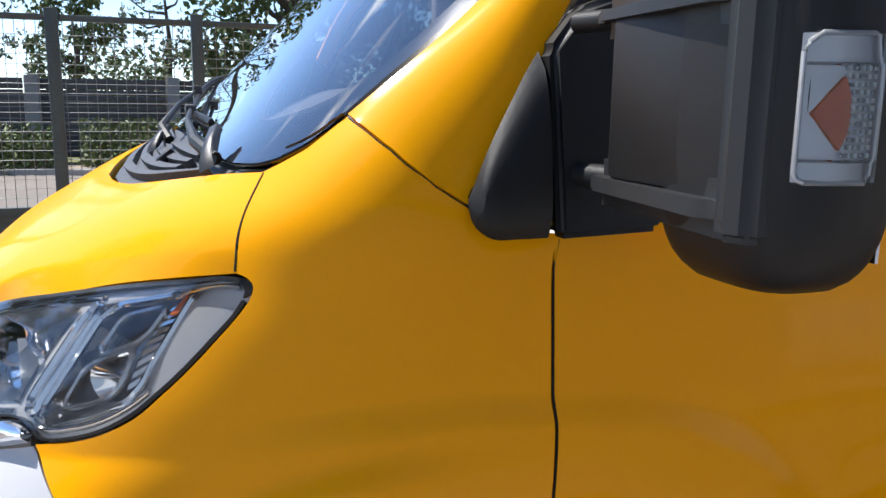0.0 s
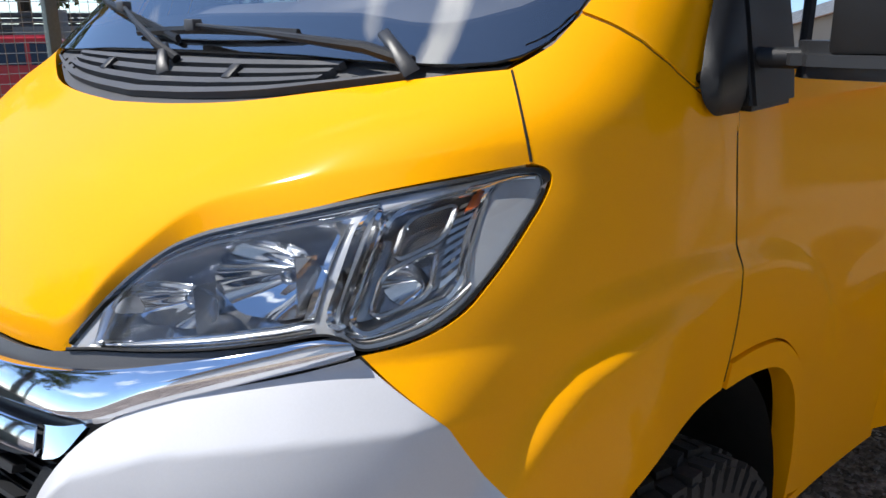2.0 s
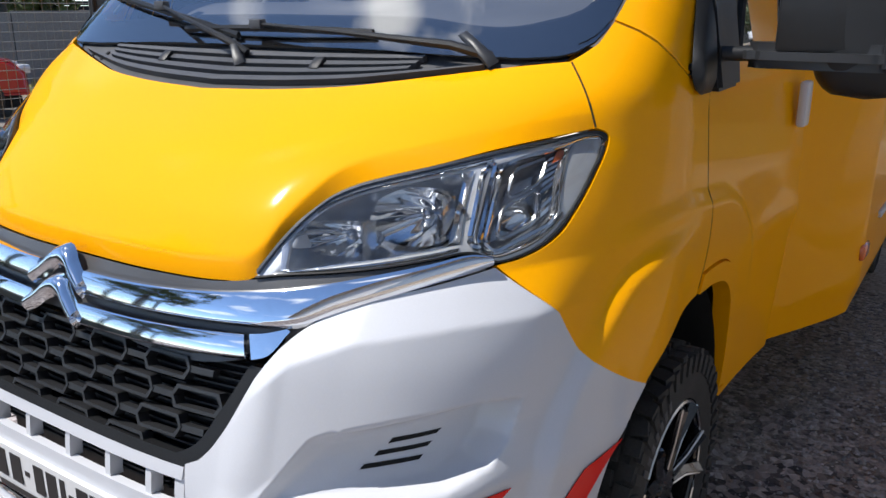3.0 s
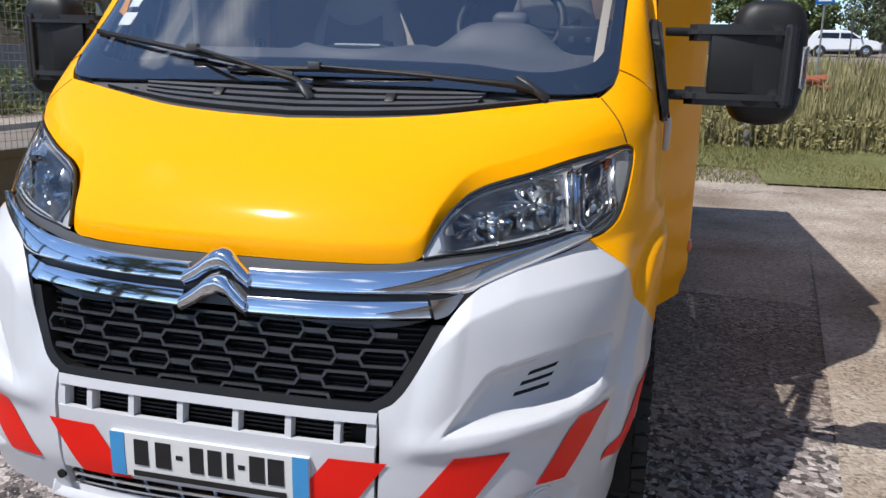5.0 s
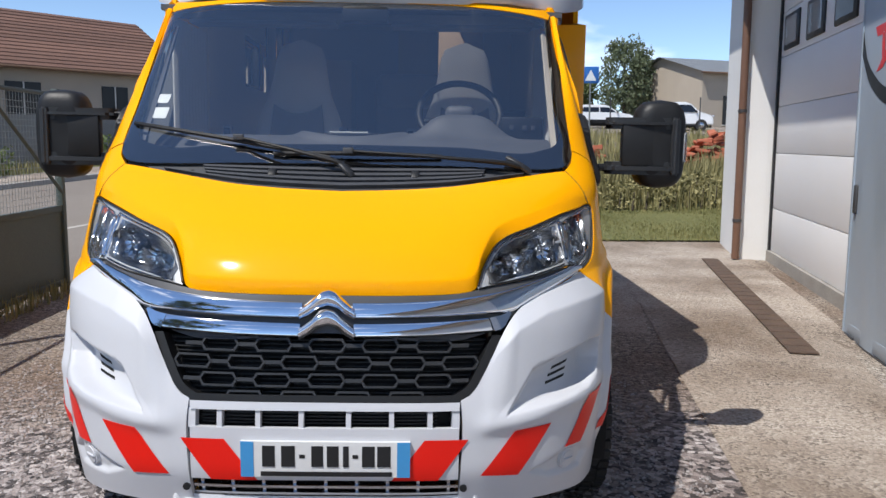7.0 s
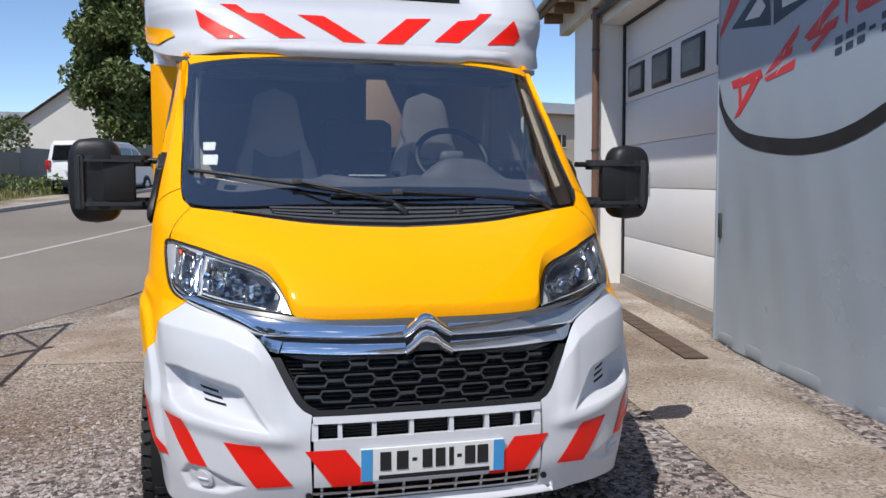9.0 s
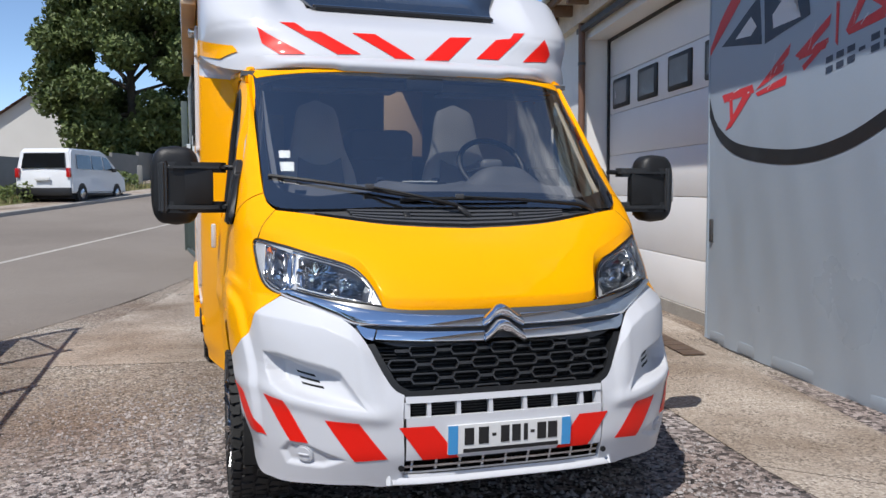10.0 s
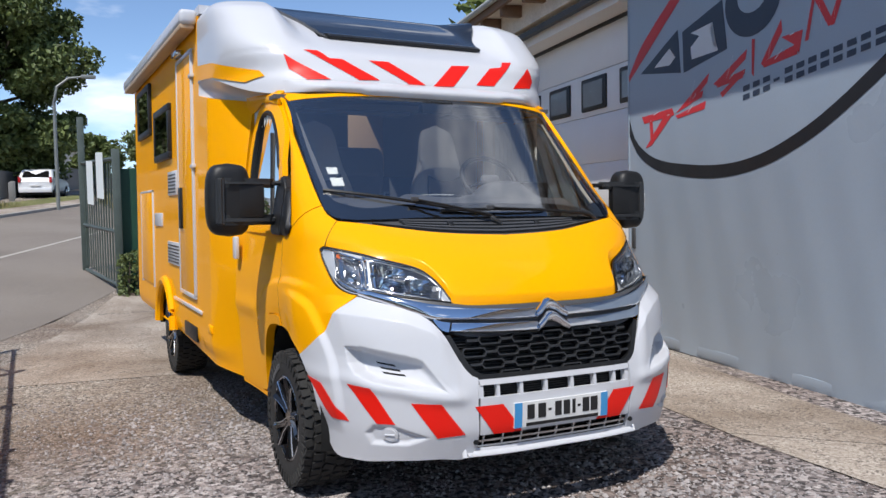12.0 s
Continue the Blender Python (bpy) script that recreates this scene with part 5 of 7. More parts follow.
st = new("steering_wheel")
st.parent = van
part("wheel_ring", tube_bm(ring_pts((0.47, 1.47, 1.625), 0.195, radians(52)), 0.017, 10), BLACK, st)
for a in (-0.3, math.pi + 0.3, -math.pi / 2):
    c = Vector((0.47, 1.47, 1.625))
    part("wheel_spoke", tube_bm([c, c + Vector((0.18 * math.cos(a), 0.18 * math.sin(a) * math.cos(radians(48)), 0.18 * math.sin(a) * math.sin(radians(48))))], 0.02, 6, flat=0.5), BLACK, st)
part("wheel_boss", box_bm((0.40, 1.44, 1.585), (0.54, 1.50, 1.665), 0.03, 3), DASH, st)


def seat(x):
    st = new("cab_seat")
    st.parent = van
    tagged(st, "cream cab seat with tall headrest")
    def back(u, v):
        w = float(np.interp(v, [0, 0.40, 0.55, 0.68, 0.80, 0.90, 0.955, 0.985, 1.0], [0.27, 0.265, 0.235, 0.18, 0.155, 0.14, 0.118, 0.08, 0.01]))
        a = 2 * math.pi * u
        d = float(np.interp(v, [0, 0.5, 0.9, 1.0], [0.09, 0.075, 0.05, 0.01]))
        return Vector((x + w * math.copysign(abs(math.cos(a)) ** 0.6, math.cos(a)), 2.20 + 0.20 * v + d * math.copysign(abs(math.sin(a)) ** 0.7, math.sin(a)), 1.05 + 1.02 * v))
    skin("backrest", back, 32, 24, SEATCLOTH, st, 0.0, centre=(x, 2.28, 1.5))
    def panel(u, v):
        """Grey panel painting the shade on the lower backrest, set into the cream cover."""
        w = 0.185 - 0.05 * v
        return Vector((x + w * (2 * u - 1), 2.10 + 0.20 * (0.14 + 0.44 * v) + 0.012 * (2 * u - 1) ** 2, 1.05 + 1.02 * (0.14 + 0.44 * v + 0.05 * (2 * u - 1) ** 2)))
    skin("back_shade_panel", panel, 8, 8, BENCH, st, 0.02, "grey panel painting the shade on the lower backrest", centre=(x, 2.6, 1.4))
    for e in (-1, 1):
        part("belt_guide", box_bm((x + e * 0.30 - 0.025, 1.80, 1.36), (x + e * 0.30 + 0.025, 1.83, 1.56), 0.012, 2), BENCH, st)
        part("belt_slot", box_bm((x + e * 0.30 - 0.015, 1.792, 1.50), (x + e * 0.30 + 0.015, 1.802, 1.545), 0.004, 1), VOID, st)
    part("seat_cushion", box_bm((x - 0.25, 1.55, 0.92), (x + 0.25, 2.05, 1.08), 0.05, 3), SEATCLOTH, st)
    for s in (-1, 1):
        part("armrest", box_bm((x + s * 0.29 - 0.03, 1.75, 1.24), (x + s * 0.29 + 0.03, 2.05, 1.31), 0.02, 3), DASH, st)


seat(-0.42)
seat(0.53)
# living area seen through the windscreen
box("interior_floor", (-0.97, 1.45, 0.80), (0.97, 6.4, 0.84), CABWOOD, van)
part("interior_ceiling", plate_with_hatch(2.66, 2.70, 1.1, 2.6, 6.4), CABCREAM, van)
box("kitchen_unit", (0.25, 4.0, 0.84), (1.1, 5.4, 1.75), DASH, van, bevel=0.01)
box("cupboard", (0.05, 5.2, 0.84), (1.1, 5.3, 2.66), CABCREAM, van, "cream cupboard front")
box("cupboard_door", (0.40, 3.90, 1.78), (0.74, 3.94, 2.64), CABWOOD, van, "light wooden cupboard door", 0.006)
box("wardrobe", (-1.08, 4.9, 0.84), (-0.35, 5.4, 2.2), CABCREAM, van, bevel=0.01)
box("bench_back", (-0.05, 3.30, 0.84), (0.50, 3.46, 1.95), BENCH, van, "dark bench backrest", 0.05, 3)
for s in (-1, 1):
    skin("side_blind", lambda u, v: Vector((0.925 - 0.02 * math.sin(26 * math.pi * u), 1.60 + 0.75 * u, 1.35 + 0.72 * v)), 130, 2, CURTAIN, van, 0.0, "pleated cab blind", side=s)
    box("centre_pillar", (s * 0.93 - 0.03, 2.16, 0.84), (s * 0.93 + 0.03, 2.30, 2.12), CABCREAM, van)
    skin("pillar_lining", lambda u, v: front(0.83 + 0.03 * v + 0.025 * u, 1.50 + 0.52 * v, -0.03), 3, 12, CABCREAM if s > 0 else DASH, van, 0.01, "pale pillar lining", side=s)
box("cab_ceiling", (-0.95, 1.50, 2.09), (0.95, 1.86, 2.115), DASH, van)
for x0, x1 in ((-0.80, -0.12), (0.14, 0.80)):
    part("sun_visor", box_bm((x0, 1.42, 2.02), (x1, 1.56, 2.04), 0.008, 2), DASH, van, "folded dark sun visor")
part("mirror_sensor", box_bm((-0.08, 1.335, 2.03), (0.13, 1.40, 2.10), 0.01, 2), BLACK, van)
for s in (-1, 1):
    for y0, y1, z0, z1 in ((2.78, 6.38, 0.84, 2.66),) if s > 0 else ((2.78, 3.98, 0.84, 2.66), (3.98, 4.80, 0.84, 1.90), (3.98, 4.80, 2.30, 2.66), (4.80, 6.38, 0.84, 2.2)):
        box("wall_lining", (s * 1.10 - 0.01, y0, z0), (s * 1.10 + 0.01, y1, z1), CABCREAM, van)
box("headrest", (-0.02, 3.26, 1.72), (0.46, 3.34, 1.96), BENCH, van, "", 0.04, 3)
# ---------------------------------------------------------------- ground, street, building


def speckled(name, base, stones, scale, rough=0.85, patch=0.6, bump=0.006, dark=None, contrast=0.6, coarse=None):
    """Ground of small stones in a binder: cells of several colours, worn in patches."""
    m = bpy.data.materials.new(name)
    m.use_nodes = True
    nt, n = m.node_tree, m.node_tree.nodes
    p = n["Principled BSDF"]
    pos = n.new("ShaderNodeTexCoord").outputs["Object"]
    vo, big, mid_n, fine = n.new("ShaderNodeTexVoronoi"), n.new("ShaderNodeTexNoise"), n.new("ShaderNodeTexNoise"), n.new("ShaderNodeTexNoise")
    vo.inputs["Scale"].default_value, big.inputs["Scale"].default_value, mid_n.inputs["Scale"].default_value, fine.inputs["Scale"].default_value = scale, patch, patch * 7, scale * 3
    for t in (big, mid_n, fine):
        t.inputs["Detail"].default_value = 6
    for t in (vo, big, mid_n, fine):
        nt.links.new(pos, t.inputs["Vector"])
    sep = n.new("ShaderNodeSeparateColor")
    nt.links.new(vo.outputs["Color"], sep.inputs[0])
    ramp = n.new("ShaderNodeValToRGB")
    els = ramp.color_ramp.elements
    els[0].position, els[0].color = 0.0, (*stones[0], 1)
    els[1].position, els[1].color = 1.0, (*stones[-1], 1)
    for i, c in enumerate(stones[1:-1]):
        e = els.new((i + 1) / (len(stones) - 1))
        e.color = (*c, 1)
    nt.links.new(sep.outputs[0], ramp.inputs[0])
    mixa = n.new("ShaderNodeMixRGB")
    mixa.inputs[1].default_value = (*base, 1)
    nt.links.new(ramp.outputs[0], mixa.inputs[2])
    rr = n.new("ShaderNodeMapRange")
    rr.inputs["From Min"].default_value, rr.inputs["From Max"].default_value = 0.35, 0.65
    rr.inputs["To Min"].default_value, rr.inputs["To Max"].default_value = max(0, contrast - 0.35), min(1, contrast + 0.35)
    nt.links.new(mid_n.outputs["Fac"], rr.inputs["Value"])
    nt.links.new(rr.outputs[0], mixa.inputs[0])
    if coarse:
        # a coarser stretch of stones in front of the line y = coarse[0]
        v2, r2, sp2, xyz, edge = (n.new("ShaderNode" + k) for k in ("TexVoronoi", "ValToRGB", "SeparateColor", "SeparateXYZ", "MapRange"))
        v2.inputs["Scale"].default_value = coarse[1]
        nt.links.new(pos, v2.inputs["Vector"])
        nt.links.new(v2.outputs["Color"], sp2.inputs[0])
        nt.links.new(sp2.outputs[0], r2.inputs[0])
        e2 = r2.color_ramp.elements
        e2[0].color, e2[1].color = (*coarse[2][0], 1), (*coarse[2][-1], 1)
        for i, c in enumerate(coarse[2][1:-1]):
            e2.new((i + 1) / (len(coarse[2]) - 1)).color = (*c, 1)
        nt.links.new(pos, xyz.inputs[0])
        wob = n.new("ShaderNodeMath")
        wob.operation = "MULTIPLY_ADD"
        wob.inputs[1].default_value = 2.6
        nt.links.new(mid_n.outputs["Fac"], wob.inputs[0])
        nt.links.new(xyz.outputs["Y"], wob.inputs[2])
        edge.inputs["From Min"].default_value, edge.inputs["From Max"].default_value = coarse[0] + 2.0, coarse[0] + 0.6
        nt.links.new(wob.outputs[0], edge.inputs["Value"])
        mixc = n.new("ShaderNodeMixRGB")
        nt.links.new(edge.outputs[0], mixc.inputs[0])
        nt.links.new(mixa.outputs[0], mixc.inputs[1])
        nt.links.new(r2.outputs[0], mixc.inputs[2])
        mixa = mixc
    mixb = n.new("ShaderNodeMixRGB")
    mixb.blend_type = "MULTIPLY"
    st = n.new("ShaderNodeValToRGB")
    st.color_ramp.elements[0].position, st.color_ramp.elements[0].color = 0.32, (*(dark or (0.55, 0.52, 0.50)), 1)
    st.color_ramp.elements[1].position, st.color_ramp.elements[1].color = 0.62, (1, 1, 1, 1)
    nt.links.new(big.outputs["Fac"], st.inputs[0])
    mixb.inputs[0].default_value = 1.0
    nt.links.new(mixa.outputs[0], mixb.inputs[1])
    nt.links.new(st.outputs[0], mixb.inputs[2])
    nt.links.new(mixb.outputs[0], p.inputs["Base Color"])
    p.inputs["Roughness"].default_value = rough
    b = n.new("ShaderNodeBump")
    b.inputs["Strength"].default_value, b.inputs["Distance"].default_value = 0.8, bump
    ad = n.new("ShaderNodeMath")
    ad.operation = "MULTIPLY_ADD"
    ad.inputs[1].default_value = 0.35
    nt.links.new(fine.outputs["Fac"], ad.inputs[0])
    inv = n.new("ShaderNodeMath")
    inv.operation = "SUBTRACT"
    inv.inputs[0].default_value = 1.0
    nt.links.new(vo.outputs["Distance"], inv.inputs[1])
    nt.links.new(inv.outputs[0], ad.inputs[2])
    nt.links.new(ad.outputs[0], b.inputs["Height"])
    nt.links.new(b.outputs[0], p.inputs["Normal"])
    return m


GRAVEL = speckled("exposed_gravel", (0.29, 0.235, 0.185), [(0.05, 0.045, 0.04), (0.17, 0.145, 0.12), (0.32, 0.28, 0.235), (0.42, 0.37, 0.31), (0.62, 0.58, 0.52)], 58, patch=0.55, bump=0.012, dark=(0.58, 0.48, 0.42), contrast=0.85, coarse=(2.2, 34, [(0.035, 0.032, 0.032), (0.10, 0.085, 0.082), (0.25, 0.215, 0.205), (0.38, 0.335, 0.32), (0.58, 0.535, 0.52)]))
CONCRETE = speckled("worn_concrete", (0.40, 0.335, 0.275), [(0.13, 0.105, 0.085), (0.33, 0.28, 0.235), (0.47, 0.405, 0.34), (0.58, 0.52, 0.45)], 70, patch=0.9, bump=0.006, dark=(0.50, 0.44, 0.385), contrast=0.68)
ASPHALT = speckled("grey_asphalt", (0.235, 0.203, 0.172), [(0.115, 0.102, 0.09), (0.235, 0.203, 0.172), (0.345, 0.30, 0.255)], 120, patch=0.25, bump=0.003, dark=(0.78, 0.76, 0.75), contrast=0.4)
LAWN = speckled("dry_lawn", (0.19, 0.19, 0.065), [(0.09, 0.12, 0.03), (0.20, 0.20, 0.07), (0.32, 0.28, 0.13)], 60, patch=0.5, bump=0.02, dark=(0.6, 0.65, 0.5), contrast=0.6)
DRAIN = material("rusty_drain", (0.10, 0.065, 0.045), 0.8, vary=0.4, scale=8, fine=60)
LINE = material("road_paint", (0.46, 0.43, 0.38), 0.7, vary=0.25, scale=3, fine=80)
KERB = material("kerb_stone", (0.34, 0.32, 0.29), 0.85, vary=0.2, scale=3, fine=50, bump=0.003)
RENDERWALL = material("white_render", (0.76, 0.755, 0.74), 0.85, vary=0.05, scale=1.2, fine=90, bump=0.003)
PANELWHITE = material("white_door_panel", (0.80, 0.80, 0.80), 0.45, vary=0.03, scale=2, fine=400)
STEELGREY = material("grey_blue_sheet", (0.32, 0.38, 0.45), 0.34, vary=0.06, scale=0.9, fine=120, rough_vary=0.3)
DARKSTEEL = material("dark_steel", (0.05, 0.05, 0.052), 0.5, vary=0.3, fine=80)
PIPE = material("brown_downpipe", (0.16, 0.085, 0.055), 0.5, vary=0.15)
BOARDS = material("pale_roof_boards", (0.62, 0.56, 0.48), 0.75, vary=0.22, scale=3, fine=30)
GUTTER = material("grey_gutter", (0.36, 0.37, 0.36), 0.5, vary=0.15, scale=4)
SOFFIT = material("brown_soffit", (0.17, 0.10, 0.06), 0.7, vary=0.2, scale=5, fine=30)
LOGONAVY = material("logo_navy", (0.03, 0.045, 0.075), 0.5, vary=0.1)
LOGORED = material("logo_red", (0.62, 0.03, 0.035), 0.45, vary=0.1)
LOGOWHITE = material("logo_white", (0.66, 0.68, 0.70), 0.5, vary=0.04)
LOGOBLACK = material("logo_black", (0.012, 0.012, 0.014), 0.5)
WINGREY = material("window_grey", (0.22, 0.23, 0.24), 0.25, vary=0.1, coat=0.4)
GATEGREEN = material("gate_dark_green", (0.070, 0.090, 0.080), 0.5, vary=0.25, scale=5, fine=60)
WIRE = material("galvanised_wire", (0.22, 0.23, 0.22), 0.5, 0.4, vary=0.2)
CONCWALL = material("grey_concrete_wall", (0.22, 0.215, 0.205), 0.9, vary=0.25, scale=0.8, fine=30, bump=0.006)


def sheet(name, outline_fn, nu, nv, mat, lift, kind="structure", label="", category=""):
    verts, faces = [], []
    for j in range(nv + 1):
        for i in range(nu + 1):
            x, y = outline_fn(i / nu, j / nv)
            verts.append((x, y, rise(x, y) + lift))
    for j in range(nv):
        for i in range(nu):
            a = j * (nu + 1) + i
            faces.append((a, a + 1, a + nu + 2, a + nu + 1))
    ob = mesh_part(name, verts, faces, mat)
    return tagged(ob, label, category, kind=kind)


def quad(p00, p10, p01, p11):
    def f(u, v):
        return tuple((1 - u) * (1 - v) * a + u * (1 - v) * b + (1 - u) * v * c + u * v * d for a, b, c, d in zip(p00, p10, p01, p11))
    return f


gx = np.r_[np.linspace(-600, -40, 12), np.linspace(-36, 40, 60), np.linspace(48, 600, 12)]
gy = np.r_[np.linspace(-120, -12, 10), np.linspace(-10, 70, 90), np.linspace(80, 1500, 16)]
gv = [(x, y, rise(x, y)) for y in gy for x in gx]
w = len(gx)
tagged(mesh_part("ground", gv, [(j * w + i, j * w + i + 1, (j + 1) * w + i + 1, (j + 1) * w + i) for j in range(len(gy) - 1) for i in range(w - 1)], GRAVEL), "exposed gravel ground", "ground", kind="structure")
# yard: smoother concrete beside the building and behind the joint
sheet("pavement", quad((1.66, 0.55), (2.75, -0.6), (3.05, 9.62), (4.95, 9.55)), 8, 30, CONCRETE, 0.007, label="worn concrete apron beside the garage", category="pavement")
sheet("pavement", quad((1.05, -9.0), (2.75, -9.0), (1.66, 0.55), (2.75, -0.6)), 8, 30, CONCRETE, 0.004, label="worn concrete yard", category="pavement")
sheet("pavement", quad((-2.78, 4.62), (2.1, 3.84), (-1.05, 10.8), (3.3, 9.62)), 20, 20, CONCRETE, 0.004, label="pale concrete drive", category="pavement")
# street running past on the diagonal
S0, SD = Vector((-3.08, 6.1)), Vector((0.3714, 0.9285))
SN = Vector((-SD.y, SD.x))


def st_pt(along, across):
    p = S0 + SD * along + SN * across
    return (p.x, p.y)


sheet("road", lambda u, v: st_pt(-40 + 150 * v, 9.4 * u), 10, 120, ASPHALT, 0.004, label="grey asphalt street", category="road")
sheet("road_line", lambda u, v: st_pt(-40 + 150 * v, 3.85 + 0.12 * u), 1, 120, LINE, 0.008, label="pale painted road line", category="road line")
sheet("verge", lambda u, v: st_pt(-40 + 150 * v, 11.0 + 2.2 * u), 3, 120, LAWN, 0.10, label="rough grass verge", category="verge")
sheet("pavement", lambda u, v: st_pt(-40 + 150 * v, 9.55 + 1.5 * u), 2, 120, CONCRETE, 0.11, label="narrow far pavement", category="pavement")
kv, kf = [], []
for i in range(121):
    for a, h in ((9.4, 0.0), (9.4, 0.115), (9.56, 0.12), (9.56, 0.0)):
        x, y = st_pt(-40 + 150 * i / 120, a)
        kv.append((x, y, rise(x, y) + h))
for i in range(120):
    for k in range(3):
        kf.append((i * 4 + k, i * 4 + k + 1, i * 4 + 4 + k + 1, i * 4 + 4 + k))
tagged(mesh_part("kerb", kv, kf, KERB, smooth=False), "low concrete kerb along the street", "kerb", kind="structure")
# loose stones lying on the gravel
g_ = np.random.default_rng(81)
n_ = 62000
sp = np.stack([g_.uniform(-3.6, 1.6, n_), 3.9 - 8.4 * g_.uniform(0, 1, n_) ** 0.7], 1)
sp = sp[(np.abs(sp[:, 0]) > 0) & (sp[:, 0] < 1.15 + 0.1 * (sp[:, 1] + 5))]
n_ = len(sp)
sr = (0.005 + 0.0125 * g_.uniform(0, 1, n_) ** 2.0) * (0.75 + 0.4 * np.sin(sp[:, 0] * 1.9 + 0.7) * np.cos(sp[:, 1] * 1.4))
octa = np.array([(1, 0, 0), (0, 1, 0), (-1, 0, 0), (0, -1, 0), (0, 0, 0.75), (0, 0, -0.6)])
sv = octa[None] * sr[:, None, None] * g_.uniform(0.65, 1.3, (n_, 6, 1))
ca, sa = np.cos(g_.uniform(0, 6.3, n_)), np.sin(g_.uniform(0, 6.3, n_))
sv = np.stack([sv[..., 0] * ca[:, None] - sv[..., 1] * sa[:, None], sv[..., 0] * sa[:, None] + sv[..., 1] * ca[:, None], sv[..., 2]], -1)
sv[..., :2] += sp[:, None]
sv[..., 2] += sr[:, None] * 0.3
sf = (np.arange(n_)[:, None, None] * 6 + np.array([(0, 1, 4), (1, 2, 4), (2, 3, 4), (3, 0, 4), (1, 0, 5), (2, 1, 5), (3, 2, 5), (0, 3, 5)])[None]).reshape(-1, 3)
STONE = material("loose_stone", (0.17, 0.145, 0.138), 0.8, vary=0.65, scale=4, fine=60, second=(0.56, 0.515, 0.50), island=True)
tagged(mesh_part("loose_gravel", sv.reshape(-1, 3).tolist(), sf.tolist(), STONE, smooth=False), "loose grey-brown gravel stones on the yard", "gravel", kind="stuff")
# lawn behind the yard
sheet("lawn", quad((-0.9, 11.6), (9.0, 9.5), (3.5, 24), (30, 24)), 20, 20, LAWN, 0.02, label="dry mown lawn behind the yard", category="lawn")
sheet("lawn", quad((2.6, 9.66), (20.0, 9.3), (2.6, 12.5), (20, 12.5)), 20, 6, LAWN, 0.03, label="dry mown lawn behind the yard", category="lawn")

# the building stands at a slight angle: a runs along its front, d into it
BO, BA, BN = Vector((3.5, 3.5, 0)), Vector((0.1961, 0.9806, 0)), Vector((0.9806, -0.1961, 0))


def bp(a, d, z):
    return BO + float(a) * BA + float(d) * BN + Vector((0, 0, float(z)))


def bbox(name, a0, a1, d0, d1, z0, z1, mat, parent=None, label="", bevel=0.0, seg=2):
    m = Matrix.Translation(BO) @ Matrix(((BN.x, BA.x, 0, 0), (BN.y, BA.y, 0, 0), (0, 0, 1, 0), (0, 0, 0, 1)))
    bm = box_bm((d0, a0, z0), (d1, a1, z1), bevel, seg, m=None)
    bmesh.ops.transform(bm, matrix=m, verts=bm.verts)
    return part(name, bm, mat, parent, label)


tagged(bbox("wall_end", 4.62, 6.15, 0.02, 0.42, -0.05, 4.2, RENDERWALL), "white rendered wall", "wall", kind="structure")
tagged(bbox("wall_gable", 5.75, 6.15, 0.42, 9.0, -0.05, 4.2, RENDERWALL), "white rendered wall", "wall", kind="structure")
tagged(bbox("wall_over_door", 0.60, 4.62, 0.06, 0.42, 3.68, 4.2, RENDERWALL), "white rendered wall above the garage door", "wall", kind="structure")
tagged(bbox("wall_front", -14.0, 0.25, 0.24, 0.60, -0.15, 4.2, RENDERWALL), "white rendered wall behind the sliding door", "wall", kind="structure")
tagged(bbox("wall_back", -14.0, 6.15, 9.0, 9.3, -0.05, 4.2, RENDERWALL), "white rendered wall", "wall", kind="structure")
tagged(bbox("roof_slab", -14.5, 6.8, -0.40, 9.6, 4.22, 4.32, BOARDS), "pale boarded roof overhang", "roof", kind="structure")
tagged(bbox("fascia", -14.5, 6.8, -0.45, -0.40, 4.17, 4.33, SOFFIT), "brown fascia board", "roof edge", kind="structure")
tagged(part("gutter", tube_bm([bp(-14.5, -0.49, 4.30), bp(6.8, -0.49, 4.30)], 0.045, 8), GUTTER), "grey rain gutter along the roof edge", "gutter", kind="structure")
for k in range(9):
    a = 6.55 - 0.85 * k
    tagged(bbox("rafter", a - 0.05, a + 0.05, -0.40, -0.10, 4.06, 4.216, SOFFIT, bevel=0.006), "brown rafter end under the roof", "rafter", "rafters under the roof edge", kind="structure")
tagged(bbox("rafter_beam", -14.5, 6.8, -0.10, 0.06, 3.90, 4.216, BOARDS), "pale beam under the roof edge", "beam", kind="structure")
tagged(bbox("ledge", 0.2, 4.7, 0.36, 0.52, 0.0, 0.14, KERB), "concrete threshold under the garage door", "threshold", kind="structure")
gdoor = tagged(bbox("garage_door", 0.2, 4.60, 0.43, 0.47, 0.12, 3.72, PANELWHITE), "white sectional garage door with small windows", "garage door")
zs = [0.14, 0.69, 1.39, 1.97, 2.575, 3.12, 3.70]
for z0, z1 in zip(zs, zs[1:]):
    bbox("door_panel", 0.22, 4.55, 0.40, 0.43, z0 + 0.004, z1 - 0.004, PANELWHITE, gdoor, bevel=0.006)
for a1 in (4.36, 3.31, 2.25, 1.20):
    wf = bbox("door_window", a1 - 0.70, a1, 0.375, 0.41, 2.64, 3.06, LOGOBLACK, gdoor, "dark framed door window", bevel=0.02)
    bbox("pane", a1 - 0.62, a1 - 0.08, 0.37, 0.378, 2.695, 3.005, WINGREY, wf)
bbox("door_seal", 4.55, 4.60, 0.37, 0.44, 0.12, 3.72, LOGOBLACK, gdoor)
bbox("door_seal", 0.2, 4.60, 0.37, 0.44, 3.64, 3.69, LOGOBLACK, gdoor)
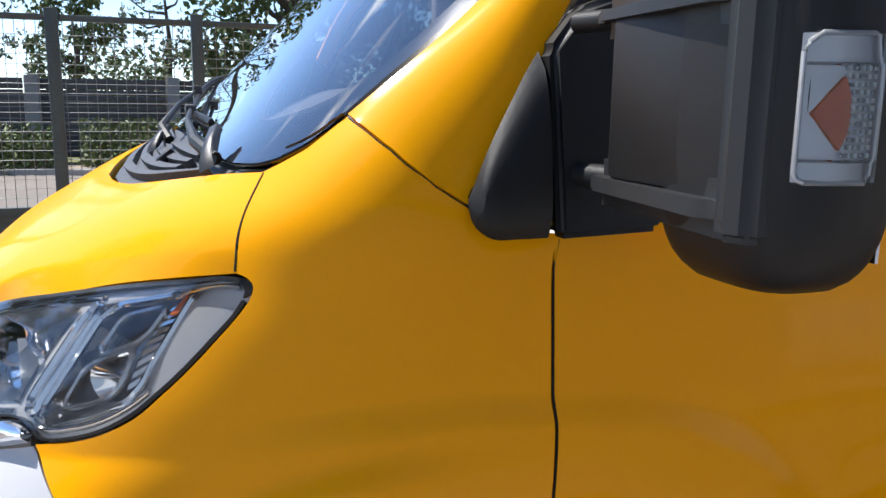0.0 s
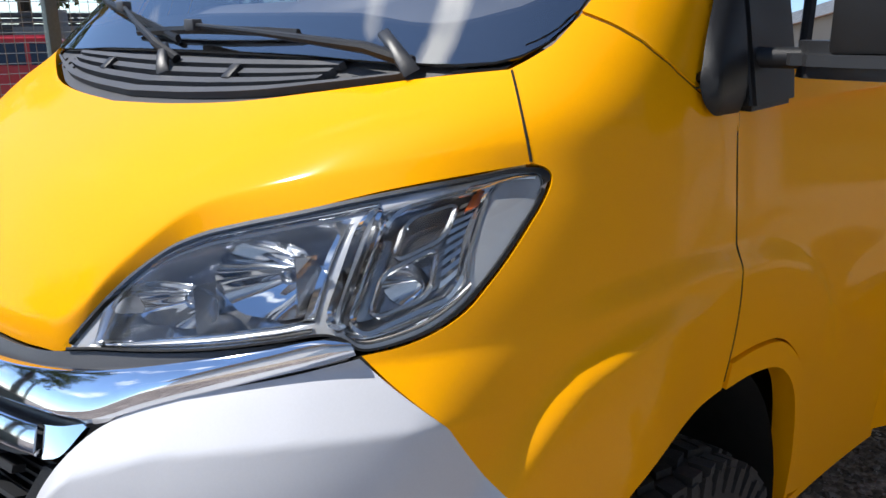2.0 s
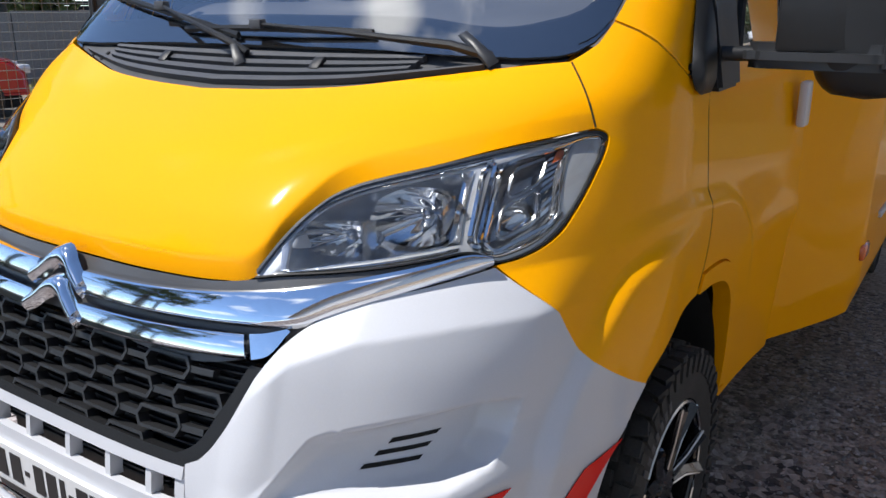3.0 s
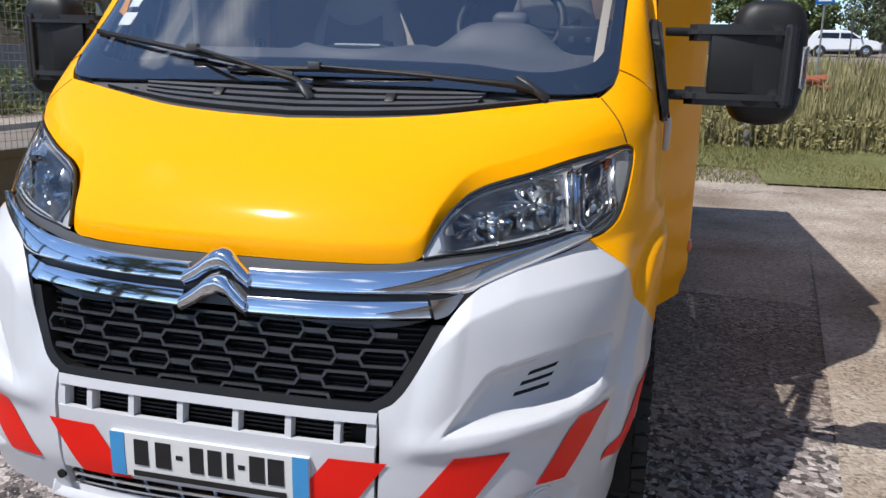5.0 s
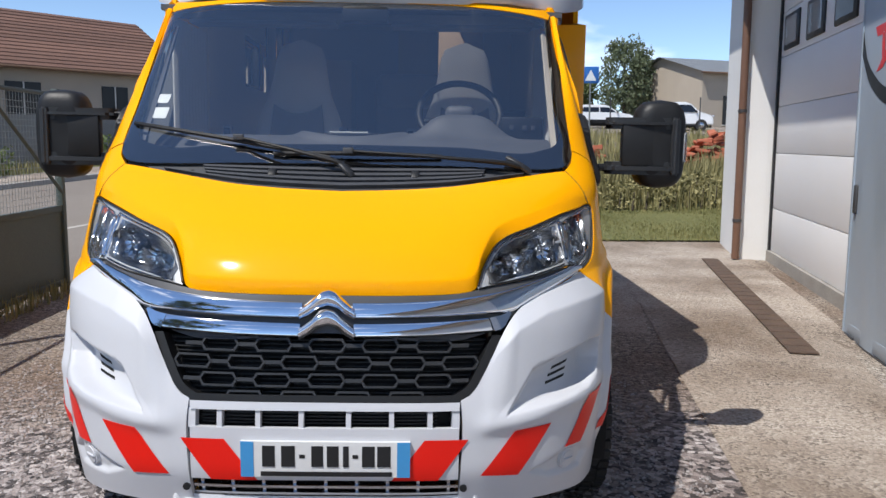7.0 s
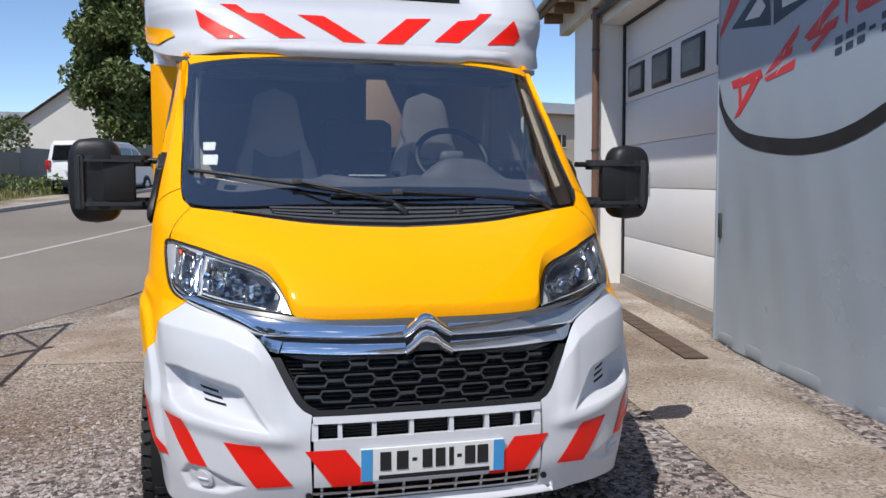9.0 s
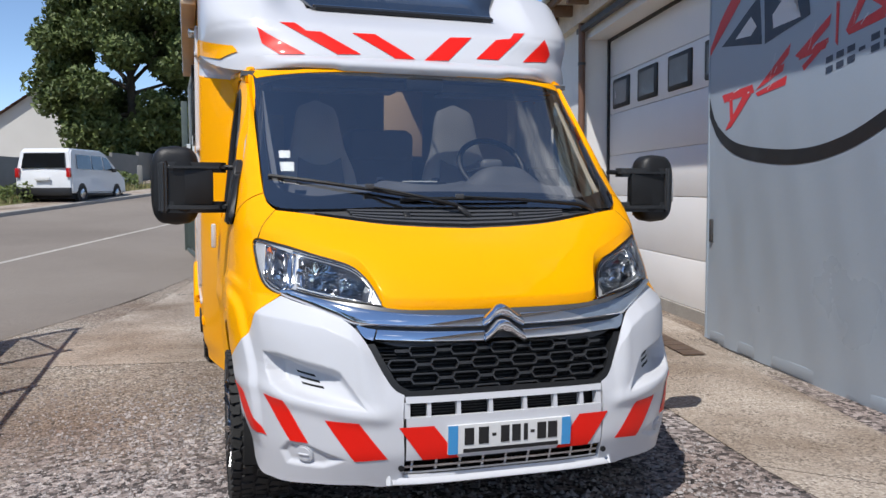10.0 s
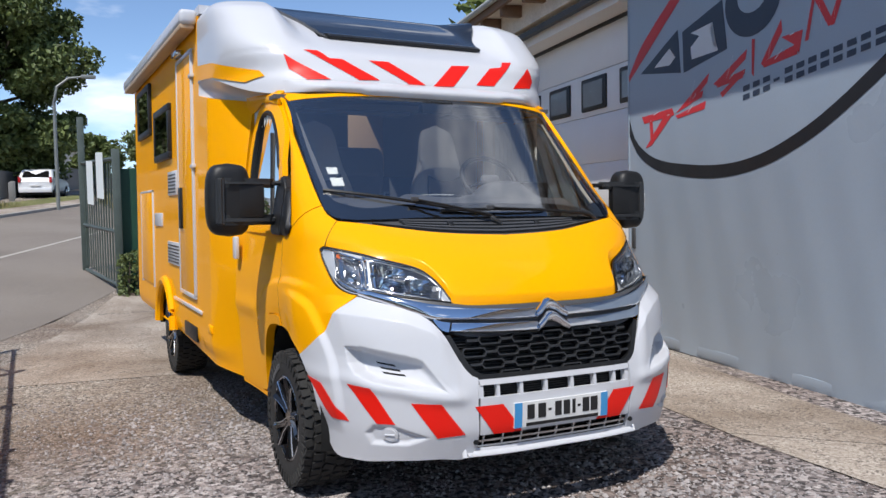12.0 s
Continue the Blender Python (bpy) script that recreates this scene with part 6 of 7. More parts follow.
bbox("door_rail", 0.62, 4.75, -0.06, 0.02, 3.78, 3.85, DARKSTEEL, gdoor, "dark sliding rail over the door")
pipe = tagged(new("downpipe"), "brown rain downpipe on the white wall", "downpipe")
part("pipe", tube_bm([bp(4.56, -0.03, 0.02), bp(4.56, -0.03, 3.9)], 0.05, 12), PIPE, pipe)
for z in (0.5, 1.9, 3.3):
    part("pipe_clip", tube_bm([bp(4.56, -0.03, z), bp(4.56, -0.03, z + 0.04)], 0.058, 12), DARKSTEEL, pipe)

# big sliding door with the painted sign
slide = tagged(new("sliding_door"), "grey-blue sheet steel sliding door with painted sign", "sliding door")
def sheet_d(a, z):
    """How far the beaten sheet stands out: upright folds, stronger towards the foot."""
    w = a * 1.15 + 0.42 * z + 0.25 * math.sin(a * 1.7)
    fold = abs(2 * (w - math.floor(w + 0.5)))
    w2 = a * 1.9 - 0.55 * z
    fold2 = abs(2 * (w2 - math.floor(w2 + 0.5)))
    return 0.15 + (0.011 * fold + 0.006 * fold2) * (0.25 + 0.75 * ease((2.6 - z) / 1.6)) + 0.002 * noise.noise((a * 2, z * 1.3, 3.0))


def dent(u, v):
    a, z = 0.537 - 6.2 * u, -0.04 + 3.92 * v
    return bp(a, sheet_d(a, z), z)


skin("door_sheet", dent, 150, 60, STEELGREY, slide, 0.05, centre=tuple(bp(-3, 3, 2)))
bbox("door_foot", -5.66, 0.53, 0.158, 0.20, -0.04, 0.07, STEELGREY, slide, bevel=0.006)
bbox("foot_seal", -5.66, 0.537, 0.148, 0.20, -0.062, -0.04, DARKSTEEL, slide)
bbox("door_edge", 0.532, 0.558, 0.146, 0.216, -0.04, 3.88, STEELGREY, slide)
bbox("foot_roller", 0.28, 0.50, 0.141, 0.20, -0.07, -0.02, DARKSTEEL, slide)
bbox("pull_handle", 0.41, 0.465, 0.131, 0.166, 0.955, 1.185, DARKSTEEL, slide, bevel=0.012)

def sign(name, outline, mat, lift=0.0015, label=""):
    """Paint on the sheet: an outline in (a, z), laid over its folds."""
    bm = bmesh.new()
    bm.faces.new([bm.verts.new((1.051 * a + 0.392, 1.051 * b - 0.076, 0)) for a, b in outline])
    for _ in range(5):
        bmesh.ops.triangulate(bm, faces=bm.faces[:])
        far = [e for e in bm.edges if e.calc_length() > 0.07]
        if far:
            bmesh.ops.subdivide_edges(bm, edges=far, cuts=1)
    for v in bm.verts:
        v.co = bp(v.co.x, sheet_d(v.co.x, v.co.y) - 0.0015 - lift, v.co.y)
    return part(name, bm, mat, slide, label)


def ribbon(name, lo, hi, n, mat, label):
    sign(name, [tuple(lo(i / n)) for i in range(n + 1)] + [tuple(hi(i / n)) for i in range(n, -1, -1)], mat, label=label)


ribbon("sign_arc", curve((0.13, 2.16), (-0.02, 1.97), (-0.25, 1.84), (-0.98, 1.69), (-1.95, 1.72), (-2.6, 1.92), (-3.21, 2.24), (-4.1, 2.85)), curve((0.13, 2.34), (0.02, 2.12), (-0.22, 1.965), (-0.98, 1.81), (-1.95, 1.83), (-2.6, 2.04), (-3.21, 2.37), (-4.05, 2.98)), 40, LOGOBLACK, "black sweeping arc")
ribbon("sign_swoosh", curve((0.14, 2.78), (-0.10, 3.03), (-0.40, 3.23), (-0.70, 3.40), (-1.2, 3.6)), curve((0.14, 2.72), (-0.14, 3.00), (-0.46, 3.23), (-0.74, 3.38), (-1.2, 3.56)), 20, LOGORED, "thin red sweep")
sign("sign_triangle", [(-0.11, 2.77), (-0.80, 3.08), (-0.85, 2.67)], LOGONAVY)
sign("sign_mark", [(-0.38, 2.79), (-0.66, 2.93), (-0.62, 2.85), (-0.76, 2.83), (-0.66, 2.77)], LOGOWHITE, 0.003)
sign("sign_square", [(-0.875, 3.04), (-1.50, 3.19), (-1.57, 2.76), (-0.90, 2.66)], LOGONAVY)
sign("sign_mark", [(-1.02, 3.00), (-1.36, 3.03), (-1.18, 2.93), (-1.40, 2.87), (-1.20, 2.86), (-1.44, 2.77), (-1.04, 2.76), (-1.16, 2.84), (-1.02, 2.87), (-1.16, 2.95)], LOGOWHITE, 0.003)
ring_o = [(-1.90 + 0.36 * math.cos(t), 3.10 + 0.30 * math.sin(t)) for t in np.linspace(0, 2 * math.pi, 28, endpoint=False)]
sign("sign_disc", ring_o, LOGONAVY)
sign("sign_mark", [(-1.90 + 0.19 * math.cos(t), 3.13 + 0.14 * math.sin(t)) for t in np.linspace(0, 2 * math.pi, 18, endpoint=False)], STEELGREY, 0.003)
# slanting red brush shapes of the sign
for nm, pts in (("a", [(-0.13, 2.33), (-0.70, 2.36), (-0.74, 2.29), (-0.18, 2.26)]), ("b", [(-0.55, 2.30), (-0.72, 2.31), (-0.32, 2.03), (-0.20, 2.01)]), ("c", [(-0.28, 2.28), (-0.34, 2.28), (-0.36, 2.12), (-0.30, 2.10)]),
                ("d", [(-0.76, 2.30), (-1.31, 2.60), (-1.28, 2.52), (-1.02, 2.36)]), ("e", [(-0.76, 2.28), (-1.26, 2.36), (-1.24, 2.29), (-0.80, 2.25)]), ("f", [(-0.95, 2.40), (-1.22, 2.46), (-1.20, 2.40), (-0.98, 2.36)]),
                ("g", [(-1.37, 2.49), (-1.84, 2.71), (-1.82, 2.63), (-1.46, 2.45)]), ("h", [(-1.46, 2.50), (-1.82, 2.55), (-1.78, 2.48), (-1.42, 2.45)]), ("i", [(-1.78, 2.54), (-1.82, 2.52), (-1.50, 2.36), (-1.47, 2.40)]),
                ("j", [(-1.90, 2.78), (-1.94, 2.77), (-1.93, 2.47), (-1.90, 2.50)]), ("k", [(-2.02, 2.56), (-2.26, 2.86), (-2.27, 2.76), (-2.12, 2.58)]), ("l", [(-2.02, 2.56), (-2.44, 2.64), (-2.44, 2.56), (-2.06, 2.52)]), ("m", [(-2.26, 2.72), (-2.50, 2.73), (-2.46, 2.56), (-2.40, 2.64)]),
                ("n", [(-2.52, 2.64), (-2.60, 2.95), (-2.63, 2.95), (-2.56, 2.64)]), ("o", [(-2.60, 2.95), (-2.76, 2.70), (-2.80, 2.74), (-2.66, 2.97)]), ("p", [(-2.76, 2.70), (-2.90, 3.0), (-2.95, 3.0), (-2.82, 2.70)])):
    sign("sign_brush_shape", pts, LOGORED, label="red slanting brush shape")
    sign("sign_highlight", [(p[0] * 0.6 + q[0] * 0.4, p[1] * 0.9 + q[1] * 0.1) for p, q in ((pts[0], pts[1]), (pts[1], pts[0]))] + [(pts[1][0] * 0.6 + pts[0][0] * 0.4, pts[1][1] * 0.9 + pts[0][1] * 0.1 - 0.008), (pts[0][0] * 0.6 + pts[1][0] * 0.4, pts[0][1] * 0.9 + pts[1][1] * 0.1 - 0.008)], LOGOWHITE, 0.003)
for k in range(12):
    a, z = -1.79 - 0.128 * k, 2.295 + 0.0165 * k
    if k != 3:
        for lo, hi, x0, x1 in ((0.0, 0.045, 0, 0.088), (0.071, 0.116, 0, 0.088)):
            sign("caption_bar", [(a - x0, z + lo + 0.12 * x0), (a - x0, z + hi + 0.12 * x0), (a - x1, z + hi + 0.12 * x1), (a - x1, z + lo + 0.12 * x1)], LOGONAVY)
    else:
        sign("caption_bar", [(a, z + 0.045), (a, z + 0.07), (a - 0.07, z + 0.08), (a - 0.07, z + 0.055)], LOGONAVY)

# drain channel in the apron
drain = tagged(new("drain_channel"), "rusty slotted drain channel in the concrete", "drain", kind="structure")
d0, d1 = Vector((2.93, 3.15, 0.016)), Vector((3.93, 8.0, 0.016))
dv = (d1 - d0).normalized()
dn = Vector((dv.y, -dv.x, 0))
for k in range(22):
    p = d0.lerp(d1, k / 22)
    q = d0.lerp(d1, (k + 0.92) / 22)
    bm = bmesh.new()
    vs = [bm.verts.new(v) for v in (p, q, q + dn * 0.2, p + dn * 0.2)]
    bm.faces.new(vs)
    r = bmesh.ops.extrude_face_region(bm, geom=bm.faces[:])
    for v in r["geom"]:
        if isinstance(v, bmesh.types.BMVert):
            v.co.z += 0.008
    part("grating", bm, DRAIN, drain, smooth=False)

# ---------------------------------------------------------------- gates and fences
def wire_panel(name, p, q, z0, z1, step, parent, r=0.0022, ystep=None):
    """A net of wires between two upright lines."""
    bm = bmesh.new()
    p, q = Vector(p), Vector(q)
    L = (q - p).length
    for k in range(1, int(L / step)):
        c = p.lerp(q, k * step / L)
        tube_bm([(c.x, c.y, c.z + z0), (c.x, c.y, c.z + z1)], r, 3, bm, cap=False)
    ys = ystep or step
    for k in range(1, int((z1 - z0) / ys)):
        z = z0 + k * ys
        tube_bm([(p.x, p.y, p.z + z), (q.x, q.y, q.z + z)], r, 3, bm, cap=False)
    return part(name, bm, WIRE, parent, smooth=False)


GX = -3.32
side_gate = tagged(new("yard_gate"), "dark green steel gate with wire mesh over solid panels", "gate")
ys = [5.75, 4.35, 2.95, 1.60, 0.95, 0.15, -0.65, -1.45, -2.8, -4.2]
for i, y in enumerate(ys):
    box("gate_post", (GX - 0.035, y - 0.035, 0.0), (GX + 0.035, y + 0.035, 2.0 + (0.12 if i == 1 else 0)), GATEGREEN, side_gate, bevel=0.006)
for y0, y1 in zip(ys, ys[1:]):
    box("gate_rail", (GX - 0.018, y1 + 0.035, 1.93), (GX + 0.018, y0 - 0.035, 1.965), GATEGREEN, side_gate, bevel=0.004)
    box("gate_rail", (GX - 0.025, y1 + 0.035, 0.80), (GX + 0.025, y0 - 0.035, 0.86), GATEGREEN, side_gate, bevel=0.004)
    box("gate_rail", (GX - 0.025, y1 + 0.035, 0.06), (GX + 0.025, y0 - 0.035, 0.12), GATEGREEN, side_gate, bevel=0.004)
    box("solid_panel", (GX - 0.008, y1 + 0.035, 0.12), (GX + 0.008, y0 - 0.035, 0.80), GATEGREEN, side_gate)
    wire_panel("mesh_panel", (GX, y1, 0), (GX, y0, 0), 0.86, 1.93, 0.055, side_gate, 0.0024)
for a, b in (((5.70, 1.0), (4.40, 1.9)), ):
    tube("gate_brace", [(GX + 0.03, a[0], a[1]), (GX + 0.03, b[0], b[1])], 0.018, GATEGREEN, side_gate, sides=6)

rear_gate = tagged(new("entrance_gate"), "open green mesh gate with white notices", "gate")
g0, g1 = Vector((-0.92, 11.1, rise(0, 11.1))), Vector((-1.24, 14.4, rise(0, 14.4)))
for p, h in ((g0, 2.35), (g1, 3.0)):
    part("gate_post", box_bm((p.x - 0.06, p.y - 0.06, p.z - 0.1), (p.x + 0.06, p.y + 0.06, p.z + h), 0.01), GATEGREEN, rear_gate)
for z in (0.12, 1.0, 2.2):
    part("gate_rail", tube_bm([g0 + Vector((0, 0, z)), g1 + Vector((0, 0, z - 0.1))], 0.035, 6), GATEGREEN, rear_gate)
for k in range(1, 14):
    p = g0.lerp(g1, k / 14)
    part("gate_bar", tube_bm([p + Vector((0, 0, 0.12)), p + Vector((0, 0, 2.12))], 0.016, 5), GATEGREEN, rear_gate)
PAPERS = [(0.25, 1.5, 0.8), (0.55, 1.35, 0.8)]
for k, z, h in PAPERS:
    p, q = g0.lerp(g1, k), g0.lerp(g1, k + 0.2)
    mesh_part("notice", [p + Vector((-0.05, 0, z)), q + Vector((-0.05, 0, z)), q + Vector((-0.05, 0, z + h)), p + Vector((-0.05, 0, z + h))], [(0, 1, 2, 3)], PAPER, rear_gate, "white notice")
GREENSHEET = material("green_sheet", (0.012, 0.06, 0.035), 0.55, vary=0.2)
screen_f = tagged(new("green_screen_fence"), "dark green sheet fence beside the gate", "fence")
for k in range(2):
    part("fence_sheet", box_bm((-0.86 + 0.8 * k, 11.2, 0.05), (-0.08 + 0.8 * k, 11.24, 2.15), 0.0), GREENSHEET, screen_f)
for k in range(3):
    part("fence_post", box_bm((-0.89 + 0.8 * k, 11.24, 0.0), (-0.84 + 0.8 * k, 11.29, 2.2), 0.004), GATEGREEN, screen_f)

# ---------------------------------------------------------------- across the street
wall2 = tagged(new("street_wall"), "long weathered grey concrete wall behind the verge", "wall", kind="structure")
for k in range(30):
    a = -38 + 4.0 * k
    (x0, y0), (x1, y1) = st_pt(a, 14.6 if a < 24 else 14.6 + 0.1 * (a - 24)), st_pt(a + 3.98, 14.6 if a < 20.1 else 14.6 + 0.1 * (a - 20.02))
    z = min(rise(x0, y0), rise(x1, y1))
    bm = bmesh.new()
    d = Vector((SN.x, SN.y, 0)) * 0.16
    base = [Vector((x0, y0, z - 0.3)), Vector((x1, y1, z - 0.3))]
    q = [base[0], base[1], base[1] + d, base[0] + d]
    lo = [bm.verts.new(p) for p in q]
    hi = [bm.verts.new(p + Vector((0, 0, 1.95))) for p in q]
    bm.faces.new(lo[::-1])
    bm.faces.new(hi)
    for i in range(4):
        bm.faces.new((lo[i], lo[(i + 1) % 4], hi[(i + 1) % 4], hi[i]))
    part("wall_panel", bm, CONCWALL, wall2, smooth=False)
# ---------------------------------------------------------------- plants
LEAF = [material("oak_leaves", (0.065, 0.10, 0.026), 0.6, vary=0.4, scale=0.5, fine=8, second=(0.15, 0.19, 0.05), island=True), material("pale_leaves", (0.10, 0.15, 0.035), 0.6, vary=0.35, scale=0.6, fine=8, second=(0.17, 0.21, 0.06), island=True), material("willow_leaves", (0.085, 0.115, 0.055), 0.6, vary=0.35, scale=0.6, fine=8, second=(0.15, 0.18, 0.09), island=True)]
BARK = material("bark", (0.085, 0.068, 0.05), 0.9, vary=0.35, scale=3, fine=25, bump=0.02)
WEED = material("tall_weeds", (0.17, 0.17, 0.06), 0.75, vary=0.35, scale=0.7, fine=9, second=(0.36, 0.31, 0.14), island=True)
TURF = material("short_turf", (0.16, 0.17, 0.05), 0.75, vary=0.35, scale=0.8, fine=9, second=(0.27, 0.25, 0.10), island=True)


def leaf_mesh(name, centres, size, mat, parent, seed, droop=0.0, label=""):
    """Many small folded leaves, two triangles each, in one mesh."""
    g = np.random.default_rng(seed)
    c = np.asarray(centres)
    n = len(c)
    a = g.normal(size=(n, 3))
    a[:, 2] -= droop * 2
    a /= np.linalg.norm(a, axis=1, keepdims=True)
    b = np.cross(a, g.normal(size=(n, 3)))
    b /= np.linalg.norm(b, axis=1, keepdims=True) + 1e-9
    s = size * g.uniform(0.6, 1.3, (n, 1))
    nn = np.cross(a, b) * s * 0.15
    v = np.stack([c - a * s * 0.5, c + b * s * 0.34 + nn, c + a * s * 0.6, c - b * s * 0.34 + nn], 1).reshape(-1, 3)
    f = np.arange(n * 4).reshape(-1, 4)
    me = bpy.data.meshes.new(name)
    me.from_pydata(v.tolist(), [], f.tolist())
    me.materials.append(mat)
    ob = new(name, me)
    if parent:
        ob.parent = parent
    if label:
        tagged(ob, label)
    return ob


def tree(x, y, height, spread, trunk, mat, seed, label, leaves=9000, leaf=0.3, low=0.25, droop=0.0, squash=1.0, name="tree", count=90):
    g = np.random.default_rng(seed)
    z0 = rise(x, y)
    t = thing(name, label, "tree")
    t.location = (x, y, z0)
    part("trunk", tube_bm([(0, 0, -0.2), (0.1, 0.05, height * low), (0.0, 0.15, height * 0.5), (0.1, 0, height * 0.8)], [trunk, trunk * 0.75, trunk * 0.45, trunk * 0.12], 9), BARK, t)
    clumps = []
    for k in range(count):
        ang, q = g.uniform(0, 2 * math.pi), g.uniform(0, 1)
        zc = height * (low + (0.97 - low) * q)
        prof = math.sin(math.pi * min(max(0.12 + 0.80 * q, 0), 1)) ** 0.7
        r = spread * prof * g.uniform(0.35, 0.95)
        c = np.array([r * math.cos(ang), r * math.sin(ang), zc])
        clumps.append((c, spread * g.uniform(0.13, 0.26)))
        if k % 8 == 0:
            s = Vector((0, 0.1, height * (low + 0.15 + 0.3 * q)))
            part("limb", tube_bm([s, s.lerp(Vector(c), 0.5) + Vector((0, 0, -0.2)), Vector(c)], [trunk * 0.35, trunk * 0.2, trunk * 0.06], 6), BARK, t)
    pts = []
    per = leaves // len(clumps)
    for c, r in clumps:
        d = g.normal(size=(per, 3))
        d /= np.linalg.norm(d, axis=1, keepdims=True)
        p = c + d * r * g.uniform(0.45, 1.05, (per, 1)) * np.array([1, 1, 0.75 * squash])
        if droop:
            p[:, 2] -= droop * spread * g.uniform(0, 1, per) ** 2
        pts.append(p)
    leaf_mesh("crown", np.concatenate(pts), leaf, mat, t, seed, droop)
    return t


def shrub(x, y, w, d, h, mat, seed, label, leaves=2500, leaf=0.12, name="shrub", category="shrub", z=None):
    g = np.random.default_rng(seed)
    t = thing(name, label, category)
    t.location = (x, y, rise(x, y) if z is None else z)
    p = g.uniform(-1, 1, (leaves, 3)) * np.array([w / 2, d / 2, h / 2]) + np.array([0, 0, h / 2])
    p[:, 2] += 0.12 * h * np.sin(p[:, 0] * 3.1 + seed) * (p[:, 2] / h)
    keep = g.uniform(0, 1, leaves) < 0.35 + 0.65 * np.maximum.reduce([np.abs(p[:, 0]) / (w / 2), np.abs(p[:, 1]) / (d / 2), p[:, 2] / h]) ** 3
    leaf_mesh("foliage", p[keep], leaf, mat, t, seed)
    for k in range(4):
        xx = w * (k - 1.5) / 5
        part("stem", tube_bm([(xx, 0, -0.1), (xx + 0.05, 0.02, h * 0.7)], [0.03, 0.01], 5), BARK, t)
    return t


tree(-4.4, 52, 15.5, 6.0, 0.45, LEAF[0], 3, "large dark green oak tree beside the street", 84000, 0.34, 0.05, count=170)
shrub(-12.8, 46, 3.2, 2.0, 2.9, LEAF[0], 5, "dark green shrub behind the wall", 3000, 0.2)
tree(16.8, 66, 7.3, 2.9, 0.24, LEAF[2], 7, "pale weeping willow beyond the car park", 6500, 0.24, 0.22, droop=0.5)
tree(13.5, 78, 5.4, 3.6, 0.3, LEAF[0], 8, "round dark green tree in the distance", 6000, 0.36)
tree(9.6, 84, 7.2, 3.4, 0.3, LEAF[0], 9, "dark green tree in the distance", 6000, 0.36)
tree(3.0, 70, 4.6, 2.2, 0.3, LEAF[1], 10, "light green tree in the distance", 5000, 0.36)
tree(30.0, 46, 9.5, 4.0, 0.3, LEAF[0], 15, "green tree behind the far building", 5000, 0.36)
tree(9.6, 12.0, 9.0, 3.6, 0.28, LEAF[1], 19, "light green tree behind the garage", 7000, 0.28, 0.3)
tree(-19.5, 10.5, 8.5, 3.6, 0.3, LEAF[0], 11, "dark green conifer-like tree across the street", 9000, 0.24, 0.1)
tree(-17.5, 16.0, 10.0, 4.2, 0.3, LEAF[0], 12, "dense green tree across the street", 9000, 0.26, 0.12)
tree(-26.0, 9.0, 9.5, 3.0, 0.25, LEAF[1], 13, "airy light green birch across the street", 4500, 0.22, 0.3)
tree(-23.5, 5.2, 9.0, 3.6, 0.3, LEAF[0], 14, "dark green tree across the street", 9000, 0.24, 0.12)
tree(-24.5, 1.6, 6.4, 1.5, 0.16, LEAF[2], 21, "thin airy tree across the street", 900, 0.16, 0.3)
tree(-33.0, -1.4, 6.2, 2.0, 0.2, LEAF[0], 22, "small dark conifer across the street", 5000, 0.2, 0.05)
tree(-36.0, -5.0, 8.0, 1.8, 0.16, LEAF[2], 23, "slim pale birch across the street", 1200, 0.18, 0.3)
tree(-18.0, 24.0, 7.5, 3.4, 0.28, LEAF[0], 16, "green garden tree beside the house", 6000, 0.26, 0.2)
tree(-6.4, -6.8, 7.4, 2.6, 0.24, LEAF[0], 17, "green tree beside the yard gate", 6000, 0.18, 0.4)
shrub(-19.6, 0.6, 1.6, 1.8, 2.5, LEAF[1], 31, "bright yellow-green garden shrub", 3000, 0.13)
shrub(-17.0, 4.0, 1.2, 9.0, 1.0, LEAF[0], 32, "clipped dark green hedge behind the street", 9000, 0.11, "hedge", "hedge")
shrub(-16.9, -4.5, 1.2, 7.0, 0.9, LEAF[0], 35, "clipped dark green hedge behind the street", 9000, 0.12, "hedge", "hedge")
for k, (a, c, w_, h_) in enumerate(((8.0, 12.2, 2.6, 0.9), (14.0, 12.1, 3.2, 0.8), (19.0, 12.3, 2.4, 0.7), (3.0, 12.2, 2.8, 1.0), (24.5, 12.6, 2.2, 0.9), (28.5, 12.9, 2.2, 0.8))):
    x, y = st_pt(a, c)
    shrub(x, y, w_, 1.6, h_, LEAF[1], 40 + k, "rough green shrub on the grass verge", 1600, 0.13)
shrub(-0.62, 10.85, 0.7, 0.5, 0.75, LEAF[0], 50, "small green shrub at the gate foot", 900, 0.08)


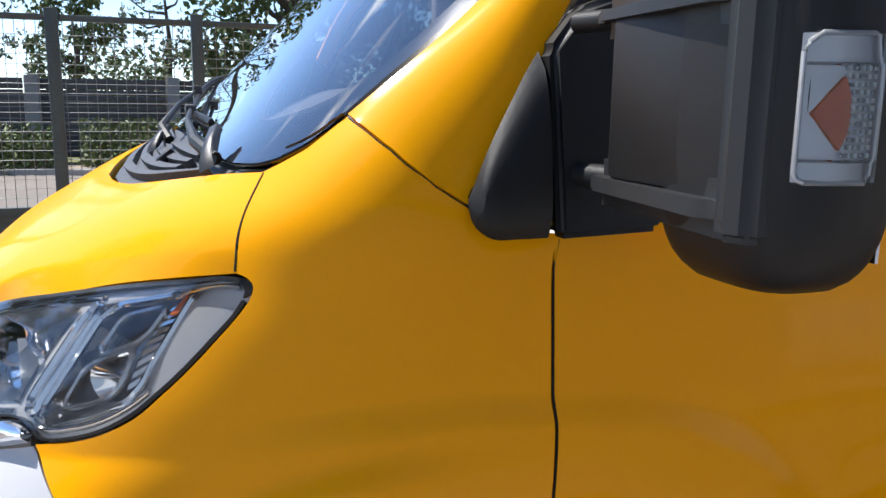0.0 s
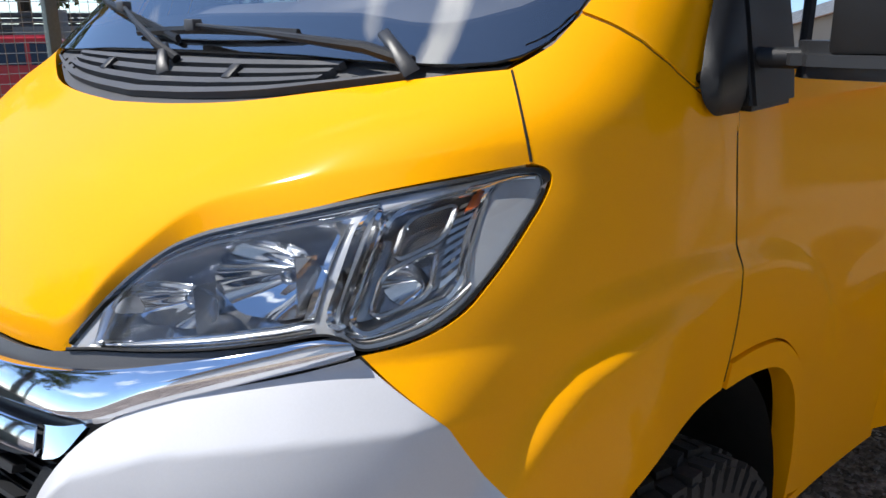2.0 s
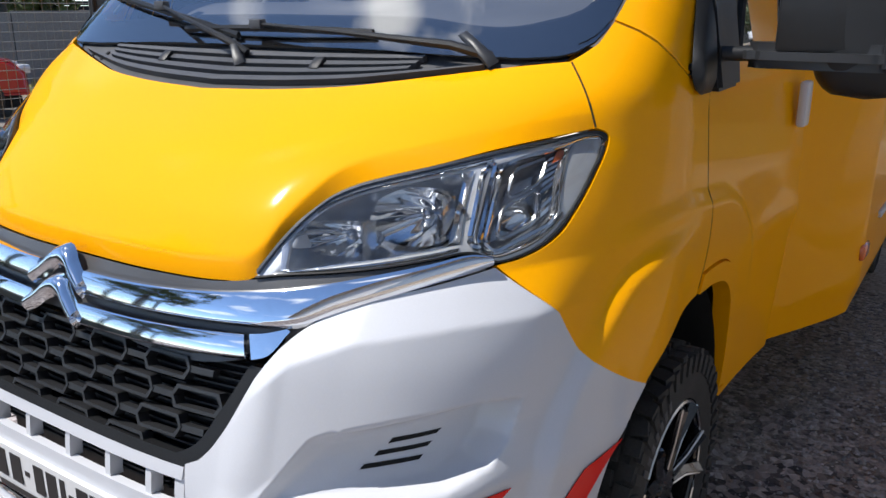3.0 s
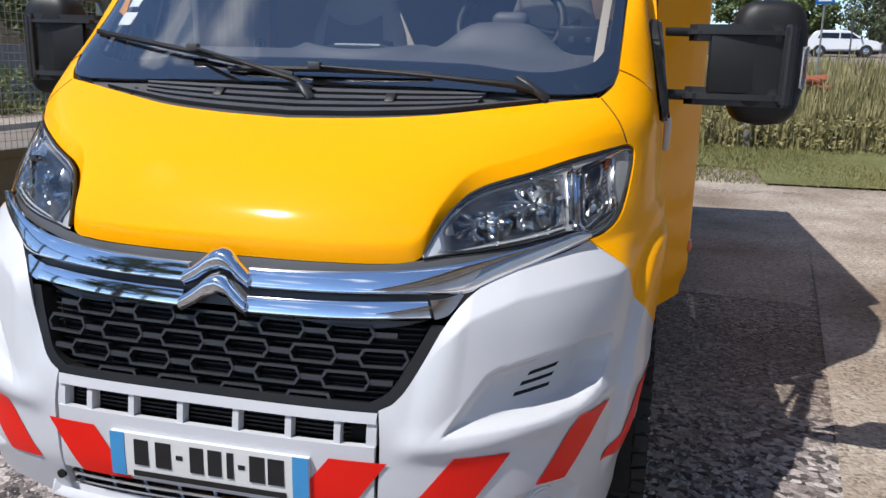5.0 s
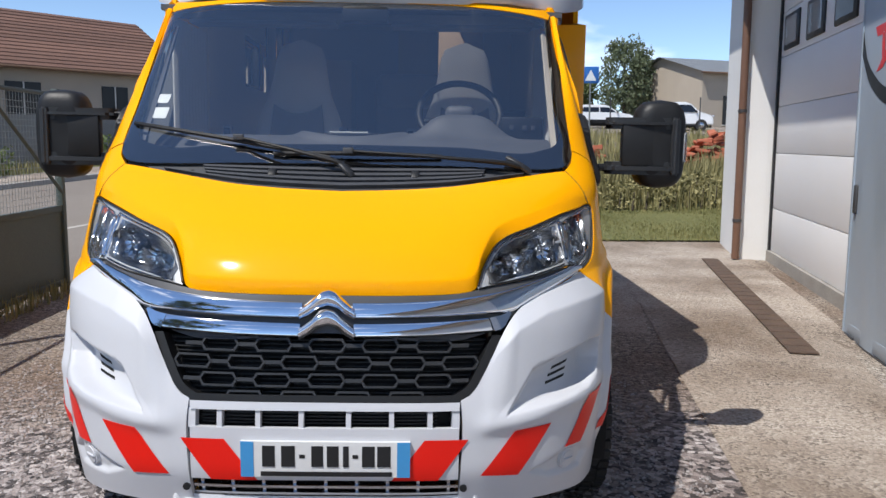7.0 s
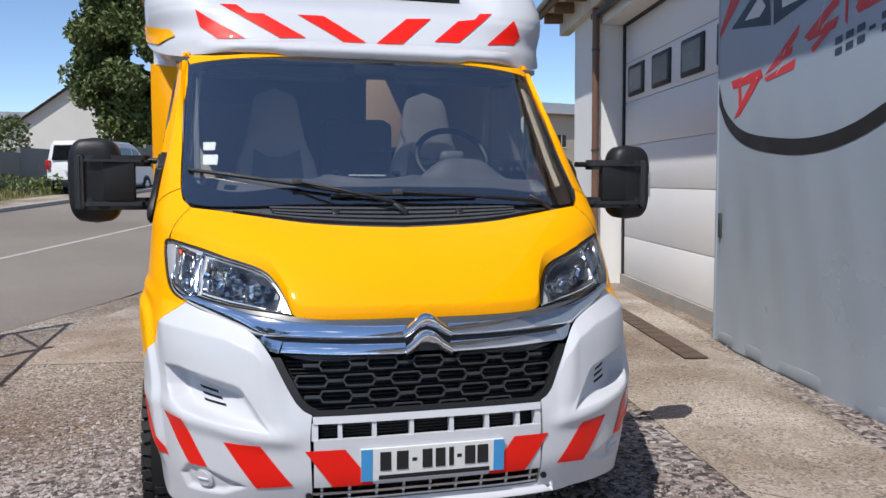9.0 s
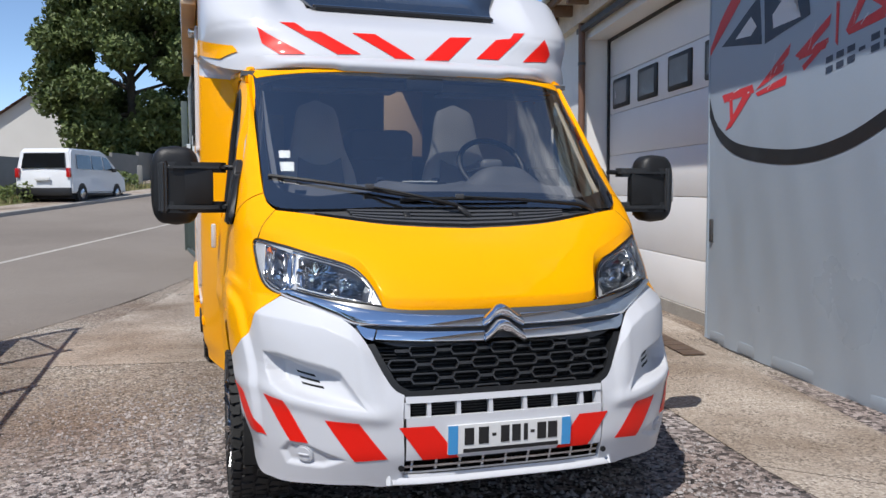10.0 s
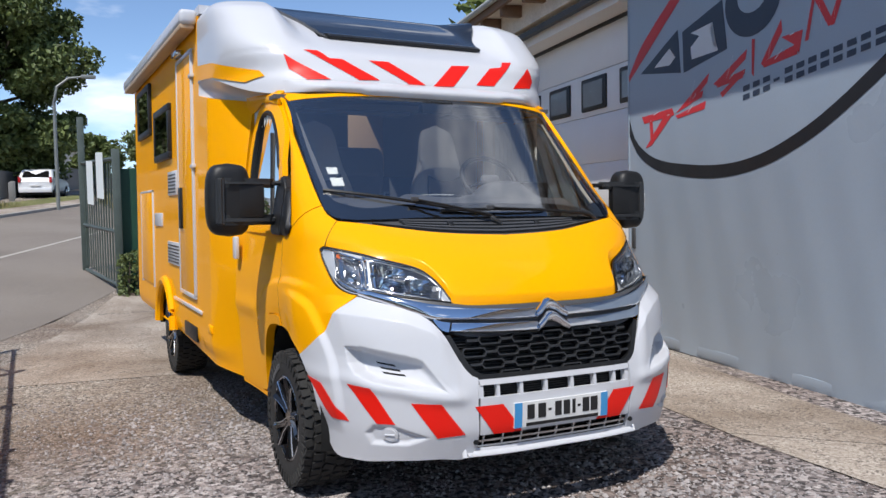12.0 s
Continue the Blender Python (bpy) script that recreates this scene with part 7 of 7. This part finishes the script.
def grass_patch(name, n, area, h0, h1, wide, mat, seed, label, lean=0.35):
    """Upright blades, each a thin bent triangle strip, in one mesh."""
    g = np.random.default_rng(seed)
    p = np.array([area(*g.uniform(0, 1, 2)) for _ in range(n)])
    z = np.array([rise(x, y) for x, y in p]) + 0.015
    h = g.uniform(h0, h1, n) * (0.65 + 0.35 * np.sin(p[:, 0] * 1.7) * np.cos(p[:, 1] * 1.3))
    a = g.uniform(0, 2 * math.pi, n)
    side = np.stack([np.cos(a), np.sin(a), 0 * a], 1) * (wide * g.uniform(0.6, 1.3, n))[:, None]
    bend = np.stack([-np.sin(a), np.cos(a), 0 * a], 1) * (h * lean * g.uniform(-1, 1, n))[:, None]
    base = np.stack([p[:, 0], p[:, 1], z], 1)
    midp = base + bend * 0.35 + np.stack([0 * h, 0 * h, h * 0.6], 1)
    tip = base + bend + np.stack([0 * h, 0 * h, h], 1)
    v = np.stack([base - side, base + side, midp + side * 0.7, midp - side * 0.7, tip], 1).reshape(-1, 3)
    k = np.arange(n)[:, None] * 5
    me = bpy.data.meshes.new(name)
    me.from_pydata(v.tolist(), [], (k + [0, 1, 2, 3]).tolist() + (k + [3, 2, 4]).tolist())
    me.materials.append(mat)
    return tagged(new(name, me), label, "grass", kind="stuff")


grass_patch("lawn_grass", 26000, lambda u, v: (1.6 + 9.0 * u, 9.62 + 3.6 * v), 0.03, 0.10, 0.008, TURF, 61, "short dry lawn grass")
grass_patch("tall_grass", 22000, lambda u, v: (1.0 + 17 * u, 13.0 + 9.0 * v), 0.35, 0.95, 0.016, WEED, 62, "tall dry weeds and grass")
grass_patch("tall_grass", 9000, lambda u, v: (1.0 + 30 * u, 20.0 + 22.0 * v), 0.5, 1.1, 0.03, WEED, 63, "tall dry weeds and grass")
grass_patch("verge_grass", 9000, lambda u, v: st_pt(-6 + 36 * u, 11.1 + 2.0 * v), 0.12, 0.55, 0.02, WEED, 64, "rough verge grass")
grass_patch("gate_weeds", 2500, lambda u, v: (-3.45 + 0.35 * u, -3.5 + 9.2 * v), 0.04, 0.22, 0.006, WEED, 65, "weeds along the gate foot")
for k, (x, y) in enumerate(((3.0, 13.2), (4.4, 13.0), (5.6, 13.4), (6.9, 13.1), (8.4, 13.5), (2.2, 13.4), (3.8, 14.6), (6.0, 15.0))):
    shrub(x, y, 1.3, 0.7, 0.42 + 0.11 * (k * 7 % 3), WEED, 70 + k, "low dry weeds in the rough grass", 420, 0.09, "weed_clump", "weeds")

# ---------------------------------------------------------------- brick pile
BRICK = material("red_clay_tile", (0.42, 0.13, 0.07), 0.8, vary=0.25, scale=5, fine=40, objvar=0.6)
pile = thing("brick_pile", "loose heap of red clay roof tiles and bricks", "brick pile")
rng = random.Random(4)
me_b = None
for k in range(150):
    r = rng.random() ** 0.6
    ang = rng.uniform(0, 2 * math.pi)
    px, py = 8.9 + 1.35 * r * math.cos(ang), 22 + 0.9 * r * math.sin(ang)
    h = max(0.05, 1.25 * (1 - r) * rng.uniform(0.4, 1.05))
    if me_b is None:
        first = part("brick", box_bm((-0.22, -0.11, -0.035), (0.22, 0.11, 0.035), 0.008, 1), BRICK, pile, smooth=False)
        me_b, ob = first.data, first
    else:
        ob = new("brick", me_b)
        ob.parent = pile
    ob.matrix_basis = pose(px, py, rise(px, py) + h, rng.uniform(-25, 25), rng.uniform(-25, 25), rng.uniform(0, 180))
pile2 = thing("tile_stack", "low stack of red clay tiles in the grass", "tile stack")
for k in range(40):
    ob = new("tile", me_b)
    ob.parent = pile2
    ob.matrix_basis = pose(4.7 + rng.uniform(-0.7, 0.7), 21.5 + rng.uniform(-0.3, 0.3), rise(5, 21.5) + 0.3 + rng.uniform(0, 0.45), rng.uniform(-8, 8), rng.uniform(-8, 8), rng.uniform(-20, 20))

# ---------------------------------------------------------------- cars
CARWHITE = material("white_car_paint", (0.72, 0.73, 0.74), 0.35, vary=0.03, coat=0.7)
CARRED = material("red_car_paint", (0.40, 0.012, 0.018), 0.35, vary=0.05, coat=0.8)
TAIL = material("red_tail_lamp", (0.45, 0.01, 0.01), 0.2, coat=0.6)
CARBLACK = material("black_car_trim", (0.015, 0.015, 0.016), 0.45)


def car(m, label, category, L, W, H, prof, paint, belt, side_wins, wheels, r, rear_win, name):
    """prof: side outline (y from the rear, z); windows as side polygons; rear at y = 0."""
    c = thing(name, label, category, m=m)
    fac = lambda z: 1 - 0.13 * max(0.0, (z - belt) / (H - belt))
    bm = bmesh.new()
    rows = []
    for t in (-1, -0.6, 0, 0.6, 1):
        rows.append([bm.verts.new((t * W / 2 * fac(z), y + (0.05 * t * t if y < L / 2 else -0.10 * t * t), z)) for y, z in prof])
    n = len(prof)
    for a, b in zip(rows, rows[1:]):
        for i in range(n):
            bm.faces.new((a[i], a[(i + 1) % n], b[(i + 1) % n], b[i]))
    f1, f2 = bm.faces.new(rows[0][::-1]), bm.faces.new(rows[-1])
    bmesh.ops.bevel(bm, geom=list(f1.edges) + list(f2.edges), offset=0.05, segments=3, affect="EDGES")
    part("body", bm, paint, c, sharp=30)
    for s in (-1, 1):
        for poly in side_wins:
            bm = bmesh.new()
            prism_bm(poly, 0.012, lambda a, b, d: Vector((s * (W / 2 * fac(b) + d - 0.006), a, b)), bm)
            part("side_window", bm, GLOSSBLACK, c, smooth=False)
        for wy in wheels:
            bm = bmesh.new()
            bmesh.ops.create_cone(bm, cap_ends=True, segments=24, radius1=r * 1.16, radius2=r * 1.16, depth=0.04, matrix=Matrix.Translation((s * (W / 2 - 0.012), wy, r)) @ pose(0, 0, 0, 0, 90, 0))
            part("arch", bm, CARBLACK, c)
            bm = bmesh.new()
            bmesh.ops.create_cone(bm, cap_ends=True, segments=24, radius1=r, radius2=r, depth=0.2, matrix=Matrix.Translation((s * (W / 2 - 0.08), wy, r)) @ pose(0, 0, 0, 0, 90, 0))
            bmesh.ops.bevel(bm, geom=[e for e in bm.edges if e.calc_face_angle(0) > 1], offset=0.02, segments=2, affect="EDGES")
            wh = part("wheel", bm, RUBBER, c)
            bm = bmesh.new()
            bmesh.ops.create_cone(bm, cap_ends=True, segments=18, radius1=r * 0.62, radius2=r * 0.5, depth=0.03, matrix=Matrix.Translation((s * (W / 2 + 0.02), wy, r)) @ pose(0, 0, 0, 0, s * 90, 0))
            part("rim", bm, SATIN, wh)
        part("tail_lamp", box_bm((s * (W / 2 - 0.09) - 0.07, -0.03, belt - 0.22), (s * (W / 2 - 0.09) + 0.07, 0.10, belt + 0.10), 0.02), TAIL, c)
        part("door_mirror", box_bm((s * (W / 2 + 0.09) - 0.09, L * 0.70, belt + 0.02), (s * (W / 2 + 0.09) + 0.09, L * 0.70 + 0.09, belt + 0.16), 0.03), CARBLACK, c)
        part("head_lamp", box_bm((s * (W / 2 - 0.22) - 0.16, L - 0.20, belt - 0.30), (s * (W / 2 - 0.22) + 0.16, L - 0.03, belt - 0.16), 0.03), LAMPGREY, c)
    bm = bmesh.new()
    (y0, z0), (y1, z1) = rear_win
    wv = W / 2 * 0.78
    vs = [bm.verts.new(p) for p in ((-wv, y0 - 0.012, z0), (wv, y0 - 0.012, z0), (wv * 0.93, y1 - 0.012, z1), (-wv * 0.93, y1 - 0.012, z1))]
    bm.faces.new(vs)
    r2 = bmesh.ops.extrude_face_region(bm, geom=bm.faces[:])
    for v in r2["geom"]:
        if isinstance(v, bmesh.types.BMVert):
            v.co.y += 0.05
    part("rear_window", bm, GLOSSBLACK, c, smooth=False)
    part("rear_bumper", box_bm((-W / 2 + 0.03, -0.07, 0.28), (W / 2 - 0.03, 0.12, 0.55), 0.04), CARBLACK if "minibus" in label else paint, c)
    part("plate", box_bm((-0.26, -0.085, belt - 0.32 if "minibus" in label else 0.62), (0.26, -0.03, belt - 0.21 if "minibus" in label else 0.73), 0.004), PLATEWHITE, c)
    part("underbody", box_bm((-W / 2 + 0.08, 0.15, 0.16), (W / 2 - 0.08, L - 0.2, 0.34), 0.0), VOID, c)
    part("sill", box_bm((-W / 2 - 0.004, wheels[0] + r * 1.2, 0.27), (W / 2 + 0.004, wheels[1] - r * 1.2, 0.36), 0.01), CARBLACK, c)
    return c


van_prof = [(0.0, 0.36), (0.0, 0.95), (0.05, 1.12), (0.16, 1.78), (0.30, 1.90), (2.9, 1.92), (3.35, 1.80), (4.05, 1.22), (4.65, 1.05), (4.90, 0.82), (4.95, 0.36)]
car(pose(-5.9, 27.7, rise(-6, 28.5) + 0.02, 0, 0, -17), "white minibus parked beside the street", "van", 4.95, 1.92, 1.92, van_prof, CARWHITE, 1.12,
    [[(0.55, 1.20), (1.75, 1.20), (1.75, 1.70), (0.62, 1.70)], [(1.83, 1.20), (2.75, 1.20), (2.75, 1.70), (1.83, 1.70)], [(2.85, 1.20), (3.75, 1.20), (3.25, 1.68), (2.85, 1.70)]], (0.85, 3.95), 0.33, ((0.045, 1.22), (0.155, 1.74)), "parked_minibus")
suv_prof = [(0.0, 0.40), (-0.02, 0.90), (0.10, 1.10), (0.45, 1.55), (0.75, 1.62), (2.3, 1.62), (2.65, 1.52), (3.3, 1.05), (4.1, 0.95), (4.35, 0.75), (4.38, 0.40)]
car(pose(-1.75, 48.3, rise(-2, 49.5), 0, 0, -14), "white family car parked beside the street", "car", 4.38, 1.8, 1.62, suv_prof, CARWHITE, 1.05,
    [[(0.62, 1.12), (1.85, 1.10), (1.85, 1.48), (0.80, 1.50)], [(1.92, 1.10), (3.05, 1.08), (2.55, 1.46), (1.92, 1.48)]], (0.78, 3.45), 0.34, ((0.13, 1.14), (0.44, 1.50)), "parked_car")
hatch_prof = [(0.0, 0.36), (-0.02, 0.80), (0.10, 1.00), (0.42, 1.40), (0.8, 1.47), (2.0, 1.46), (2.4, 1.36), (3.1, 0.98), (3.8, 0.88), (4.0, 0.70), (4.02, 0.36)]
car(pose(-13.2, 2.9, 0, 0, 0, -21.8), "red hatchback parked across the street", "car", 4.02, 1.74, 1.47, hatch_prof, CARRED, 0.98,
    [[(0.62, 1.05), (1.75, 1.02), (1.75, 1.34), (0.78, 1.36)], [(1.82, 1.02), (2.85, 1.00), (2.35, 1.32), (1.82, 1.34)]], (0.70, 3.2), 0.32, ((0.13, 1.06), (0.40, 1.36)), "red_hatchback")
small_prof = [(0.0, 0.38), (0.0, 1.0), (0.10, 1.75), (0.25, 1.85), (2.5, 1.86), (2.9, 1.72), (3.4, 1.18), (4.1, 1.02), (4.32, 0.78), (4.35, 0.38)]
car(pose(15.4, 53.5, rise(15, 53.5), 0, 0, -96), "white delivery van parked beyond the grass", "van", 4.35, 1.83, 1.86, small_prof, CARWHITE, 1.15,
    [[(2.05, 1.20), (3.20, 1.18), (2.75, 1.66), (2.05, 1.68)], [(1.15, 1.22), (1.98, 1.22), (1.98, 1.66), (1.15, 1.66)]], (0.75, 3.45), 0.33, ((0.03, 1.2), (0.10, 1.70)), "delivery_van")
car(pose(10.8, 56.5, rise(11, 56.5), 0, 0, -96), "white estate car parked beyond the grass", "car", 4.38, 1.8, 1.55, suv_prof, CARWHITE, 1.02,
    [[(0.62, 1.12), (1.85, 1.10), (1.85, 1.44), (0.80, 1.45)], [(1.92, 1.10), (3.05, 1.08), (2.55, 1.42), (1.92, 1.44)]], (0.78, 3.45), 0.33, ((0.13, 1.12), (0.44, 1.46)), "parked_car")

# ---------------------------------------------------------------- houses
TILE = material("brown_roof_tiles", (0.16, 0.085, 0.06), 0.85, vary=0.3, scale=2.5, fine=18, bump=0.01, objvar=0.8)
HOUSEWALL = material("beige_house_render", (0.42, 0.36, 0.29), 0.9, vary=0.08, scale=0.8, fine=40)
HOUSEPALE = material("pale_house_render", (0.60, 0.58, 0.54), 0.9, vary=0.06, scale=0.8, fine=40)
SHEETROOF = material("pale_sheet_roof", (0.30, 0.31, 0.32), 0.5, vary=0.1, scale=1.0)


def house(m, label, L, D, eave, ridge, wall_mat, roof_mat, windows, name="house", over=0.45, courses=16):
    """Long side along x, roof ridge along x; front at y = 0."""
    h = thing(name, label, "house", m=m)
    verts = [(0, 0, -1), (L, 0, -1), (L, D, -1), (0, D, -1), (0, 0, eave), (L, 0, eave), (L, D, eave), (0, D, eave), (0, D / 2, ridge), (L, D / 2, ridge)]
    mesh_part("wall", verts, [(0, 1, 5, 4), (1, 2, 6, 9, 5), (2, 3, 7, 6), (3, 0, 4, 8, 7)], wall_mat, h, smooth=False)
    sl = (ridge - eave) / (D / 2)
    for s in (0, 1):
        roof = new("roof")
        roof.parent = h
        for k in range(courses):
            t0, t1 = k / courses, (k + 1.15) / courses
            v = []
            for t, up in ((t0, 0.10), (t1, 0.055)):
                y = -over + (D / 2 + over) * min(t, 1)
                z = eave - over * sl + (D / 2 + over) * sl * min(t, 1) + up
                y = y if s == 0 else D - y
                v += [(-over, y, z), (L + over, y, z)]
            v += [(-over, v[0][1], v[0][2] - 0.05), (L + over, v[1][1], v[1][2] - 0.05)]
            mesh_part("tile_course", v, [(0, 1, 3, 2), (0, 4, 5, 1)], roof_mat, roof, smooth=False)
    part("gutter", tube_bm([(-over, -over - 0.03, eave - over * sl), (L + over, -over - 0.03, eave - over * sl)], 0.07, 6), SOFFIT, h)
    for x0, x1, z0, z1 in windows:
        wn_ = box("window", (x0, -0.04, z0), (x1, 0.06, z1), CARBLACK, h)
        box("frame", (x0 - 0.05, -0.06, z0 - 0.06), (x1 + 0.05, 0.05, z0), HOUSEPALE, wn_)
        box("mullion", ((x0 + x1) / 2 - 0.03, -0.055, z0), ((x0 + x1) / 2 + 0.03, -0.04, z1), HOUSEPALE, wn_)
    return h


house(pose(-24.5, 20.5, rise(0, 26) + 0.7, 0, 0, 50), "beige bungalow with brown tiled roof", 21, 9, 3.0, 5.6, HOUSEWALL, TILE, [(2, 3.2, 0.9, 2.2), (5, 6.2, 0.9, 2.2), (9, 10.2, 0.2, 2.2), (13, 14.4, 0.9, 2.2), (17, 18.2, 0.9, 2.2)])
house(pose(-4.6, 61, rise(0, 61), 0, 0, 80), "white gabled house with brown roof", 14, 11.5, 2.7, 6.6, HOUSEPALE, TILE, [(2, 3.2, 1, 2.3), (6, 7.2, 1, 2.3)])
house(pose(-34, 88, rise(0, 88), 0, 0, 10), "pale industrial hall behind the houses", 40, 16, 5.0, 6.4, HOUSEPALE, SHEETROOF, [(5, 8, 2, 3), (15, 18, 2, 3), (25, 28, 2, 3)])
house(pose(21.3, 60.0, rise(0, 60), 0, 0, 20), "grey workshop building with pale doors", 18, 10, 4.2, 5.6, HOUSEWALL, SHEETROOF, [(2, 3.4, 0.2, 2.4), (5, 6, 1.4, 2.4), (9, 10.4, 0.2, 2.4)])
house(pose(27.0, 92, rise(0, 92), 0, 0, 5), "pale house with grey roof in the distance", 14, 12, 3.6, 5.6, HOUSEPALE, SHEETROOF, [(3, 5, 1, 2.4), (9, 11, 1, 2.4)])

# dark slatted fence with concrete posts across the street
fence2 = thing("slat_fence", "dark slatted garden fence with concrete posts across the street", "fence")
for k in range(7):
    x, y = -18.0 - 0.2 * k, -4.4 + 2.95 * k
    part("concrete_post", box_bm((x - 0.14, y - 0.14, -0.1), (x + 0.14, y + 0.14, 2.02), 0.015), CONCWALL, fence2)
    for j in range(14):
        z = 0.22 + 0.125 * j
        part("slat", box_bm((x - 0.20, y + 0.15, z), (x - 0.12, y + 2.78, z + 0.11), 0.004), DARKSTEEL, fence2)

# bollards, street lamp, road sign
for k, (a, c) in enumerate(((32.0, 13.2), (34.3, 13.5), (36.4, 14.3), (16.5, 12.4), (12.0, 12.6))):
    x, y = st_pt(a, c)
    b = tagged(box("bollard", (-0.13, -0.13, 0), (0.13, 0.13, 0.95), CONCWALL, None, bevel=0.03), "pale square concrete bollard", "bollard", "street bollards")
    b.location = (x, y, rise(x, y) + 0.1)
lamp_post = thing("street_lamp", "grey curved street lamp beside the road", "street lamp")
lx, ly = -1.0, 36.0
part("pole", tube_bm([(lx, ly, rise(lx, ly)), (lx, ly, rise(lx, ly) + 4.6), (lx + 0.12, ly, rise(lx, ly) + 5.3), (lx + 0.6, ly, rise(lx, ly) + 5.7), (lx + 1.2, ly, rise(lx, ly) + 5.8)], [0.08, 0.07, 0.06, 0.05, 0.045], 8), WIRE, lamp_post)
part("lamp_head", box_bm((lx + 1.1, ly - 0.12, rise(lx, ly) + 5.72), (lx + 1.7, ly + 0.12, rise(lx, ly) + 5.88), 0.04), WIRE, lamp_post)
SIGNBLUE = material("sign_blue", (0.02, 0.13, 0.42), 0.4)
rs = thing("crossing_sign", "blue square crossing sign on a post", "road sign")
px, py = 6.9, 30.5
pz = rise(px, py)
part("sign_post", tube_bm([(px, py, pz), (px, py, pz + 3.3)], 0.035, 8), WIRE, rs)
pl = part("sign_plate", box_bm((px - 0.32, py - 0.05, pz + 2.7), (px + 0.32, py - 0.03, pz + 3.35), 0.004), SIGNBLUE, rs)
mesh_part("sign_triangle", [(px - 0.23, py - 0.055, pz + 2.80), (px + 0.23, py - 0.055, pz + 2.80), (px, py - 0.055, pz + 3.24)], [(0, 1, 2)], PAPER, pl)
pst = thing("timber_post", "weathered timber post in the grass", "post")
part("post", box_bm((2.65, 13.0, rise(0, 13) - 0.1), (2.77, 13.12, rise(0, 13) + 1.25), 0.015), CONCWALL, pst)
rail = thing("wire_fence", "thin dark fence posts beyond the weeds", "fence")
for k in range(6):
    x = 11.0 + 2.6 * k
    part("fence_post", tube_bm([(x, 45, rise(x, 45)), (x, 45, rise(x, 45) + 2.2)], 0.04, 6), DARKSTEEL, rail)
